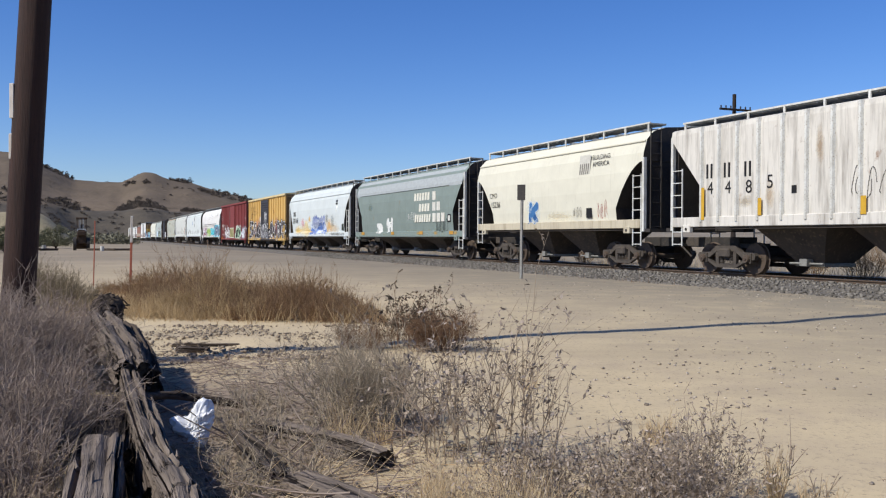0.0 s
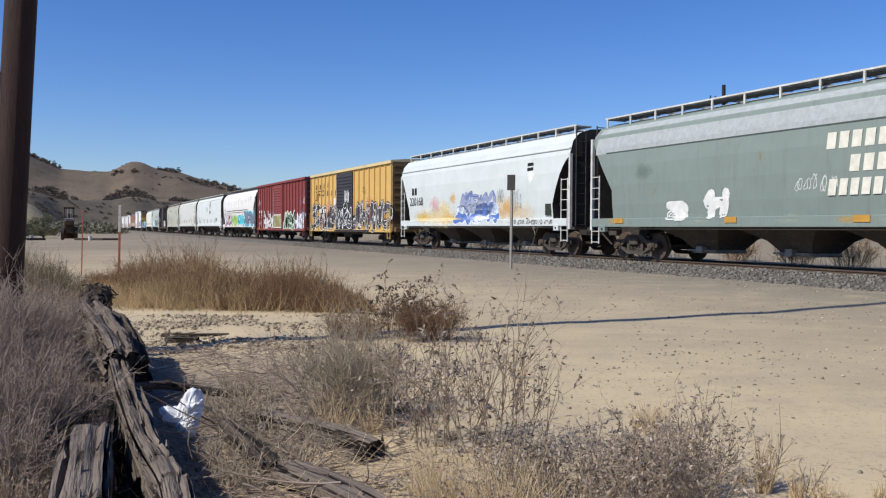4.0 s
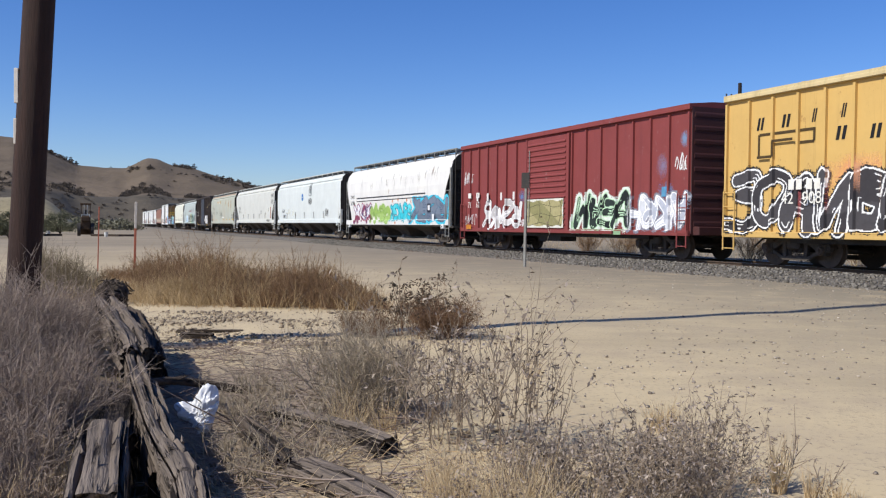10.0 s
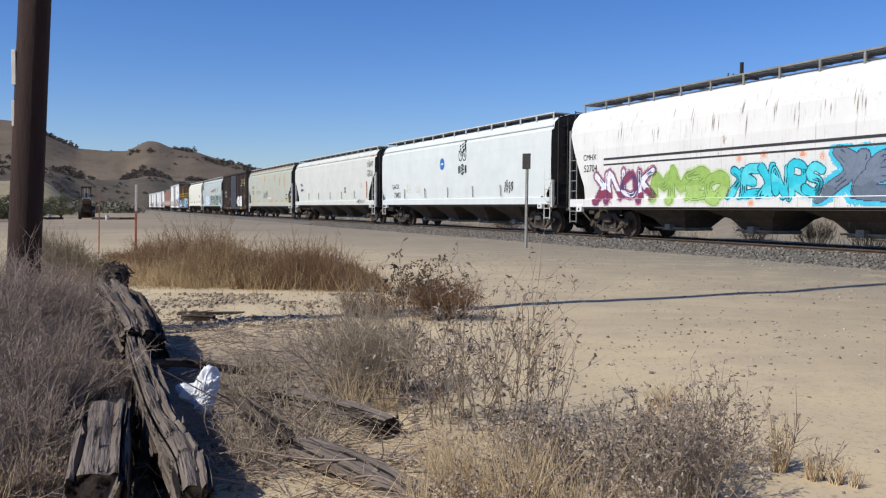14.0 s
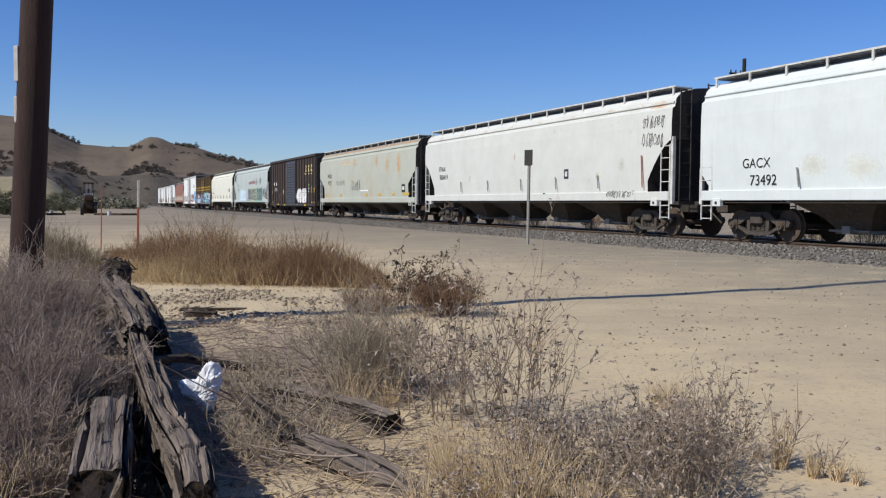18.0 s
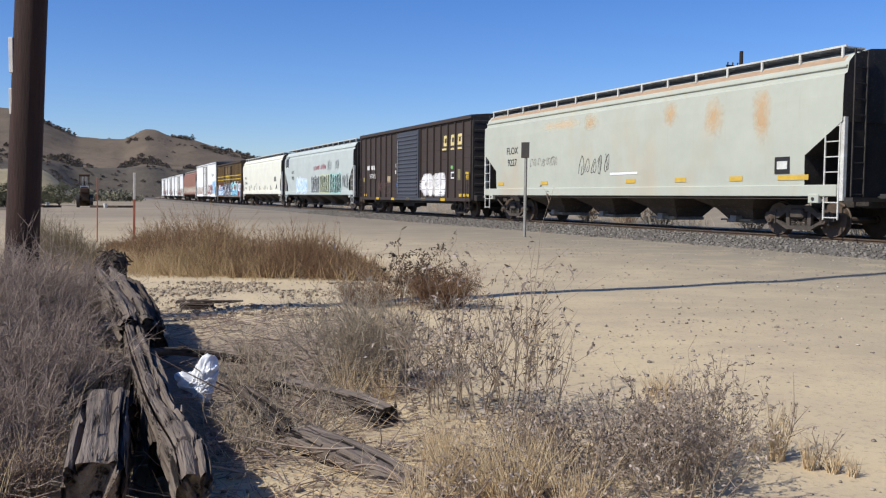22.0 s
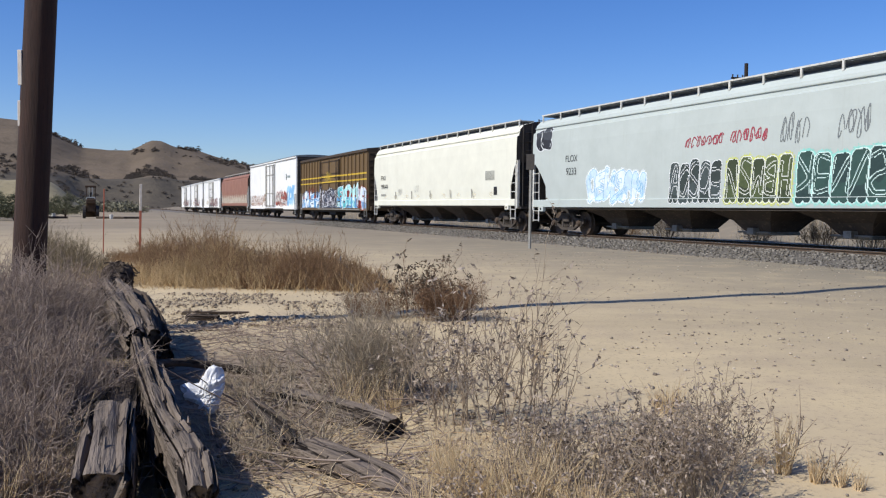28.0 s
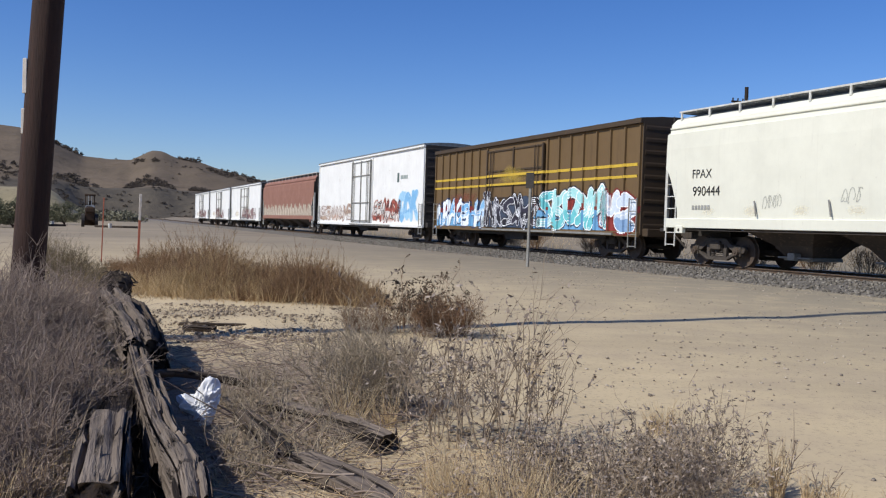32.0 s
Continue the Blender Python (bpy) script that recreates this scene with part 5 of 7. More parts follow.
split_log([(-0.06, 3.42, 0.03), (-0.3, 3.62, 0.075), (-0.63, 3.97, 0.09)], 0.17, 0.16, 13, OLDWOOD, "grey timber half buried in dirt and twigs", furrows=9, deep=0.025, wear=0.1, ragged=0.14)
split_log([(-1.05, 4.62, 0.14), (-0.86, 4.3, 0.12), (-0.72, 4.05, 0.06)], 0.1, 0.1, 14, OLDWOOD_DARK, "broken dark timber lying in twigs", e=0.6, furrows=7, deep=0.03, wear=0.2, ragged=0.2, n=32)
split_log([(-2.58, 8.68, 0.07), (-2.25, 8.72, 0.06)], 0.14, 0.1, 15, OLDWOOD_DARK, "small broken piece of wood on the sand", name="wood_piece", n=24)
split_log([(-2.75, 9.1, 0.05), (-2.05, 9.2, 0.04)], 0.07, 0.05, 16, OLDWOOD_DARK, "thin dark branch on the sand", name="branch", n=20)

# a torn root crown: a dark core with a mane of stiff fibres
core = Build()
ring_list = []
for i in range(13):
    t = i / 12
    rr = 0.125 * math.sin(math.pi * (0.1 + 0.86 * t)) ** 0.6
    ring_list.append([(math.cos(a) * rr * (1 + 0.5 * noise.noise((math.cos(a) * 2.2, math.sin(a) * 2.2, t * 2.0))), math.sin(a) * rr * (1 + 0.5 * noise.noise((math.cos(a) * 2.6, math.sin(a) * 2.6, t * 2.4 + 5))), 0.26 * t + 0.05 * noise.noise((math.cos(a) * 3, math.sin(a) * 3, t * 4))) for a in (k * math.tau / 30 for k in range(30))])
stump = thing("stump", "gnarled dark root stump lying on the timber heap", "stump")
stump.matrix_basis = pose(-2.88, 7.6, 0.40, 10, 14, 40)
part("root_crown", core.loft(ring_list), OLDWOOD_DARK, stump)
rg = random.Random(31)
for k in range(150):
    a, tip, up = rg.uniform(0, math.tau), rg.uniform(0.11, 0.16), rg.uniform(0.0, 0.25)
    turn, rise = rg.uniform(-0.7, 0.7), rg.uniform(-0.2, 0.04)
    bow = [(math.cos(a + turn * q) * (0.08 + (tip - 0.08) * q), math.sin(a + turn * q) * (0.08 + (tip - 0.08) * q), up + rise * q + 0.03 * math.sin(q * 3 + k)) for q in (0, 0.35, 0.7, 1.0)]
    if k < 26:
        part("root", Build().pipe(bow, rg.uniform(0.006, 0.012), 5), OLDWOOD_DARK, stump)
    else:
        core.pipe(bow, rg.uniform(0.003, 0.006), 4)
mane = Build()
mane.v, mane.f = core.v[len(ring_list) * 30:], [tuple(i - len(ring_list) * 30 for i in f) for f in core.f if min(f) >= len(ring_list) * 30]
tagged(part("fibres", mane, OLDWOOD_DARK, stump), kind="stuff")

split_log([(-4.4, 7.0, 0.52), (-3.15, 6.75, 0.47)], 0.2, 0.18, 47, OLDWOOD, "grey timber lying behind the dead brush")

# plastic bag: a crumpled pouch with two puffed lobes
bm = bmesh.new()
bmesh.ops.create_icosphere(bm, subdivisions=5, radius=1.0)
LOBES = [(Vector((0.35, 0.1, 0.93)), 0.15, 5), (Vector((-0.93, 0.0, 0.34)), 0.155, 6), (Vector((0.1, -0.3, -0.95)), 0.07, 2), (Vector((0.85, 0.1, 0.35)), 0.05, 3)]
for v in bm.verts:
    d = v.co.normalized()
    r0 = 0.065 + sum(k * max(0.0, d.dot(l.normalized())) ** q for l, k, q in LOBES)
    ridge = 0.5 - abs(noise.noise(d * 2.6 + Vector((3, 1, 7)))) + 0.5 * (0.4 - abs(noise.noise(d * 6.1)))
    v.co = d * r0 * (0.82 + 0.42 * ridge)
me = bpy.data.meshes.new("plastic_bag")
bm.to_mesh(me)
bm.free()
me.materials.append(PLASTIC)
bag = thing("plastic_bag", "crumpled white plastic bag lying by the timbers", "plastic bag", data=me)
bag.matrix_basis = pose(-1.29, 4.72, 0.115, 0, -6, 8) @ Matrix.Scale(0.74, 4)

# far machine by the lot's end
mx, my = -30.8, 76.0
YELLOWP = surface("dusty_machine_yellow", "4a3726", "36291e", 3.0, 0.8, 0.1, 0.3, 0.01, c="2a2019")
loader = thing("wheel_loader", "old dusty yellow loader parked on the dirt lot", "loader")
loader.matrix_basis = pose(mx, my, ground_z(mx, my), 0, 0, 112) @ Matrix.Diagonal((0.9, 0.72, 1.04, 1))
part("chassis", Build().bevel_box(-1.3, 1.5, -0.55, 0.55, 0.55, 1.25, 0.06).bevel_box(-1.6, -0.3, -0.5, 0.5, 1.2, 1.65, 0.08), YELLOWP, loader)
cabin = Build()
for a in (-0.45, 0.55):
    for c in (-0.5, 0.5):
        cabin.box(a - 0.05, a + 0.05, c - 0.05, c + 0.05, 1.2, 2.6)
part("cab_frame", cabin.bevel_box(-0.6, 0.7, -0.62, 0.62, 2.58, 2.75, 0.04).box(-0.45, 0.5, -0.5, 0.5, 1.2, 1.75), YELLOWP, loader)
part("cab_guard", Build().box(-0.62, -0.56, -0.5, 0.5, 1.72, 1.8).box(-0.62, -0.57, -0.2, -0.14, 1.75, 2.6).box(-0.62, -0.57, 0.14, 0.2, 1.75, 2.6).box(-0.64, -0.57, -0.5, -0.42, 1.0, 1.8).box(-0.64, -0.57, 0.42, 0.5, 1.0, 1.8), WHITEMETAL, loader, "pale guard bars")
part("seat", Build().bevel_box(-0.3, 0.15, -0.25, 0.25, 1.7, 2.2, 0.05), BLACKEND, loader)
for a in (-1.0, 1.0):
    for c in (-0.75, 0.75):
        wl = part("wheel", Build().tube((a, c - 0.17, 0.55), (a, c + 0.17, 0.55), 0.55, 0.55, 20), BLACKEND, loader, "black rubber tyre")
        part("rim", Build().tube((a, c - 0.18, 0.55), (a, c + 0.18, 0.55), 0.26, 0.26, 12), YELLOWP, wl)
part("bucket", Build().prism([(1.8, 0.1), (2.5, 0.1), (2.55, 0.2), (2.0, 0.3), (1.95, 0.9), (2.2, 1.0), (1.75, 1.0)], "y", -0.85, 0.85), YELLOWP, loader)
for c in (-0.5, 0.5):
    part("lift_arm", Build().prism([(0.6, 1.35), (0.7, 1.5), (2.0, 0.75), (1.9, 0.6)], "y", c - 0.07, c + 0.07), YELLOWP, loader)
for k, (dx, dy, ln, rz) in enumerate(((-3.0, -2.2, 2.2, 15), (2.3, -1.5, 2.6, -8), (3.6, -1.0, 1.8, 25), (-1.5, -3.0, 1.6, 60))):
    x, y = mx + dx, my + dy
    b = thing("plank", "loose plank lying on the dirt lot", "plank", "planks by the loader", data=Build().bevel_box(-ln / 2, ln / 2, -0.12, 0.12, 0, 0.18, 0.02).mesh("plank", OLDWOOD_DARK))
    b.matrix_basis = pose(x, y, ground_z(x, y), 0, 0, rz)
for dx, dy, s in ((3.0, -3.2, 0.32), (-2.2, -2.4, 0.36)):
    b = thing("bucket", "small pale bucket standing on the dirt lot", "bucket", data=Build().tube((0, 0, 0), (0, 0, s * 1.2), s * 0.42, s * 0.5, 14).mesh("bucket", WHITEMETAL))
    b.matrix_basis = pose(mx + dx, my + dy, ground_z(mx + dx, my + dy))

# ---- lettering and graffiti on the cars ----
def film(name, index, x0, x1, z0, z1, paints, pick, cell=0.035, label="", lift=0.006):
    """A coat of paint on a car's side, laid in small patches that follow its ribs and its curve. pick(X, Z) gives the paint of each patch, or -1."""
    car, side = CARN[index], SIDE[index]
    nx, nz = max(2, int((x1 - x0) / cell)), max(2, int((z1 - z0) / cell))
    xs, zs = np.linspace(x0, x1, nx + 1), np.linspace(z0, z1, nz + 1)
    X, Z = np.meshgrid((xs[1:] + xs[:-1]) / 2, (zs[1:] + zs[:-1]) / 2, indexing="ij")
    ids = pick(X, Z)
    ii, jj = np.nonzero(ids >= 0)
    if len(ii) == 0:
        return None
    need, verts, quads = {}, [], []

    def vert(i, j):
        if (i, j) not in need:
            need[i, j] = len(verts)
            verts.append((xs[i], -side(xs[i], zs[j]) - lift, zs[j]))
        return need[i, j]
    for i, j in zip(ii.tolist(), jj.tolist()):
        quads.append((vert(i, j), vert(i + 1, j), vert(i + 1, j + 1), vert(i, j + 1)))
    me = raw_mesh(name, verts, quads, [paint(c) for c in paints])
    me.polygons.foreach_set("material_index", ids[ii, jj].astype(np.int32))
    ob = new(name, me)
    ob.parent = car
    if label:
        tagged(ob, label)
    return ob


def capsule(X, Z, a, b):
    ax, az, bx, bz = *a, *b
    dx, dz = bx - ax, bz - az
    t = np.clip(((X - ax) * dx + (Z - az) * dz) / max(dx * dx + dz * dz, 1e-9), 0, 1)
    return np.hypot(X - ax - dx * t, Z - az - dz * t)


# single-line letter shapes that the graffiti pieces swell into
GLYPHS = [[(0.85, 0.9), (0.2, 0.88), (0.18, 0.52), (0.7, 0.5), (0.18, 0.5), (0.2, 0.1), (0.88, 0.12)], [(0.2, 0.1), (0.2, 0.9), (0.75, 0.82), (0.7, 0.58), (0.25, 0.52), (0.85, 0.4), (0.8, 0.14), (0.2, 0.1)],
          [(0.2, 0.95), (0.2, 0.05), (0.2, 0.5), (0.8, 0.5), (0.8, 0.95), (0.8, 0.05)], [(0.82, 0.85), (0.4, 0.92), (0.18, 0.72), (0.5, 0.52), (0.84, 0.32), (0.6, 0.08), (0.15, 0.14)],
          [(0.2, 0.05), (0.2, 0.9), (0.75, 0.85), (0.72, 0.56), (0.25, 0.5), (0.88, 0.05)], [(0.12, 0.05), (0.5, 0.95), (0.88, 0.05), (0.7, 0.4), (0.28, 0.4)],
          [(0.18, 0.05), (0.18, 0.92), (0.82, 0.08), (0.82, 0.95)], [(0.2, 0.95), (0.2, 0.05), (0.2, 0.5), (0.8, 0.95), (0.35, 0.55), (0.85, 0.05)],
          [(0.5, 0.08), (0.16, 0.3), (0.16, 0.7), (0.5, 0.92), (0.84, 0.7), (0.84, 0.3), (0.5, 0.08)], [(0.12, 0.05), (0.2, 0.92), (0.5, 0.4), (0.8, 0.92), (0.88, 0.05)]]


def piece(index, x0, x1, z0, z1, fills, outline, halo, n, seed, fat=0.15, rim=0.05, glow=0.06, shine=None, slant=0.1, cell=0.027, label="spray-painted graffiti", fuzz=0.02, block=False):
    """Graffiti: swelling strokes in a row of shapes, each filled, outlined and set off by a halo."""
    r = random.Random(seed)
    w, h = (x1 - x0) / n, z1 - z0
    paints = list(fills) + [outline] + ([halo] if halo else []) + ([shine] if shine else [])
    io, ih = len(fills), len(fills) + 1
    isn = len(paints) - 1
    glyphs = []
    for i in range(n):
        g, fx, fz = r.choice(GLYPHS), r.random() < 0.55, r.random() < 0.35      # turned and mirrored, so that they spell nothing
        g = [(1 - a if fx else a, 1 - b if fz else b) for a, b in g]
        tall, lift = r.uniform(0.9, 1.12), r.uniform(-0.04, 0.05)
        pts = [(x0 + (i - 0.12 + 1.24 * a + r.uniform(-0.11, 0.11)) * w + slant * (b - 0.5) * h, z0 + (0.12 + lift + 0.76 * tall * b + r.uniform(-0.07, 0.07)) * h) for a, b in g]
        pts = smooth(pts, 4)
        glyphs.append((pts, fat * h * r.uniform(0.85, 1.25), r.randrange(len(fills))))

    def pick(X, Z):
        wob = np.array([[noise.noise((x * 2.3, z * 2.3, seed)) for z in Z[0]] for x in X[:, 0]]) * 0.06
        grain = np.random.default_rng(seed).normal(0, fuzz, X.shape)
        ids = np.full(X.shape, -1)
        ds, cuts = [], []
        for pts, rad, f in glyphs:
            d = np.min([capsule(X, Z, a, b) for a, b in zip(pts, pts[1:])], 0) - rad + wob
            if block:               # heavy upright letters with lobed feet, split by thin strokes
                cx = (min(p[0] for p in pts) + max(p[0] for p in pts)) / 2
                qx, qz = np.abs(X - cx - slant * (Z - z0 - h / 2)) - w * 0.44 + 0.14, np.abs(Z - z0 - h * 0.5 - 0.05 * np.sin(cx * 9)) - h * 0.46 + 0.14
                box = np.hypot(np.maximum(qx, 0), np.maximum(qz, 0)) + np.minimum(np.maximum(qx, qz), 0) - 0.14
                lobe = np.minimum(np.hypot(X - cx + w * 0.24, (Z - z0 - h * 0.1)) - w * 0.24, np.hypot(X - cx - w * 0.24, (Z - z0 - h * 0.1)) - w * 0.24)
                inner = np.min([capsule(X, Z, a, b) for a, b in zip(pts, pts[1:])], 0)
                d = np.minimum(np.where(Z > z0 + h * 0.12, box, 9), lobe) + wob * 0.5
                cuts.append(np.where(d < -0.02, inner, 9))
            ds.append(d)
        if halo:
            ids[(np.min(ds, 0) + grain < rim + glow)] = ih
        for (pts, rad, f), d in zip(glyphs, ds):
            ids[d < rim * (0.75 + 9 * np.abs(wob))] = io
            ids[d < 0] = f
            if len(fills) > 1:
                ids[(d < 0) & (Z + wob * 4 < z0 + h * (0.3 + 0.12 * f))] = (f + 1) % len(fills)
            if not block:
                ids[(np.abs(d + rad * 0.55) < 0.016) & (wob > 0.008)] = io
            if shine:
                q = (pts[0][0] - rad * 0.4, pts[0][1] + rad * 0.2)
                ids[(capsule(X, Z, q, (q[0] + rad * 0.1, q[1] - rad * 0.9)) < 0.035) & (d < 0)] = isn
        for inner in cuts:
            ids[np.abs(inner - 0.045) < 0.01] = io
        return ids
    return film("graffiti", index, x0 - 0.35, x1 + 0.35, z0 - 0.1, z1 + 0.12, paints, pick, cell, label)


def smooth(pts, k=5):
    """A flowing line through the given points."""
    out = []
    for i in range(len(pts) - 1):
        p = [pts[max(0, i - 1)], pts[i], pts[i + 1], pts[min(len(pts) - 1, i + 2)]]
        for j in range(k):
            t = j / k
            out.append(tuple(0.5 * (2 * p[1][c] + (p[2][c] - p[0][c]) * t + (2 * p[0][c] - 5 * p[1][c] + 4 * p[2][c] - p[3][c]) * t * t + (3 * p[1][c] - p[0][c] - 3 * p[2][c] + p[3][c]) * t ** 3) for c in (0, 1)))
    return out + [pts[-1]]


def scrawl(index, x0, x1, z0, z1, colour, n, seed, thick=0.016, cell=0.016, label="thin spray-painted tag"):
    """A thin looping tag: a few strokes that curl back over themselves."""
    r = random.Random(seed)
    strokes, w, h = [], (x1 - x0) / n, z1 - z0
    for i in range(n):
        a, wide, low, high = x0 + i * w, w * r.uniform(0.7, 1.15), z0 + h * r.uniform(0, 0.2), z1 - h * r.uniform(0, 0.25)
        turn, ph = r.uniform(0.7, 1.6), r.uniform(0, 6)
        pts = [(a + wide * (t / 7 * 0.5 + 0.3 + 0.34 * math.sin(turn * t + ph)), low + (high - low) * (0.5 + 0.5 * math.sin(turn * t + ph + 1.1 + 0.5 * math.sin(t + ph)))) for t in range(8)]
        strokes.append(smooth(pts, 4))

    def pick(X, Z):
        d = np.min([capsule(X, Z, a, b) for st in strokes for a, b in zip(st, st[1:])], 0)
        return np.where(d < thick * 0.55, 0, -1)
    return film("graffiti_tag", index, x0 - 0.1, x1 + 0.1, z0 - 0.05, z1 + 0.05, [colour], pick, cell, label)


def spray(hexa):
    """Thin sprayed paint or stain that fades out unevenly towards its rim."""
    key = "spray_" + hexa
    if key not in MATS:
        m, p = material(key, 0.75, 0.0, 0.25)
        p.inputs["Base Color"].default_value = srgb(hexa)
        tc = nd(m, "TexCoord")
        sb = nd(m, "VectorMath", op="SUBTRACT")
        lk(m, tc.outputs["Generated"], sb.inputs[0])
        sb.inputs[1].default_value = (0.5, 0.5, 0.5)
        ml = nd(m, "VectorMath", op="MULTIPLY")
        lk(m, sb.outputs[0], ml.inputs[0])
        ml.inputs[1].default_value = (2, 0, 2)
        ln = nd(m, "VectorMath", op="LENGTH")
        lk(m, ml.outputs[0], ln.inputs[0])
        ad = nd(m, "Math", op="MULTIPLY_ADD")
        lk(m, noise_tex(m, coords(m), 2.2, 6, 0.7), ad.inputs[0])
        ad.inputs[1].default_value = 0.9
        lk(m, ln.outputs["Value"], ad.inputs[2])
        lk(m, ramp(m, ad.outputs[0], 0.5, 1.3, (0.8, 0.8, 0.8, 1), (0, 0, 0, 1)), p.inputs["Alpha"])
    return MATS[key]


def cloud(index, x, z, rx, rz, colour, seed, edge=0.35, cell=0.12, name="graffiti", label="faded patch of sprayed colour", lift=0.004):
    """A soft-edged blotch of sprayed paint or rust."""
    ob = film(name, index, x - rx * 1.25, x + rx * 1.25, z - rz * 1.25, z + rz * 1.25, [colour], lambda X, Z: np.zeros(X.shape, int), min(cell, rx * 0.5, rz * 0.5), label, lift)
    ob.data.materials.clear()
    ob.data.materials.append(spray(colour))
    ob.visible_shadow = False
    return ob


def plate(name, index, x, z, w, h, colour, label="", slant=0.0, lift=0.009):
    """A flat painted mark, a few millimetres proud of the side."""
    y = -max(SIDE[index](x + a * w / 2, z + b * h / 2) for a in (-1, 0, 1) for b in (-1, 0, 1)) - lift
    pts = [(x - w / 2 - slant * h / 2, z - h / 2), (x + w / 2 - slant * h / 2, z - h / 2), (x + w / 2 + slant * h / 2, z + h / 2), (x - w / 2 + slant * h / 2, z + h / 2)]
    return part(name, Build().prism(pts, "y", y, y + 0.004), paint(colour), CARN[index], label)


def words(text, index, x, z, size, colour, label="stencilled lettering"):
    """Lettering with the built-in font, its middle at x, z."""
    cu = bpy.data.curves.new("lettering", "FONT")
    cu.body, cu.size, cu.align_x, cu.align_y = text, size * 1.38, "CENTER", "CENTER"
    ob = new("lettering", cu)
    me = bpy.data.meshes.new_from_object(ob.evaluated_get(bpy.context.evaluated_depsgraph_get()))
    bpy.data.objects.remove(ob)
    me.materials.clear()
    me.materials.append(paint(colour))
    o = new("lettering", me)
    o.parent = CARN[index]
    w = len(text) * size * 0.4
    y = -max(SIDE[index](x + a * w, z + b * size / 2) for a in (-1, -0.5, 0, 0.5, 1) for b in (-1, 0, 1)) - 0.01
    o.matrix_basis = pose(x, y, z, 90, 0, 0)
    return tagged(o, label)


def blocks(index, x0, x1, z, h, n, colour, slant=0.0, gap=0.28, name="lettering_bar", label="plain painted bar"):
    """A row of bars that stands for a painted name."""
    w = (x1 - x0) / n
    side = SIDE[index]
    for i in range(n):
        a, c = x0 + i * w, x0 + (i + 1 - gap) * w
        y = -max(side(a, z - h / 2), side(c, z - h / 2), side(a, z + h / 2), side((a + c) / 2, z)) - 0.009
        b = Build().prism([(a - slant * h / 2, z - h / 2), (c - slant * h / 2, z - h / 2), (c + slant * h / 2, z + h / 2), (a + slant * h / 2, z + h / 2)], "y", y, y + 0.004)
        part(name, b, paint(colour), CARN[index], label)


K = "1c1b1c"
# 1: ribbed grey-white hopper
rib = Build().prism([(-0.06, -1.56), (-0.03, -1.63), (0.03, -1.63), (0.06, -1.56)], "z", 1.45, 4.12).mesh("side_rib", WHITEMETAL)
for x in (-5.98, -5.28, -4.58, -3.80, -2.98, -2.20, -1.42, -0.64, 0.14, 0.92, 1.7, 2.5, 3.3, 4.1, 4.85, 5.55, 6.2):
    share("side_rib", rib, CARN[1], pose(x, 0, 0))
for x, z in ((-5.63, 2.85), (-4.93, 2.84), (-4.15, 2.82)):
    blocks(1, x - 0.17, x + 0.17, z, 0.4, 2, K, 0, 0.55)
for x, z, c in ((-5.63, 2.36, "4"), (-4.93, 2.35, "4"), (-4.15, 2.33, "8"), (-3.4, 2.42, "5")):
    words(c, 1, x, z, 0.36, K)
for x, z, h in ((-5.9, 1.95, 0.9), (-3.72, 1.8, 0.45), (-0.52, 1.74, 0.42)):
    plate("reflector", 1, x, z, 0.15, h, "c49a30", "yellow painted stripe", 0, 0.02)
scrawl(1, -0.9, 0.6, 1.9, 2.8, "3a3836", 4, 3)
cloud(1, -3.4, 2.1, 0.28, 0.5, "9c8a74", 5)
cloud(1, -4.3, 1.95, 0.5, 0.25, "8f8678", 6)
cloud(1, -1.8, 3.2, 0.22, 0.8, "8d7a66", 7)
plate("marking", 1, -2.6, 2.2, 0.16, 0.2, K)

# 2: short cream hopper
plate("shield", 2, 2.6, 3.5, 0.66, 0.66, "c9c6ba", "grey striped shield", 0.12, 0.003)
blocks(2, 2.3, 2.92, 3.72, 0.2, 1, "6d6a64", 0.15, 0.02, label="dark band of a shield")
blocks(2, 2.28, 2.9, 3.36, 0.36, 5, "77736b", 0.15, 0.5, label="grey stripe of a shield")
words("BUILDING", 2, 3.55, 3.70, 0.17, K)
words("AMERICA", 2, 3.55, 3.47, 0.17, K)
words("CMO", 2, -4.3, 2.71, 0.21, K)
words("15236", 2, -4.12, 2.33, 0.24, K)
cloud(2, -1.0, 2.0, 0.75, 0.8, "9fb2c2", 8, label="pale blue sprayed haze")
piece(2, -1.28, -0.72, 1.5, 2.4, ["3f6fa0", "2f5a8c"], "b9c6d0", None, 1, 9, 0.15, 0.025, 0.0, cell=0.022, label="blue sprayed figure")
cloud(2, 0.9, 1.75, 1.6, 0.25, "b3ab97", 9)
plate("marking", 2, 2.85, 1.84, 0.34, 0.34, K)
plate("marking", 2, 2.85, 1.84, 0.2, 0.2, "d8d2be", "", 0, 0.014)
scrawl(2, 3.3, 3.9, 1.6, 2.3, "a86a62", 3, 12)
scrawl(2, 1.8, 2.4, 1.7, 2.1, "8d877a", 3, 13)

# 3: grey-green hopper: plain bars for its painted name, and a stair of squares
film("roof_band", 3, -7.6, 7.6, 3.4, 4.25, ["a3a8a7"], lambda X, Z: np.where(Z > 3.42, 0, -1), 0.15, "faded blue-grey band under the roof", 0.003)
plate("seam", 3, -0.4, 3.42, 13.2, 0.035, "4a524d", "dark seam under the pale band")
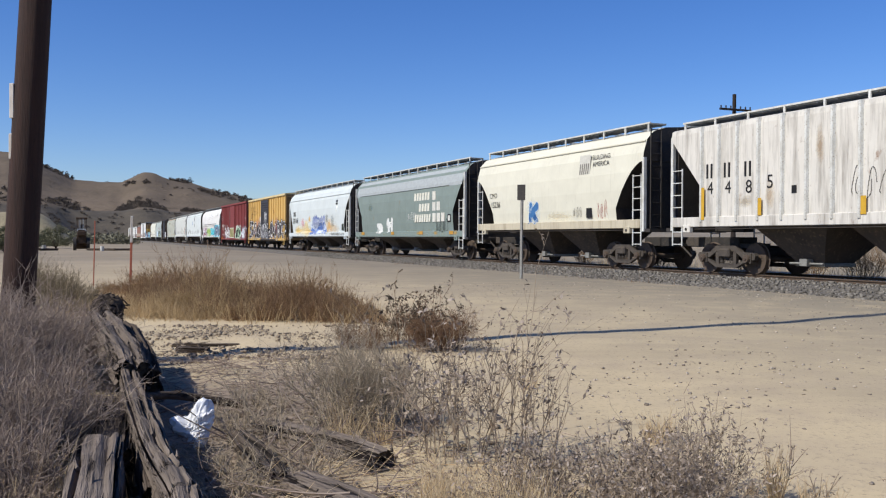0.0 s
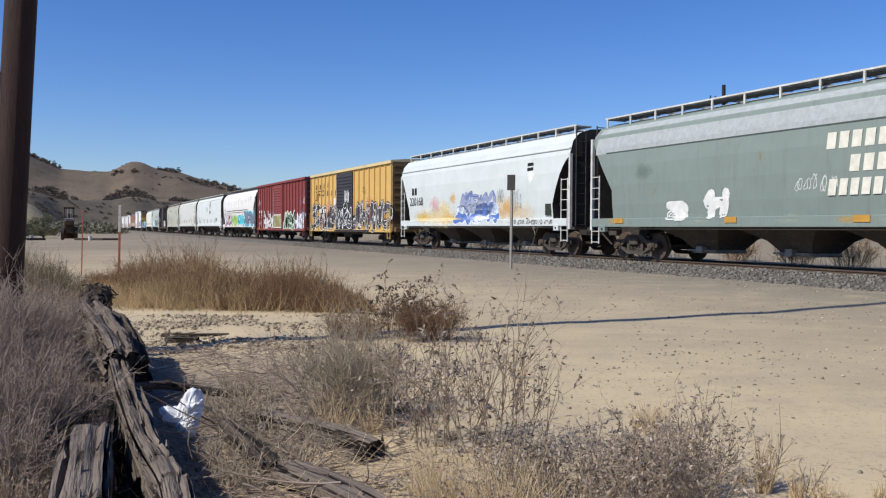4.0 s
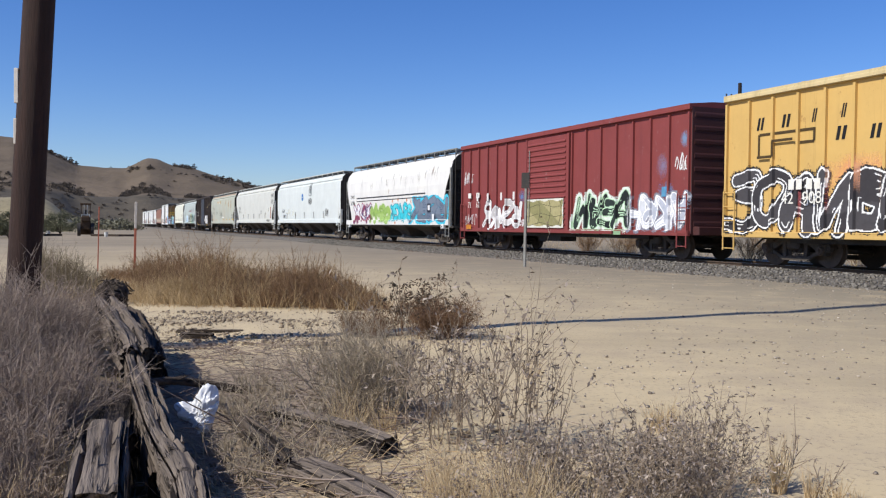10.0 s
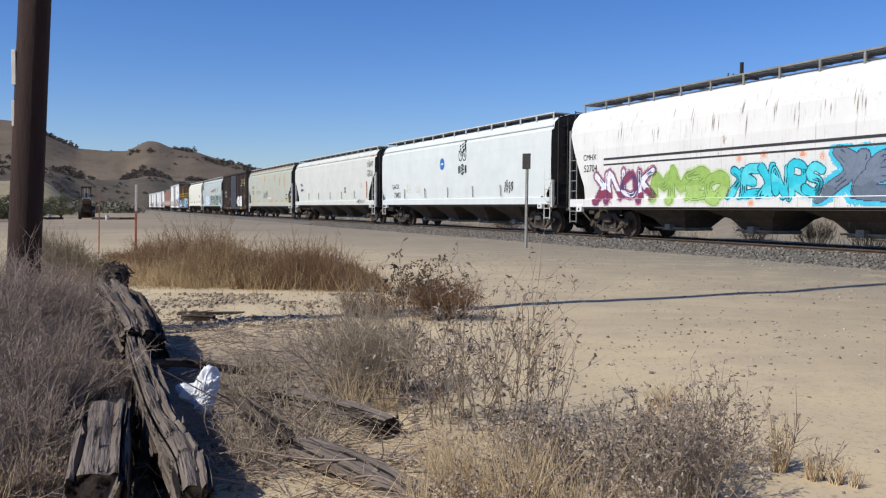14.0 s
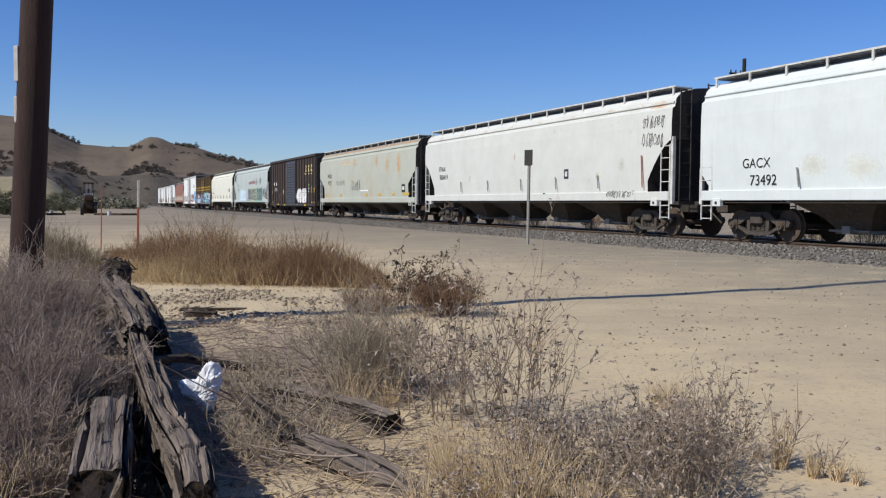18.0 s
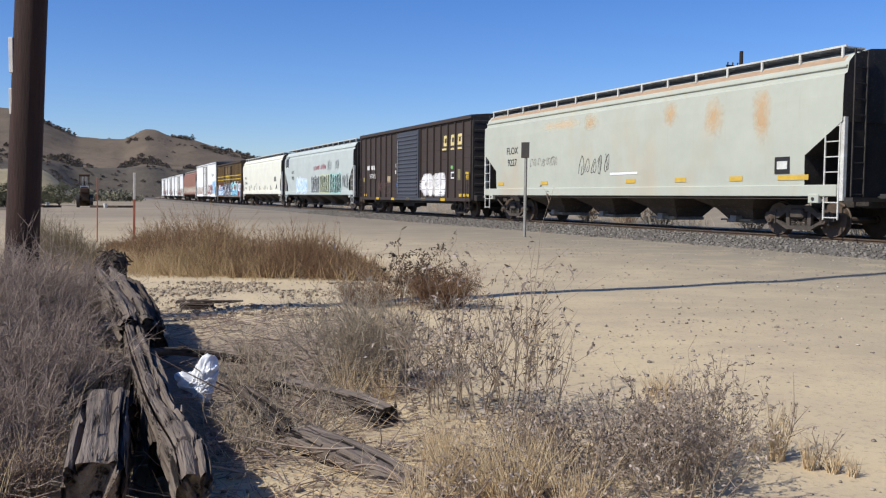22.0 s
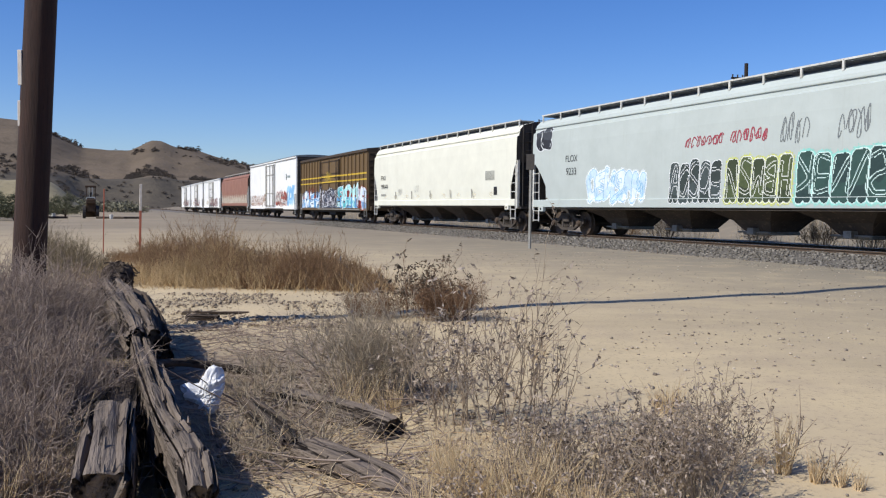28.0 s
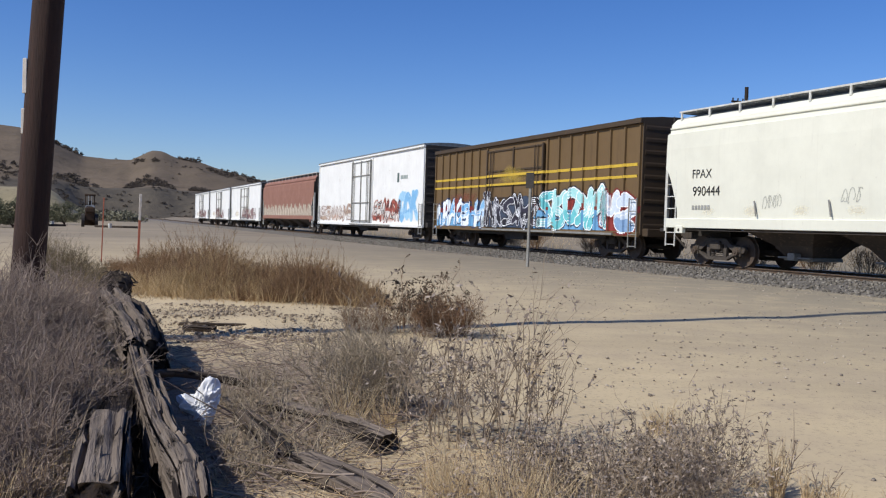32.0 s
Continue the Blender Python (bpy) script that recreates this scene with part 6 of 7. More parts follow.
for x in (-6.2, -1.2, 2.9, 6.6):
    plate("reflector", 3, x, 1.22, 0.45, 0.16, "b98a3c", "dull orange reflective strip", 0, 0.02)
for x0, x1, z, n in ((1.9, 4.0, 3.03, 6), (2.55, 4.0, 2.48, 4), (1.95, 4.1, 1.95, 7)):
    blocks(3, x0, x1, z, 0.38, n, "d9d6c6", 0.12)
for x, z in ((4.47, 3.02), (4.47, 2.5), (5.0, 2.5), (4.47, 1.96), (5.0, 1.96), (5.53, 1.96)):
    plate("square", 3, x, z, 0.4, 0.42, "cfccc0", "pale painted square")
cloud(3, -4.95, 2.7, 0.75, 0.36, "5f6d68", 14)
piece(3, -3.85, -3.1, 1.15, 1.75, ["dcdcd6"], "6d7a73", None, 1, 15, 0.2, 0.02, 0.0, cell=0.022, label="white sprayed figure")
piece(3, -2.2, -1.4, 1.15, 2.1, ["dcdcd6"], "6d7a73", None, 1, 18, 0.16, 0.02, 0.0, cell=0.022, label="white sprayed figure")
for x in (7.0, 2.5, 4.7, -6.5):
    cloud(3, x, 1.2, 0.5, 0.16, "a98745", 17 + int(x))
scrawl(3, 0.9, 2.2, 1.85, 2.3, "d8d8d2", 5, 20)
scrawl(3, 4.6, 6.0, 1.2, 1.9, "3a3f3c", 5, 21, 0.03)
for x in (-2.5, 0.8, 3.6, 5.6):
    cloud(3, x, 1.25, 0.9, 0.2, "8f978b", 300 + int(x * 10))
plate("marking", 3, 6.25, 1.9, 0.36, 0.36, K)
plate("marking", 3, 6.25, 1.9, 0.24, 0.24, "c9c9c0", "", 0, 0.014)

# 4: pale blue-white hopper
blocks(4, -6.4, -5.7, 2.75, 0.34, 2, K)
words("220168", 4, -5.85, 2.24, 0.4, K)
cloud(4, -5.0, 1.5, 2.2, 0.45, "c0a050", 31, label="ochre sprayed patch")
cloud(4, -1.8, 1.42, 2.4, 0.42, "c0a056", 32, label="ochre sprayed patch")
cloud(4, -3.6, 2.05, 1.05, 0.6, "c08890", 33, label="dull pink sprayed patch", lift=0.006)
cloud(4, -1.6, 2.3, 0.6, 0.42, "b99048", 34, label="ochre sprayed patch")
cloud(4, -3.2, 1.5, 4.2, 0.75, "cdb98c", 131, label="ochre sprayed haze", lift=0.003)
cloud(4, 3.8, 1.6, 3.0, 0.7, "bfa98c", 132, label="tan sprayed haze", lift=0.003)
cloud(4, -2.6, 1.9, 1.1, 0.6, "c9b788", 133, label="ochre sprayed patch", lift=0.005)
cloud(4, 3.3, 1.8, 1.5, 0.8, "bb9258", 35, label="orange-tan sprayed patch")
cloud(4, 5.3, 2.95, 0.35, 0.38, "e6ebeb", 36)
cloud(4, 0.8, 1.35, 2.1, 0.3, "eef2f6", 431, label="white sprayed ground", lift=0.007)
piece(4, -1.2, 2.7, 1.22, 2.0, ["5f7fbe", "dfe8f2"], "33509a", "dfe6ee", 6, 438, 0.16, 0.035, 0.06, cell=0.023, slant=0.4, label="blue and white graffiti base")
piece(4, -0.75, 2.35, 1.5, 2.5, ["98a0bc", "aab2ca"], "3d5590", None, 6, 37, 0.085, 0.03, 0.0, cell=0.021, slant=0.3, label="slate-blue graffiti letters")
scrawl(4, 2.6, 3.2, 1.9, 2.6, "6f7370", 4, 38)
scrawl(4, 4.0, 4.6, 1.6, 2.5, "6f7370", 4, 39)
scrawl(4, 4.0, 7.0, 1.12, 1.3, "55504a", 9, 40, 0.025)
blocks(4, 5.05, 5.65, 3.38, 0.12, 1, K)
blocks(4, 5.05, 5.65, 3.2, 0.12, 1, K)
plate("marking", 4, 6.56, 1.66, 0.4, 0.42, "34392f")

# 5: yellow boxcar
for x, z, w in ((-6.54, 3.68, 0.26), (-5.66, 3.68, 0.3), (-4.77, 3.72, 0.14), (-3.9, 3.74, 0.14), (-3.94, 3.22, 0.34), (-2.99, 3.18, 0.32), (-2.15, 3.18, 0.36)):
    blocks(5, x - w / 2, x + w / 2, z, 0.32, 2, K, 0.2, 0.45)
for x0, x1, z0, z1 in ((-6.65, -6.58, 2.8, 3.4), (-6.6, -4.75, 3.36, 3.43), (-4.82, -4.75, 3.1, 3.4), (-5.4, -4.78, 3.06, 3.13), (-6.6, -6.1, 2.77, 2.84), (-6.12, -6.05, 2.8, 3.2), (-6.1, -5.4, 3.16, 3.23)):
    plate("emblem_line", 5, (x0 + x1) / 2, (z0 + z1) / 2, x1 - x0, z1 - z0, "4a3a20")
cloud(5, -4.9, 1.7, 1.1, 1.0, "9c4a4c", 41, label="dull red sprayed patch")
cloud(5, -2.4, 1.9, 0.9, 0.9, "c08a5e", 42, label="salmon sprayed patch")
cloud(5, -3.6, 2.3, 1.6, 0.7, "c98f70", 242, label="salmon sprayed patch")
piece(5, -7.6, -1.75, 0.8, 2.55, ["4a4749", "3b383a"], "f0efec", "2a2829", 6, 43, 0.088, 0.05, 0.045, cell=0.023, label="bold charcoal graffiti with white outlines")
piece(5, -1.65, 1.3, 0.85, 2.35, ["3a393c", "4a4a4f"], "eeeeec", "2a2a2c", 4, 44, 0.07, 0.045, 0.03, cell=0.023, label="white-outlined graffiti across the door")
scrawl(5, 0.0, 0.9, 2.45, 3.25, "dddddb", 7, 45, 0.03)
cloud(5, 4.3, 1.9, 1.2, 1.2, "b4605c", 46, label="dull pink sprayed patch")
cloud(5, 4.9, 2.0, 1.6, 0.75, "6a6366", 247, label="charcoal sprayed haze")
piece(5, 1.5, 7.6, 0.8, 2.45, ["575355", "464345"], "efeeea", "373436", 5, 47, 0.105, 0.045, 0.06, cell=0.023, label="bold dark graffiti with white outlines")
for x, z, c in ((2.9, 1.25, "a08a3a"), (3.6, 1.3, "b09a44"), (6.2, 1.2, "a09040"), (7.2, 1.9, "7ca05a"), (3.1, 1.8, "a8526a")):
    cloud(5, x, z, 0.22, 0.2, c, int(x * 70), label="small dab of sprayed colour", lift=0.012)
plate("placard", 5, -2.15, 2.62, 0.42, 0.42, "e0ddd2", "white paper placard")
words("next", 5, 3.45, 3.28, 0.16, "5a3a1e")
words("load", 5, 3.45, 3.06, 0.16, "5a3a1e")
blocks(5, -5.5, -4.5, 2.06, 0.26, 4, "e6e2d6")
words("42", 5, -5.6, 1.71, 0.3, "e6e2d6")
words("908", 5, -4.75, 1.71, 0.3, "e6e2d6")

# 6: red boxcar
for x, w in ((-6.95, 0.3), (-6.12, 0.32)):
    blocks(6, x - w / 2, x + w / 2, 2.3, 0.22, 1, "e4e0d8", 0, 0)
words("71", 6, -6.94, 1.88, 0.26, "e4e0d8")
words("62", 6, -6.12, 1.88, 0.26, "e4e0d8")
scrawl(6, -7.7, -6.7, 2.75, 3.4, "d9d5d2", 4, 51, 0.03)
piece(6, -5.6, -2.35, 0.82, 2.05, ["d6d3d0", "bdb9b6"], "f1efec", "5a3a3c", 5, 52, 0.062, 0.035, 0.03, cell=0.021, label="loose white graffiti")
film("door_panel_paint", 6, -1.65, 1.1, 0.92, 2.0, ["a89f72", "d9d6c8", "5a563c", "8f8a5e"], lambda X, Z: np.where((np.abs(Z - 1.46) > 0.47 + 0.03 * np.sin(X * 7)) | (np.abs(X + 0.27) > 1.31 + 0.03 * np.sin(Z * 11)), 1, np.where((np.abs(np.sin(X * 4.1 + 0.8 * np.sin(Z * 3))) < 0.09) | (np.abs(np.sin(Z * 9 + 0.5 * np.sin(X * 3))) < 0.1), 2, np.where(np.sin(X * 2.3 + Z * 4) > 0.1, 0, 3))), 0.025, "olive graffiti with dark lines on the door")
piece(6, 1.75, 5.0, 0.82, 2.15, ["1f2423", "2a332f"], "b9d8b4", "d9dfd4", 4, 53, 0.085, 0.05, 0.09, cell=0.023, slant=0.25, label="black graffiti with a pale green halo")
film("sill_paint", 6, 1.9, 4.7, 0.72, 0.9, ["8fae86"], lambda X, Z: np.where(np.sin(X * 5) + 1.2 > 0.3, 0, -1), 0.05, "pale green sprayed sill")
piece(6, 4.9, 7.75, 0.8, 1.95, ["b5b9c4", "d0d2d6"], "f4f3f1", "8c8f9a", 4, 54, 0.075, 0.045, 0.05, cell=0.021, label="loose white and lilac graffiti")
cloud(6, 6.6, 2.85, 0.5, 0.6, "7d7690", 55, label="grey-blue sprayed patch")
cloud(6, 6.75, 2.1, 0.6, 0.4, "4f86b4", 56, label="blue sprayed patch")
cloud(6, -2.25, 2.15, 0.4, 0.35, "4f7aa6", 57, label="blue sprayed patch")
cloud(6, 7.6, 3.6, 0.3, 0.4, "6f8fae", 58, label="blue sprayed patch")
scrawl(6, 7.2, 7.75, 2.6, 3.2, "dddad6", 3, 59, 0.035)
scrawl(6, -2.6, -1.85, 0.95, 1.25, "dddad6", 4, 60, 0.03)
scrawl(6, -7.6, -6.3, 1.0, 1.5, "cfcac6", 4, 48, 0.03)
plate("marking", 6, 6.7, 2.05, 0.26, 0.3, "5a93b5")
plate("marking", 6, -6.93, 0.92, 0.5, 0.2, "c07a2a", "orange painted plate", 0, 0.03)
for x in (-6.5, -5.5, -4.4, -3.3):
    plate("marking", 6, x + 0.35, 2.2, 0.16, 0.32, "ddd8d2")

# 7: white hopper with long lines and coloured graffiti
plate("line", 7, -0.4, 2.585, 11.2, 0.07, "3b3a3c", "thin dark painted line")
plate("line", 7, -0.4, 2.40, 11.2, 0.05, "3b3a3c", "thin dark painted line")
piece(7, -6.5, -3.35, 1.12, 2.2, ["e9e6ea", "8a3f55"], "39406e", "a86a78", 4, 61, 0.085, 0.04, 0.05, cell=0.023, label="plum, navy and white graffiti")
piece(7, -3.3, -0.1, 1.12, 2.15, ["a7c472", "98b860"], "6d8a4a", "c0d49a", 4, 62, 0.13, 0.022, 0.05, cell=0.021, label="lime green bubble graffiti")
for x, z in ((0.4, 2.3), (1.3, 2.35), (2.6, 2.3), (0.9, 1.1), (3.1, 1.6), (3.2, 2.2)):
    cloud(7, x, z, 0.22, 0.2, "d07a48", int(x * 90), label="orange sprayed flare")
piece(7, 0.05, 3.2, 1.15, 2.2, ["35c3d4", "57d0da"], "15505f", "c7dfe0", 6, 63, 0.085, 0.035, 0.03, cell=0.021, label="turquoise graffiti with red specks")
cloud(7, 5.4, 1.95, 2.6, 0.75, "49bfd8", 264, label="cyan sprayed haze")
piece(7, 3.3, 7.75, 1.12, 2.35, ["74808f", "65717f"], "3a4a66", "49bfd8", 4, 64, 0.13, 0.03, 0.12, slant=0.35, label="slate-blue graffiti with a cyan halo")
plate("marking", 7, 5.65, 1.85, 0.42, 0.42, "20283a")
plate("marking", 7, 5.65, 1.85, 0.28, 0.24, "d8d8d8", "", 0, 0.014)
plate("marking", 7, 6.27, 1.36, 0.26, 0.34, "e2e2e2")
rr = random.Random(65)
for i in range(13):
    sx0, top0 = -5.2 + i * 0.95 + rr.uniform(-0.25, 0.25), rr.uniform(3.5, 4.05)
    for k in range(rr.randrange(1, 5)):
        run_len = rr.uniform(0.2, 0.6)
        cloud(7, sx0 + rr.uniform(-0.22, 0.22), top0 - run_len * rr.uniform(0.4, 1.2), rr.uniform(0.025, 0.055), run_len, "4c4037", 70 + i, 0.7, 0.12, "stain", "dark stain running down the side")
cloud(7, 6.0, 3.7, 0.25, 0.5, "6a564a", 90, 0.8, 0.12, "stain", "dark stain running down the side")
words("CMHX", 7, -6.85, 2.68, 0.2, K)
words("52704", 7, -6.8, 2.3, 0.24, K)

# 8: pale ice-blue hopper
words("GACX", 8, -7.2, 2.05, 0.26, K)
words("73492", 8, -6.95, 1.6, 0.28, K)


def disc_pick(x, z, r0, r1):
    return lambda X, Z: np.where(np.hypot(X - x, Z - z) < r0, 0, np.where(np.hypot(X - x, Z - z) < r1, 1, -1))


film("round_emblem", 8, -1.3, -0.3, 2.5, 3.5, ["2f6fb0", "2f6fb0"], disc_pick(-0.8, 3.02, 0.28, 0.28), 0.016, "round blue emblem")
blocks(8, -0.97, -0.63, 3.02, 0.1, 3, "dfe6ea")


def mask_pick(X, Z):
    """A stencilled breathing mask: a speckled hood, two round goggles and three filter discs."""
    u = np.abs(X - 1.52)
    ids = np.full(X.shape, -1)
    hood = (np.hypot(u / 0.42, (Z - 3.5) / 0.58) < 1) & (Z > 3.3)
    ids[hood & (np.sin(X * 19 + 2 * np.sin(Z * 11)) * np.sin(Z * 23 + X * 5) + 0.9 * (X - 1.5) > 0.05)] = 0
    eye = np.hypot((u - 0.21) / 0.2, (Z - 3.3) / 0.25)
    ids[eye < 1] = 0
    ids[eye < 0.76] = 1
    ids[(eye < 0.62) & (np.abs(np.sin((X + Z) * 9)) > 0.5)] = 2
    disc0 = np.hypot(u / 0.22, (Z - 2.68) / 0.25)
    ids[disc0 < 1] = 0
    ids[(disc0 < 0.72) & (np.abs(np.sin(np.arctan2(Z - 2.68, X - 1.52) * 2.5)) > 0.75) & (disc0 > 0.3)] = 1
    ids[(u > 0.27) & (u < 0.44) & (np.abs(Z - 2.68) < 0.17)] = 0
    ids[(np.abs(u - 0.25) < 0.02) & (np.abs(Z - 2.68) < 0.2)] = 1
    return ids


film("mask_emblem", 8, 1.0, 2.04, 2.35, 4.02, ["2b302f", "e2e6e4", "8d9694"], mask_pick, 0.018, "dark stencilled mask-shaped emblem")
cloud(8, -5.3, 1.95, 0.6, 0.45, "b9bab0", 91)
cloud(8, -3.9, 1.85, 0.75, 0.5, "bcbcb2", 92)
for x in (-5.72, -2.85, -0.05, 2.7, 5.4):
    part("side_brace", Build().tube((x + 0.05, -1.64, 1.42), (x - 0.05, -1.62, 1.9), 0.022, n=6), GREYMETAL if x != -2.85 else STEEL, CARN[8])
scrawl(8, 5.6, 6.4, 1.55, 2.1, "4a4844", 4, 93, 0.035)

# 9: dusty white hopper
words("FPAX", 9, -7.55, 2.58, 0.24, K)
words("980419", 9, -7.4, 2.2, 0.24, K)
scrawl(9, 8.3, 9.4, 3.3, 3.75, "4a4441", 6, 95, 0.02)
scrawl(9, 8.3, 9.4, 2.7, 3.2, "4a4441", 6, 96, 0.02)
scrawl(9, 6.4, 7.9, 1.18, 1.42, "55514c", 8, 97, 0.018)
cloud(9, 9.0, 4.0, 0.8, 0.18, "b0784e", 98, 0.7, name="stain", label="orange rust stain under the roof")
for i in range(7):
    cloud(9, -8 + i * 2.4, 4.05, 0.5, 0.08, "b89a78", 99 + i, 0.7, name="stain", label="rust streak under the roof")
plate("marking", 9, 3.78, 2.05, 0.3, 0.34, "3a3a3a")
plate("marking", 9, 3.78, 2.05, 0.16, 0.18, "cccccc", "", 0, 0.014)
cloud(9, 5.8, 1.95, 0.3, 0.3, "b3b3a8", 107)
cloud(9, 7.2, 2.25, 0.3, 0.36, "a9aaa2", 108)
for x in (-5.3, -2.55, 0.43, 3.12, 5.9):
    part("side_brace", Build().tube((x + 0.05, -1.64, 1.5), (x - 0.05, -1.62, 1.95), 0.022, n=6), GREYMETAL, CARN[9])
part("side_brace", Build().tube((8.42, -1.64, 1.5), (8.32, -1.62, 2.5), 0.024, n=6), ORANGE, CARN[9], "rust-red brace")

# 10: pale grey hopper with rust blooms
words("FLOX", 10, -6.84, 2.77, 0.28, K)
words("9227", 10, -6.84, 2.3, 0.28, K)
for k, (x, z, a, b) in enumerate(((-1.15, 3.5, 0.75, 0.45), (3.1, 3.4, 0.55, 0.6), (5.0, 3.2, 0.6, 0.95), (6.8, 3.1, 0.55, 1.0), (6.8, 2.85, 0.45, 0.5), (-3.2, 3.55, 2.2, 0.3))):
    cloud(10, x, z, a, b, "b58f66" if k != 5 else "c0a78a", 110 + k, 1.1, 0.12, "stain", "soft orange rust bloom")
film("roof_band", 10, -9.2, 9.2, 4.03, 4.3, ["a68c72"], lambda X, Z: np.zeros(X.shape, int), 0.2, "dusty brown band under the roof", 0.004)
for x in (-7.84, -4.3, 1.15, 3.6, 5.9, 7.9):
    plate("reflector", 10, x, 1.47, 0.5 if x < 7 else 1.0, 0.13, "c9a648", "yellow reflective strip")
plate("marking", 10, 7.55, 1.78, 0.5, 0.42, "2d2d2d")
plate("marking", 10, 7.55, 1.78, 0.34, 0.2, "d0d0c8", "", 0, 0.014)
scrawl(10, -5.4, -3.3, 2.1, 2.45, "6a675c", 7, 117)
scrawl(10, -1.9, 0.0, 1.7, 2.4, "55534c", 5, 118, 0.025)
blocks(10, 0.0, 2.1, 1.72, 0.07, 1, "f0f0ee")

# 11: brown-black boxcar, with yellow bars for its name
for x in (4.95, 5.78, 6.56):
    plate("emblem_bar", 11, x, 3.56, 0.46, 0.5, "d8c487", "pale yellow painted block", 0.1)
    plate("emblem_bar", 11, x, 3.56, 0.2, 0.2, "4a4038", "", 0.1, 0.014)
    plate("emblem_bar", 11, x, 3.16, 0.5, 0.09, "d8c487")
for k in range(6):              # shallow creases across the side sheets
    for x0, x1 in ((-7.7, -1.75), (2.0, 7.7)):
        part("side_crease", Build().prism([(-1.502, 1.25 + k * 0.48), (-1.515, 1.27 + k * 0.48), (-1.502, 1.29 + k * 0.48)], "x", x0, x1), P_BROWNBLACK, CARN[11])
cloud(11, 3.4, 1.5, 1.7, 0.65, "c9c7c4", 119, label="white sprayed haze")
piece(11, 2.15, 4.75, 1.05, 1.95, ["f0efec", "dddbd8"], "a5a29f", "cfcdca", 3, 120, 0.17, 0.025, 0.05, cell=0.021, label="white bubble graffiti")
blocks(11, -6.7, -5.2, 2.58, 0.24, 4, "d5d2cb")
words("507892", 11, -5.5, 2.07, 0.26, "d5d2cb")
for x, z, w, h, c in ((5.68, 2.3, 0.24, 0.16, "79b26a"), (5.79, 1.93, 0.42, 0.32, "d8d8d4"), (7.36, 1.88, 0.34, 0.34, "c9a63a"), (-2.92, 1.87, 0.5, 0.34, "a8987a"), (6.5, 1.95, 0.3, 0.5, "7b7556"), (-1.75, 2.6, 0.2, 0.2, "d8d6d0"), (-1.8, 2.25, 0.22, 0.2, "d8d6d0"), (-7.3, 1.9, 0.2, 0.25, "a79a60")):
    plate("placard", 11, x, z, w, h, c)
plate("placard", 11, 5.79, 1.93, 0.28, 0.18, "33302f", "", 0, 0.014)
for x, z, w in ((-6.99, 1.0, 0.5), (-4.49, 0.81, 0.45), (-1.98, 0.79, 0.45), (0.23, 0.79, 0.45), (2.44, 0.79, 0.5), (4.89, 0.79, 0.55), (7.1, 1.0, 1.1)):
    plate("reflector", 11, x, z, w, 0.13, "c9a63a", "yellow reflective strip", 0, 0.03)
scrawl(11, -4.8, -2.6, 1.0, 1.9, "6b5550", 5, 121, 0.03)
cloud(11, -1.3, 1.55, 0.35, 0.25, "3a4a7a", 122, label="blue sprayed patch", lift=0.03)

# 12: pale grey hopper with bubble graffiti
words("FLOX", 12, -6.5, 2.74, 0.24, K)
words("9233", 12, -6.5, 2.28, 0.26, K)
piece(12, -5.4, -2.2, 1.16, 2.3, ["c5dbe8", "dce8ee"], "8fb9d6", "e4ecef", 6, 130, 0.075, 0.035, 0.05, cell=0.021, label="pale blue graffiti")
piece(12, -0.9, 1.35, 1.13, 2.4, ["46504f", "39423f"], "dfe2e0", None, 5, 131, 0.17, 0.028, 0.0, cell=0.023, block=True, label="dark bubble graffiti with white outlines")
piece(12, 1.55, 3.9, 1.13, 2.38, ["4f5a3a", "3d4632"], "dfe2d6", "c9cf6a", 5, 132, 0.17, 0.028, 0.03, cell=0.023, block=True, label="olive bubble graffiti with yellow edges")
piece(12, 4.05, 6.75, 1.13, 2.4, ["36504a", "2f4241"], "cfe6df", "8fd0c4", 5, 133, 0.19, 0.028, 0.04, cell=0.023, block=True, label="dark teal bubble graffiti")
scrawl(12, -0.2, 1.4, 2.75, 3.1, "9c4450", 7, 134, 0.03)
scrawl(12, 1.7, 3.1, 2.75, 3.15, "9c4450", 6, 135, 0.035)
scrawl(12, 3.5, 4.5, 2.6, 3.4, "74797a", 4, 136, 0.025)
scrawl(12, 5.3, 6.3, 2.6, 3.4, "74797a", 4, 137, 0.025)
piece(12, -9.0, -8.05, 3.2, 3.98, ["2f3136", "44474c"], "e4e8e8", None, 2, 138, 0.2, 0.03, 0.0, cell=0.02, label="small black graffiti with white outlines")
scrawl(12, 7.0, 8.3, 1.4, 2.4, "33363a", 5, 139, 0.045)

# 13: clean white hopper
words("FPAX", 13, -7.3, 2.6, 0.26, K)
words("990444", 13, -7.1, 2.1, 0.28, K)
for x in (-5.1, -2.65, -0.1, 2.4, 4.8):
    part("side_brace", Build().tube((x + 0.05, -1.64, 1.4), (x - 0.05, -1.62, 1.8), 0.022, n=6), GREYMETAL, CARN[13])
scrawl(13, -4.9, -4.2, 1.6, 2.0, "a9a99f", 4, 141)
scrawl(13, -2.4, -1.8, 1.7, 2.1, "a9a99f", 3, 142)
blocks(13, 6.1, 7.0, 2.35, 0.4, 9, "8f8f88", 0, 0.5)
plate("marking", 13, 7.05, 1.69, 0.3, 0.34, "2f2f2f")
blocks(13, -7.7, -6.9, 1.65, 0.12, 6, "9a9a94")
for i in range(9):
    cloud(13, -7 + i * 1.7, 1.55, 0.4, 0.22, "bdb9ac", 143 + i, 0.9)

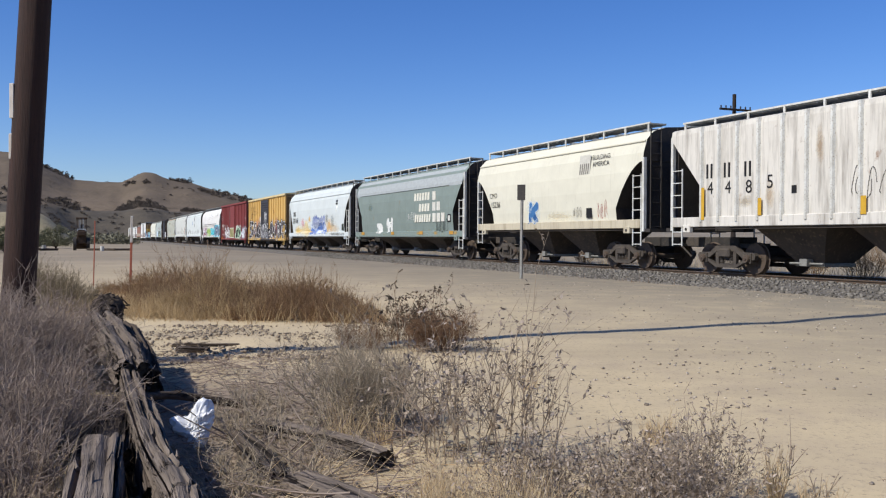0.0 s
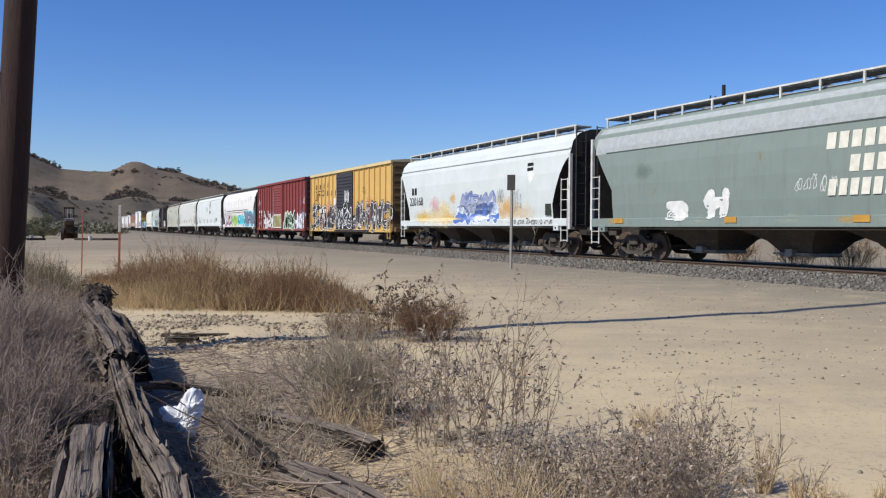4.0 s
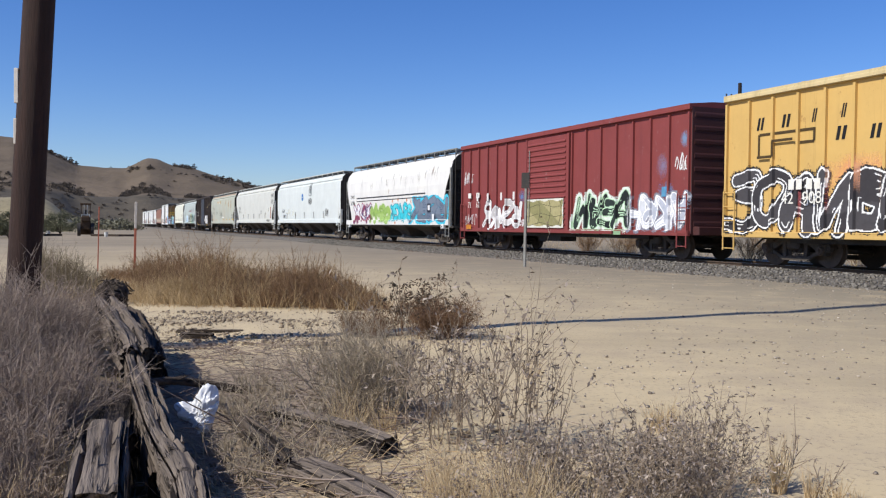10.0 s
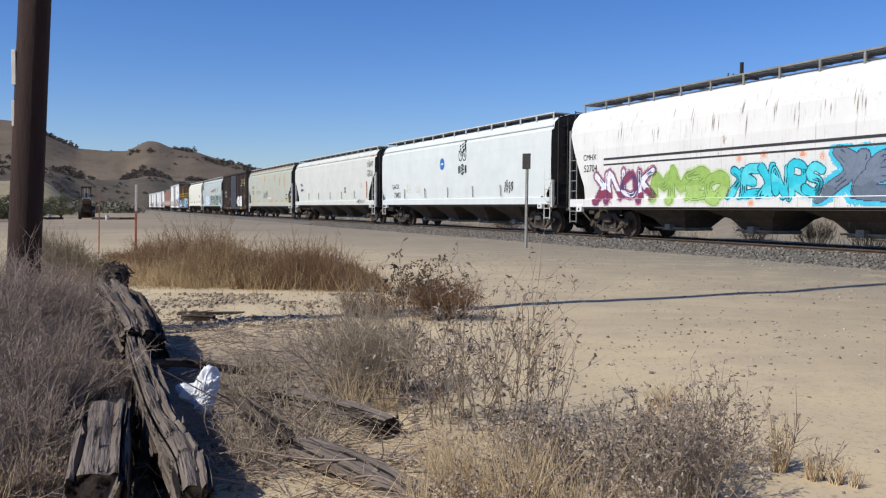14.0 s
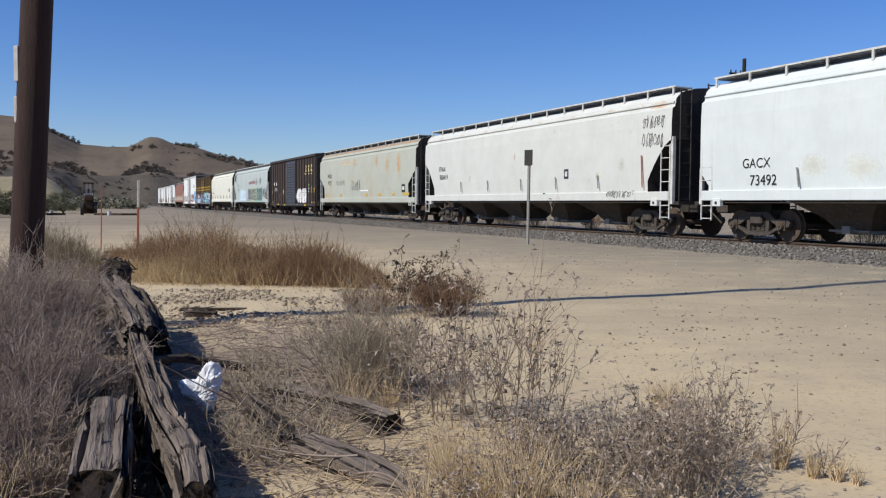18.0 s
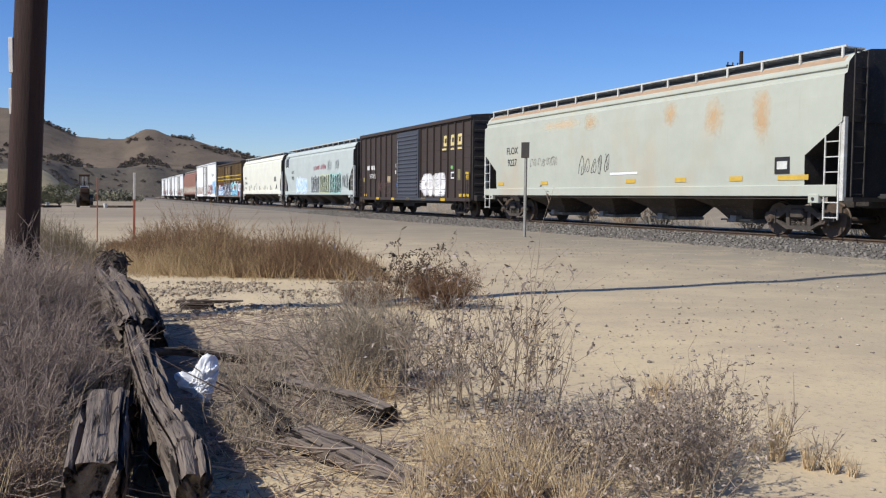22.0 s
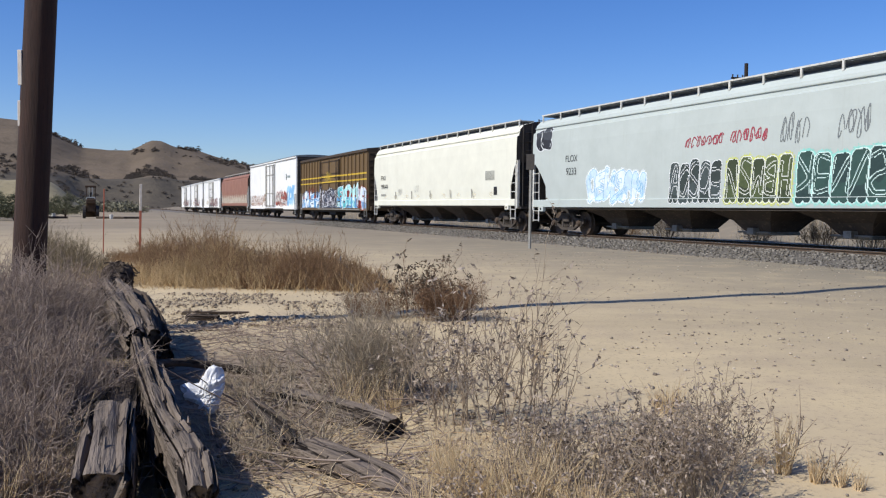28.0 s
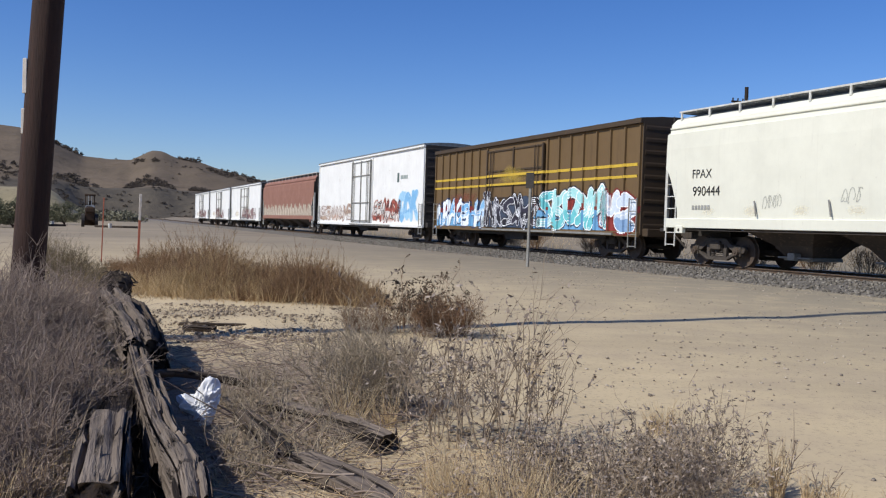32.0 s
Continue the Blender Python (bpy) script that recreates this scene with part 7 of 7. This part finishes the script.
# 14: chocolate brown boxcar
film("stripe", 14, -8.3, 8.3, 3.0, 3.1, ["c9a83e"], lambda X, Z: np.zeros(X.shape, int), 0.06, "yellow painted stripe")
film("stripe", 14, -8.3, 8.3, 2.63, 2.72, ["c9a83e"], lambda X, Z: np.zeros(X.shape, int), 0.06, "yellow painted stripe")
cloud(14, 5.5, 1.9, 3.0, 0.55, "8a4038", 150, label="dull red sprayed patch")
cloud(14, -5, 2.2, 2.5, 0.4, "7a463a", 151, label="dull red sprayed patch")
cloud(14, -0.2, 3.0, 2.0, 0.6, "a8903e", 159, label="worn yellow patch")
film("sprayed_ground", 14, -8.1, 8.2, 0.9, 2.25, ["8e3a35", "6fa6cf", "3f4a5c"], lambda X, Z: np.where(Z < 1.95 + 0.2 * np.sin(X * 1.9) + 0.06 * np.sin(X * 7), np.where(X < -3.2 + 0.5 * np.sin(Z * 3), np.where(Z < 1.5, 1, 0), np.where(X < 1.8, 2, np.where((X > 6.6) | (Z > 1.6), 0, 1))), -1), 0.04, "red and blue ground under the graffiti", 0.004)
piece(14, -8.0, -3.0, 0.8, 2.2, ["e6f1f7", "7fb8e2"], "f6f8f9", "2a3f66", 7, 152, 0.062, 0.03, 0.045, cell=0.023, label="blue and white graffiti")
piece(14, -3.0, 2.2, 0.78, 2.3, ["23222b", "34323f"], "eceef2", "1b1a20", 7, 153, 0.065, 0.035, 0.04, cell=0.023, label="black graffiti with pale outlines")
piece(14, 2.1, 6.5, 0.8, 2.5, ["6fc3c9", "a6dcdd"], "f5f7f7", "1f2c38", 5, 154, 0.078, 0.045, 0.04, cell=0.023, label="turquoise graffiti with white outlines")
piece(14, 6.3, 8.1, 0.85, 2.3, ["cfdcea", "86a6c9"], "f4f5f6", "7a2f2c", 2, 155, 0.1, 0.045, 0.06, label="pale blue graffiti on red")

# 15: tall white refrigerator car
cloud(15, 4.6, 1.3, 2.4, 0.5, "a8604e", 360, label="brick-red sprayed haze")
piece(15, 2.2, 6.6, 0.95, 2.3, ["d8d2cc", "a8584a"], "332a2c", "b98474", 7, 160, 0.055, 0.045, 0.04, cell=0.03, label="brick-red and black graffiti")
piece(15, 6.6, 9.3, 1.0, 2.6, ["7fb4dc", "9fcbe8"], "c4e0ef", None, 3, 161, 0.14, 0.04, 0.0, cell=0.03, label="pale blue graffiti")
cloud(15, -6.0, 1.3, 3.6, 0.5, "a88070", 361, label="faded brown sprayed haze")
piece(15, -9.8, -2.3, 0.95, 2.0, ["d9d2cc", "b7a08e"], "8a7468", "cfc4ba", 9, 162, 0.075, 0.04, 0.03, 0, cell=0.04, label="faded grey and pink graffiti")
plate("emblem", 15, 6.3, 3.44, 0.3, 0.5, "5d6a66")
blocks(15, 6.7, 7.8, 3.44, 0.2, 5, "8d9a94")

# 16 to 19: the tail
film("graffiti_band", 16, -9.0, 8.8, 1.3, 2.25, ["a89a8a", "c4b7a4", "857568"], lambda X, Z: np.where(Z < 1.75 + 0.45 * np.abs(np.sin(X * 2.1)) + 0.1 * np.sin(X * 9), ((np.sin(X * 6.3 + np.sin(Z * 8)) > 0.2).astype(int) + (np.sin(X * 13 + Z * 5) > 0.75)), -1), 0.06, "pale beige graffiti along the side")
for k in (17, 18, 19):
    piece(k, -3.0 + k % 3, 4.0 + k % 3, 0.9, 2.0, ["8a6a68", "b4a8a0"], "6a5c5a", None, 6, 170 + k, 0.11, 0.05, 0.0, cell=0.06, label="faded red and grey graffiti")
    cloud(k, -5, 1.4, 2.5, 0.6, "b9b2a6", 180 + k)

# ---- stones, clods, litter, ties, far scrub ----
def scatter_mesh(name, pts, sizes, mat, seed, flat=0.6):
    """Rough stones by the thousand, as one mesh of crooked blocks."""
    r = np.random.default_rng(seed)
    n = len(pts)
    cube = np.array([(x, y, z) for x in (-1, 1) for y in (-1, 1) for z in (-1, 1)], float) * 0.5
    faces = np.array([(0, 1, 3, 2), (4, 6, 7, 5), (0, 4, 5, 1), (2, 3, 7, 6), (0, 2, 6, 4), (1, 5, 7, 3)])
    v = np.repeat(cube[None], n, 0) * r.uniform(0.55, 1.15, (n, 8, 1)) + r.normal(0, 0.1, (n, 8, 3))
    v *= np.stack([np.ones(n), r.uniform(0.6, 1.0, n), r.uniform(flat * 0.6, flat * 1.3, n)], 1)[:, None, :]
    a = r.uniform(0, math.tau, n)
    c, s = np.cos(a)[:, None], np.sin(a)[:, None]
    v = np.stack([v[..., 0] * c - v[..., 1] * s, v[..., 0] * s + v[..., 1] * c, v[..., 2]], -1) * sizes[:, None, None]
    v += pts[:, None, :]
    q = faces[None] + (np.arange(n) * 8)[:, None, None]
    return np_mesh(name, v.reshape(-1, 3), q.reshape(-1, 4), mat)


def stone_mat(name, a, b, c):
    m, p = material(name, 0.92, 0.0, 0.25)
    g = nd(m, "NewGeometry")
    col = mix(m, g.outputs["Random Per Island"], srgb(a), srgb(b))
    n = noise_tex(m, coords(m), 18.0, 3)
    lk(m, mix(m, ramp(m, n, 0.45, 0.7), col, srgb(c)), p.inputs["Base Color"])
    bump(m, n, 0.3, 0.01)
    return m


ROCK = stone_mat("ballast_stones", "4a4640", "8c867c", "666058")
PEBBLE = stone_mat("pebbles", "6a6055", "c0b4a2", "8a7e6f")
CLOD = stone_mat("dirt_clods", "9a8b76", "776a5b", "8b7d6a")
r = np.random.default_rng(77)


def on_bed(off):
    for (a, z0), (b, z1) in zip(PROFILE, PROFILE[1:]):
        if a <= off <= b:
            return z0 + (z1 - z0) * (off - a) / (b - a)
    return -0.05


n = 17000
ss = -14 + 74 * r.uniform(0, 1, n) ** 1.25
oo = np.where(r.uniform(0, 1, n) < 0.85, -0.95 - 2.3 * r.uniform(0, 1, n) ** 0.9, r.uniform(0.9, 2.9, n))
pts = np.array([on_track(s, o, on_bed(o) + 0.008) for s, o in zip(ss, oo)])
thing("ballast_stones", "loose grey crushed rock on the ballast shoulder", "gravel", kind="stuff", data=scatter_mesh("ballast_stones", pts, r.uniform(0.035, 0.085, n), ROCK, 78, 0.8))
n = 24000
xy = np.stack([r.uniform(-2, 14, n), 3.2 + 20 * r.uniform(0, 1, n) ** 1.2], 1)
clus = np.array([noise.noise((x * 0.5, y * 0.35, 3.0)) for x, y in xy])
xy = xy[(clus + r.normal(0, 0.3, n) > -0.08) & (np.abs(xy[:, 0]) < xy[:, 1] * 0.62)]
pts = np.array([(x, y, ground_z(x, y) + 0.004) for x, y in xy])
thing("pebbles", "grey and brown pebbles strewn over the dirt", "pebbles", kind="stuff", data=scatter_mesh("pebbles", pts, 0.005 + 0.026 * r.uniform(0, 1, len(xy)) ** 4, PEBBLE, 79, 0.6))
n = 9000
xy = np.stack([r.uniform(-3.6, -0.9, n), r.uniform(7.9, 11.4, n)], 1)
xy = xy[np.array([noise.noise((x * 0.9, y * 0.9, 5.0)) for x, y in xy]) + r.normal(0, 0.2, n) > 0.05]
xy = np.concatenate([xy, np.stack([r.uniform(-1.3, 0.5, 1500), r.uniform(3.0, 5.6, 1500)], 1)])
pts = np.array([(x, y, ground_z(x, y) + 0.006) for x, y in xy])
thing("dirt_clods", "dry clods of broken earth on the sand", "dirt", kind="stuff", data=scatter_mesh("dirt_clods", pts, 0.006 + 0.04 * r.uniform(0, 1, len(xy)) ** 6, CLOD, 80, 0.7))

# dead sticks and stalks lying about the timbers
lit = Twigs(81)
n = 2300
xy = np.stack([r.normal(-1.0, 0.75, n), r.uniform(2.9, 8.2, n)], 1)
xy[:, 0] -= (xy[:, 1] - 4.5) * 0.22
base = np.array([(x, y, ground_z(x, y) + r.uniform(0.0, 0.05)) for x, y in xy])
way = np.concatenate([r.normal(0, 1, (n, 2)), r.normal(0.06, 0.16, (n, 1))], 1)
lit.stems(base, way, r.uniform(0.08, 0.42, n), r.uniform(0.0015, 0.0045, n), 0.25)
n = 80
xy = np.stack([r.uniform(-1.5, -0.1, n), r.uniform(3.3, 6.2, n)], 1)
base = np.array([(x, y, ground_z(x, y) + r.uniform(0.0, 0.08)) for x, y in xy])
lit.stems(base, np.concatenate([r.normal(0, 1, (n, 2)), r.normal(0.12, 0.25, (n, 1))], 1), r.uniform(0.15, 0.4, n), r.uniform(0.003, 0.008, n), 0.5, 5)
thing("dead_litter", "grey litter of dead sticks and stalks on the dirt", "twigs", kind="stuff", data=lit.mesh("dead_litter", T_PURPLE))
lit = Twigs(82)
n = 800
xy = np.stack([r.uniform(-0.9, 0.6, n), r.uniform(2.9, 4.4, n)], 1)
base = np.array([(x, y, ground_z(x, y) + r.uniform(0.0, 0.03)) for x, y in xy])
lit.stems(base, np.concatenate([r.normal(0, 1, (n, 2)), r.normal(0.1, 0.2, (n, 1))], 1), r.uniform(0.06, 0.3, n), r.uniform(0.0012, 0.003, n), 0.3)
thing("straw_litter", "flattened straw under the dead weeds", "straw", kind="stuff", data=lit.mesh("straw_litter", T_TAN))

# grass and brush beyond the track, and along the verge
gr = Twigs(83)
n = 9000
ss, oo = r.uniform(-25, 95, n), 4.2 + 12 * r.uniform(0, 1, n) ** 1.3
pts = np.array([on_track(s, o) for s, o in zip(ss, oo)])
cl = np.array([noise.noise((p[0] * 0.35, p[1] * 0.35, 6.0)) for p in pts])
pts = pts[cl > -0.1]
pts[:, 2] = [ground_z(x, y) - 0.02 for x, y, _ in pts]
n = len(pts)
gr.stems(pts, np.concatenate([r.normal(0, 0.3, (n, 2)), np.ones((n, 1))], 1), r.uniform(0.15, 0.55, n), np.full(n, 0.009), 0.3)
thing("dry_grass", "dry tan grass on the bank beyond the track", "grass", kind="stuff", data=gr.mesh("dry_grass", T_TAN))
gr = Twigs(84)
n = 420
ss, oo = 18 + 30 * r.uniform(0, 1, n), -3.4 + r.normal(0, 0.5, n)
keep = np.array([noise.noise((s * 0.5, o, 4.0)) > 0.12 for s, o in zip(ss, oo)])
pts = np.array([on_track(s, o) for s, o in zip(ss[keep], oo[keep])])
pts[:, 2] = [ground_z(x, y) for x, y, _ in pts]
gr.stems(pts, np.concatenate([r.normal(0, 0.5, (len(pts), 2)), np.ones((len(pts), 1))], 1), r.uniform(0.08, 0.25, len(pts)), np.full(len(pts), 0.006), 0.3)
thing("verge_weeds", "low dry weeds at the foot of the ballast", "weeds", kind="stuff", data=gr.mesh("verge_weeds", T_BROWN))


def leaf_cloud(name, label, centres, radii, per, size, mat, seed, kind="stuff", squash=0.7):
    """Far brush: clumps of many small leaves, ragged and open."""
    r = np.random.default_rng(seed)
    k = len(centres)
    idx = np.repeat(np.arange(k), per)
    d = unit(r.normal(0, 1, (len(idx), 3)))
    d[:, 2] = np.abs(d[:, 2]) * 1.25 - 0.25
    lump = 0.65 + 0.45 * np.sin(d[:, 0] * 5 + idx) * np.sin(d[:, 1] * 4 + idx * 2)
    p = centres[idx] + d * (radii[idx] * lump * r.uniform(0.35, 1, len(idx)) ** 0.5)[:, None] * np.array([1, 1, squash])
    w = unit(r.normal(0, 1, (len(idx), 3)))
    u = unit(np.cross(w, r.normal(0, 1, (len(idx), 3))))
    s = (size * r.uniform(0.5, 1.4, len(idx)))[:, None] * (radii[idx] / radii.mean())[:, None]
    v = np.stack([p - w * s, p + u * s * 0.6, p + w * s, p - u * s * 0.6], 1)
    return thing(name, label, "brush", kind=kind, data=np_mesh(name, v.reshape(-1, 3), np.arange(len(idx) * 4).reshape(-1, 4), mat))


L_SCRUB = twig_mat("dusky_hill_scrub", "63594f", "544b42")
L_SAGE = twig_mat("grey_sage", "7c7966", "625f4e")
# scrub in dense patches above the terrace, loose on the slopes and thick below
c, rad = [], []


def scrub_at(az, dist, size):
    c.append((dist * math.sin(radians(az)), dist * math.cos(radians(az)), hill_h(az, dist) + size * 0.25))
    rad.append(size)


for lo, hi, near, far_r, count in ((-24.6, -21.3, 434, 476, 130), (-20.2, -17.2, 434, 486, 150), (-16.2, -12.0, 432, 470, 110), (-29, -25.2, 436, 480, 80), (-16.9, -15.9, 570, 600, 26), (-19.6, -19.0, 540, 560, 10), (-18.6, -18.2, 530, 545, 7), (-15.2, -10.0, 540, 600, 120), (-24.9, -22.8, 585, 618, 36)):
    for _ in range(count):
        az = r.uniform(lo, hi)
        u = (az - lo) / (hi - lo)
        scrub_at(az, near + (far_r - near) * r.uniform(0, 1) * math.sin(math.pi * (0.08 + 0.84 * u)) ** 0.7, r.uniform(1.2, 2.6))
for _ in range(1500):
    az, dist = r.uniform(-29, -7), r.uniform(290, 640)
    k = noise.noise((az * 0.32, dist * 0.012, 2.0))
    if (k > 0.32 and r.random() < 0.4) or (dist < 395 and r.random() < 0.7) or (dist > 612 and r.random() < 0.1):
        scrub_at(az, dist, r.uniform(0.6, 1.5))
for _ in range(900):
    az, dist = r.uniform(-29, -9), r.uniform(235, 398)
    if noise.noise((az * 0.6, dist * 0.02, 4.0)) > -0.15 and abs(from_track(dist * math.sin(radians(az)), dist * math.cos(radians(az)))[1]) > 12:
        scrub_at(az, dist, r.uniform(0.7, 1.7))
leaf_cloud("hill_scrub", "dark scrub and small oaks in patches on the hills", np.array(c), np.array(rad), 95, 0.21, L_SCRUB, 90)
c, rad = [], []
for _ in range(3000):
    az, dist = r.uniform(-30, -7), r.uniform(150, 320)
    x, y = dist * math.sin(radians(az)), dist * math.cos(radians(az))
    if noise.noise((az * 0.4, dist * 0.02, 8.0)) > -0.25 and from_track(x, y)[1] < -9:
        c.append((x, y, max(ground_z(x, y), hill_h(az, dist) if dist > 190 else -9) + 0.3))
        rad.append(r.uniform(1.0, 2.9))
leaf_cloud("flat_brush", "grey-tan brush along the foot of the hills", np.array(c), np.array(rad), 80, 0.17, L_SAGE, 91)
# the few trees that stand out on the ridge
for az, h in ((-15.75, 5.0), (-22.9, 4.0), (-22.6, 3.2)):
    dist = 612.0
    x, y = dist * math.sin(radians(az)), dist * math.cos(radians(az))
    z = hill_h(az, dist) - 0.3
    tree = thing("oak_tree", "small dark oak standing on the ridge", "tree", "ridge trees")
    tree.matrix_basis = pose(x, y, z)
    part("trunk", Build().tube((0, 0, 0), (0.2, 0, h * 0.4), 0.25, 0.16, 7).tube((0.2, 0, h * 0.3), (0.9, 0, h * 0.65), 0.14, 0.06, 6).tube((0.2, 0, h * 0.3), (-0.7, 0.3, h * 0.7), 0.14, 0.06, 6), POLEWOOD, tree)
    crown = leaf_cloud("crown", "", np.array([(0, 0, h * 0.5), (h * 0.3, 0, h * 0.36), (-h * 0.3, 0.2, h * 0.3), (0.1, 0.1, h * 0.78), (h * 0.12, -0.2, h * 0.2), (-h * 0.1, -0.2, h * 0.15)]), np.array([h * 0.36, h * 0.28, h * 0.3, h * 0.24, h * 0.3, h * 0.3]), 170, 0.2, L_SCRUB, 92 + int(h))
    for key in ("label", "category", "kind"):
        if key in crown:
            del crown[key]
    crown.parent = tree
# an earth bank with dry grass behind the loader
bank_v, bank_f = [], []
for i in range(41):
    for j in range(17):
        u, w = i / 40, j / 16
        x, y = -93.5 + 52.5 * u - 11.0 * w, 104 + 26 * w
        rise = 4.6 * ease(1.0, 0.86, u) * math.sin(math.pi * w) ** 0.8 + 0.3 * noise.noise((x * 0.3, y * 0.3, 2)) * math.sin(math.pi * w) * ease(1.0, 0.9, u)
        bank_v.append((x, y, ground_z(x, y) - 0.1 + rise))
bank_f = [(i * 17 + j, (i + 1) * 17 + j, (i + 1) * 17 + j + 1, i * 17 + j + 1) for i in range(40) for j in range(16)]
BANK = surface("dry_olive_bank", "8c8166", "7c7259", 0.25, 1.0, 0.0, 0.6, 0.1, c="6a624d", world_space=True)
thing("earth_bank", "low earth bank with dry olive grass behind the lot", "bank", kind="structure", data=raw_mesh("earth_bank", bank_v, bank_f, BANK, True))
# olive shrubs at the lot's edge
bx = []
for k, (x, y, h) in enumerate(((-29.6, 60.0, 2.3), (-31.4, 61.0, 2.0), (-33.8, 66.0, 2.2), (-36.5, 70.0, 2.0), (-34.0, 72.0, 1.6), (-32.0, 57.0, 1.8), (-36.5, 84.0, 2.6), (-38.5, 86.0, 2.3))):
    sh = thing("olive_shrub", "dusty olive shrub at the edge of the lot", "shrub", "shrubs at the lot's edge")
    sh.matrix_basis = pose(x, y, ground_z(x, y))
    cr = leaf_cloud("foliage", "", np.array([(0, 0, h * 0.35), (h * 0.6, 0.1, h * 0.25), (-h * 0.55, 0, h * 0.28), (0.1, 0.2, h * 0.62), (h * 0.3, -0.3, h * 0.15), (-h * 0.3, -0.3, h * 0.15)]), np.array([h * 0.5, h * 0.42, h * 0.42, h * 0.4, h * 0.4, h * 0.4]), 900, 0.055, L_OLIVE, 120 + k, squash=0.95)
    for key in ("label", "category", "kind"):
        if key in cr:
            del cr[key]
    cr.parent = sh
    st = Build()
    for a in range(5):
        st.tube((0, 0, 0), (math.cos(a * 1.3) * h * 0.2, math.sin(a * 1.3) * h * 0.2, h * 0.4), h * 0.014, h * 0.006, 5)
    part("stem", st, POLEWOOD, sh)

# ties: the nearest one by one, the rest as one piece
TIE_MESH = Build().bevel_box(-0.115, 0.115, -1.3, 1.3, -0.09, 0.085, 0.012).mesh("tie", TIE)
PLATE_MESH = Build().box(-0.09, 0.09, -0.15, 0.15, 0.085, 0.1).box(-0.03, 0.0, -0.12, -0.09, 0.1, 0.13).box(0.0, 0.03, 0.09, 0.12, 0.1, 0.13).mesh("tie_plate", RAILSIDE)
for i in range(150):
    s = -14 + i * 0.5
    t = share("tie", TIE_MESH, track, pose(*on_track(s, 0, 0.004), 0, 0, math.degrees(TH) - 90))
far_ties = Build()
for i in range(660):
    s = 61 + i * 0.5
    p, q = on_track(s, -1.3), on_track(s, 1.3)
    d = Vector((math.sin(TH), -math.cos(TH), 0)) * 0.115
    far_ties.add([p - d, p + d, q + d, q - d] + [v + Vector((0, 0, 0.088)) for v in (p - d, p + d, q + d, q - d)], [(4, 5, 6, 7), (0, 1, 5, 4), (1, 2, 6, 5), (2, 3, 7, 6), (3, 0, 4, 7)])
tagged(part("distant_ties", far_ties, TIE, track), kind="stuff")


# ---- what moves ----
def run(t):
    """How far the train has come by t seconds."""
    return SPEED * (t - 16) + GAIN * (t - 16) ** 2 / 2


def motions():
    for car, s in TRAIN:
        walk(car, [(t, track_pose(s - run(t))) for t in range(0, 33)])
    steps = [2 * i / FPS for i in range(481)]
    for wheelset, x in WHEELS:
        walk(wheelset, [(t, pose(x, 0, 0.42, 0, math.degrees(run(t) / 0.42) % 360.0, 0)) for t in steps])


motions()
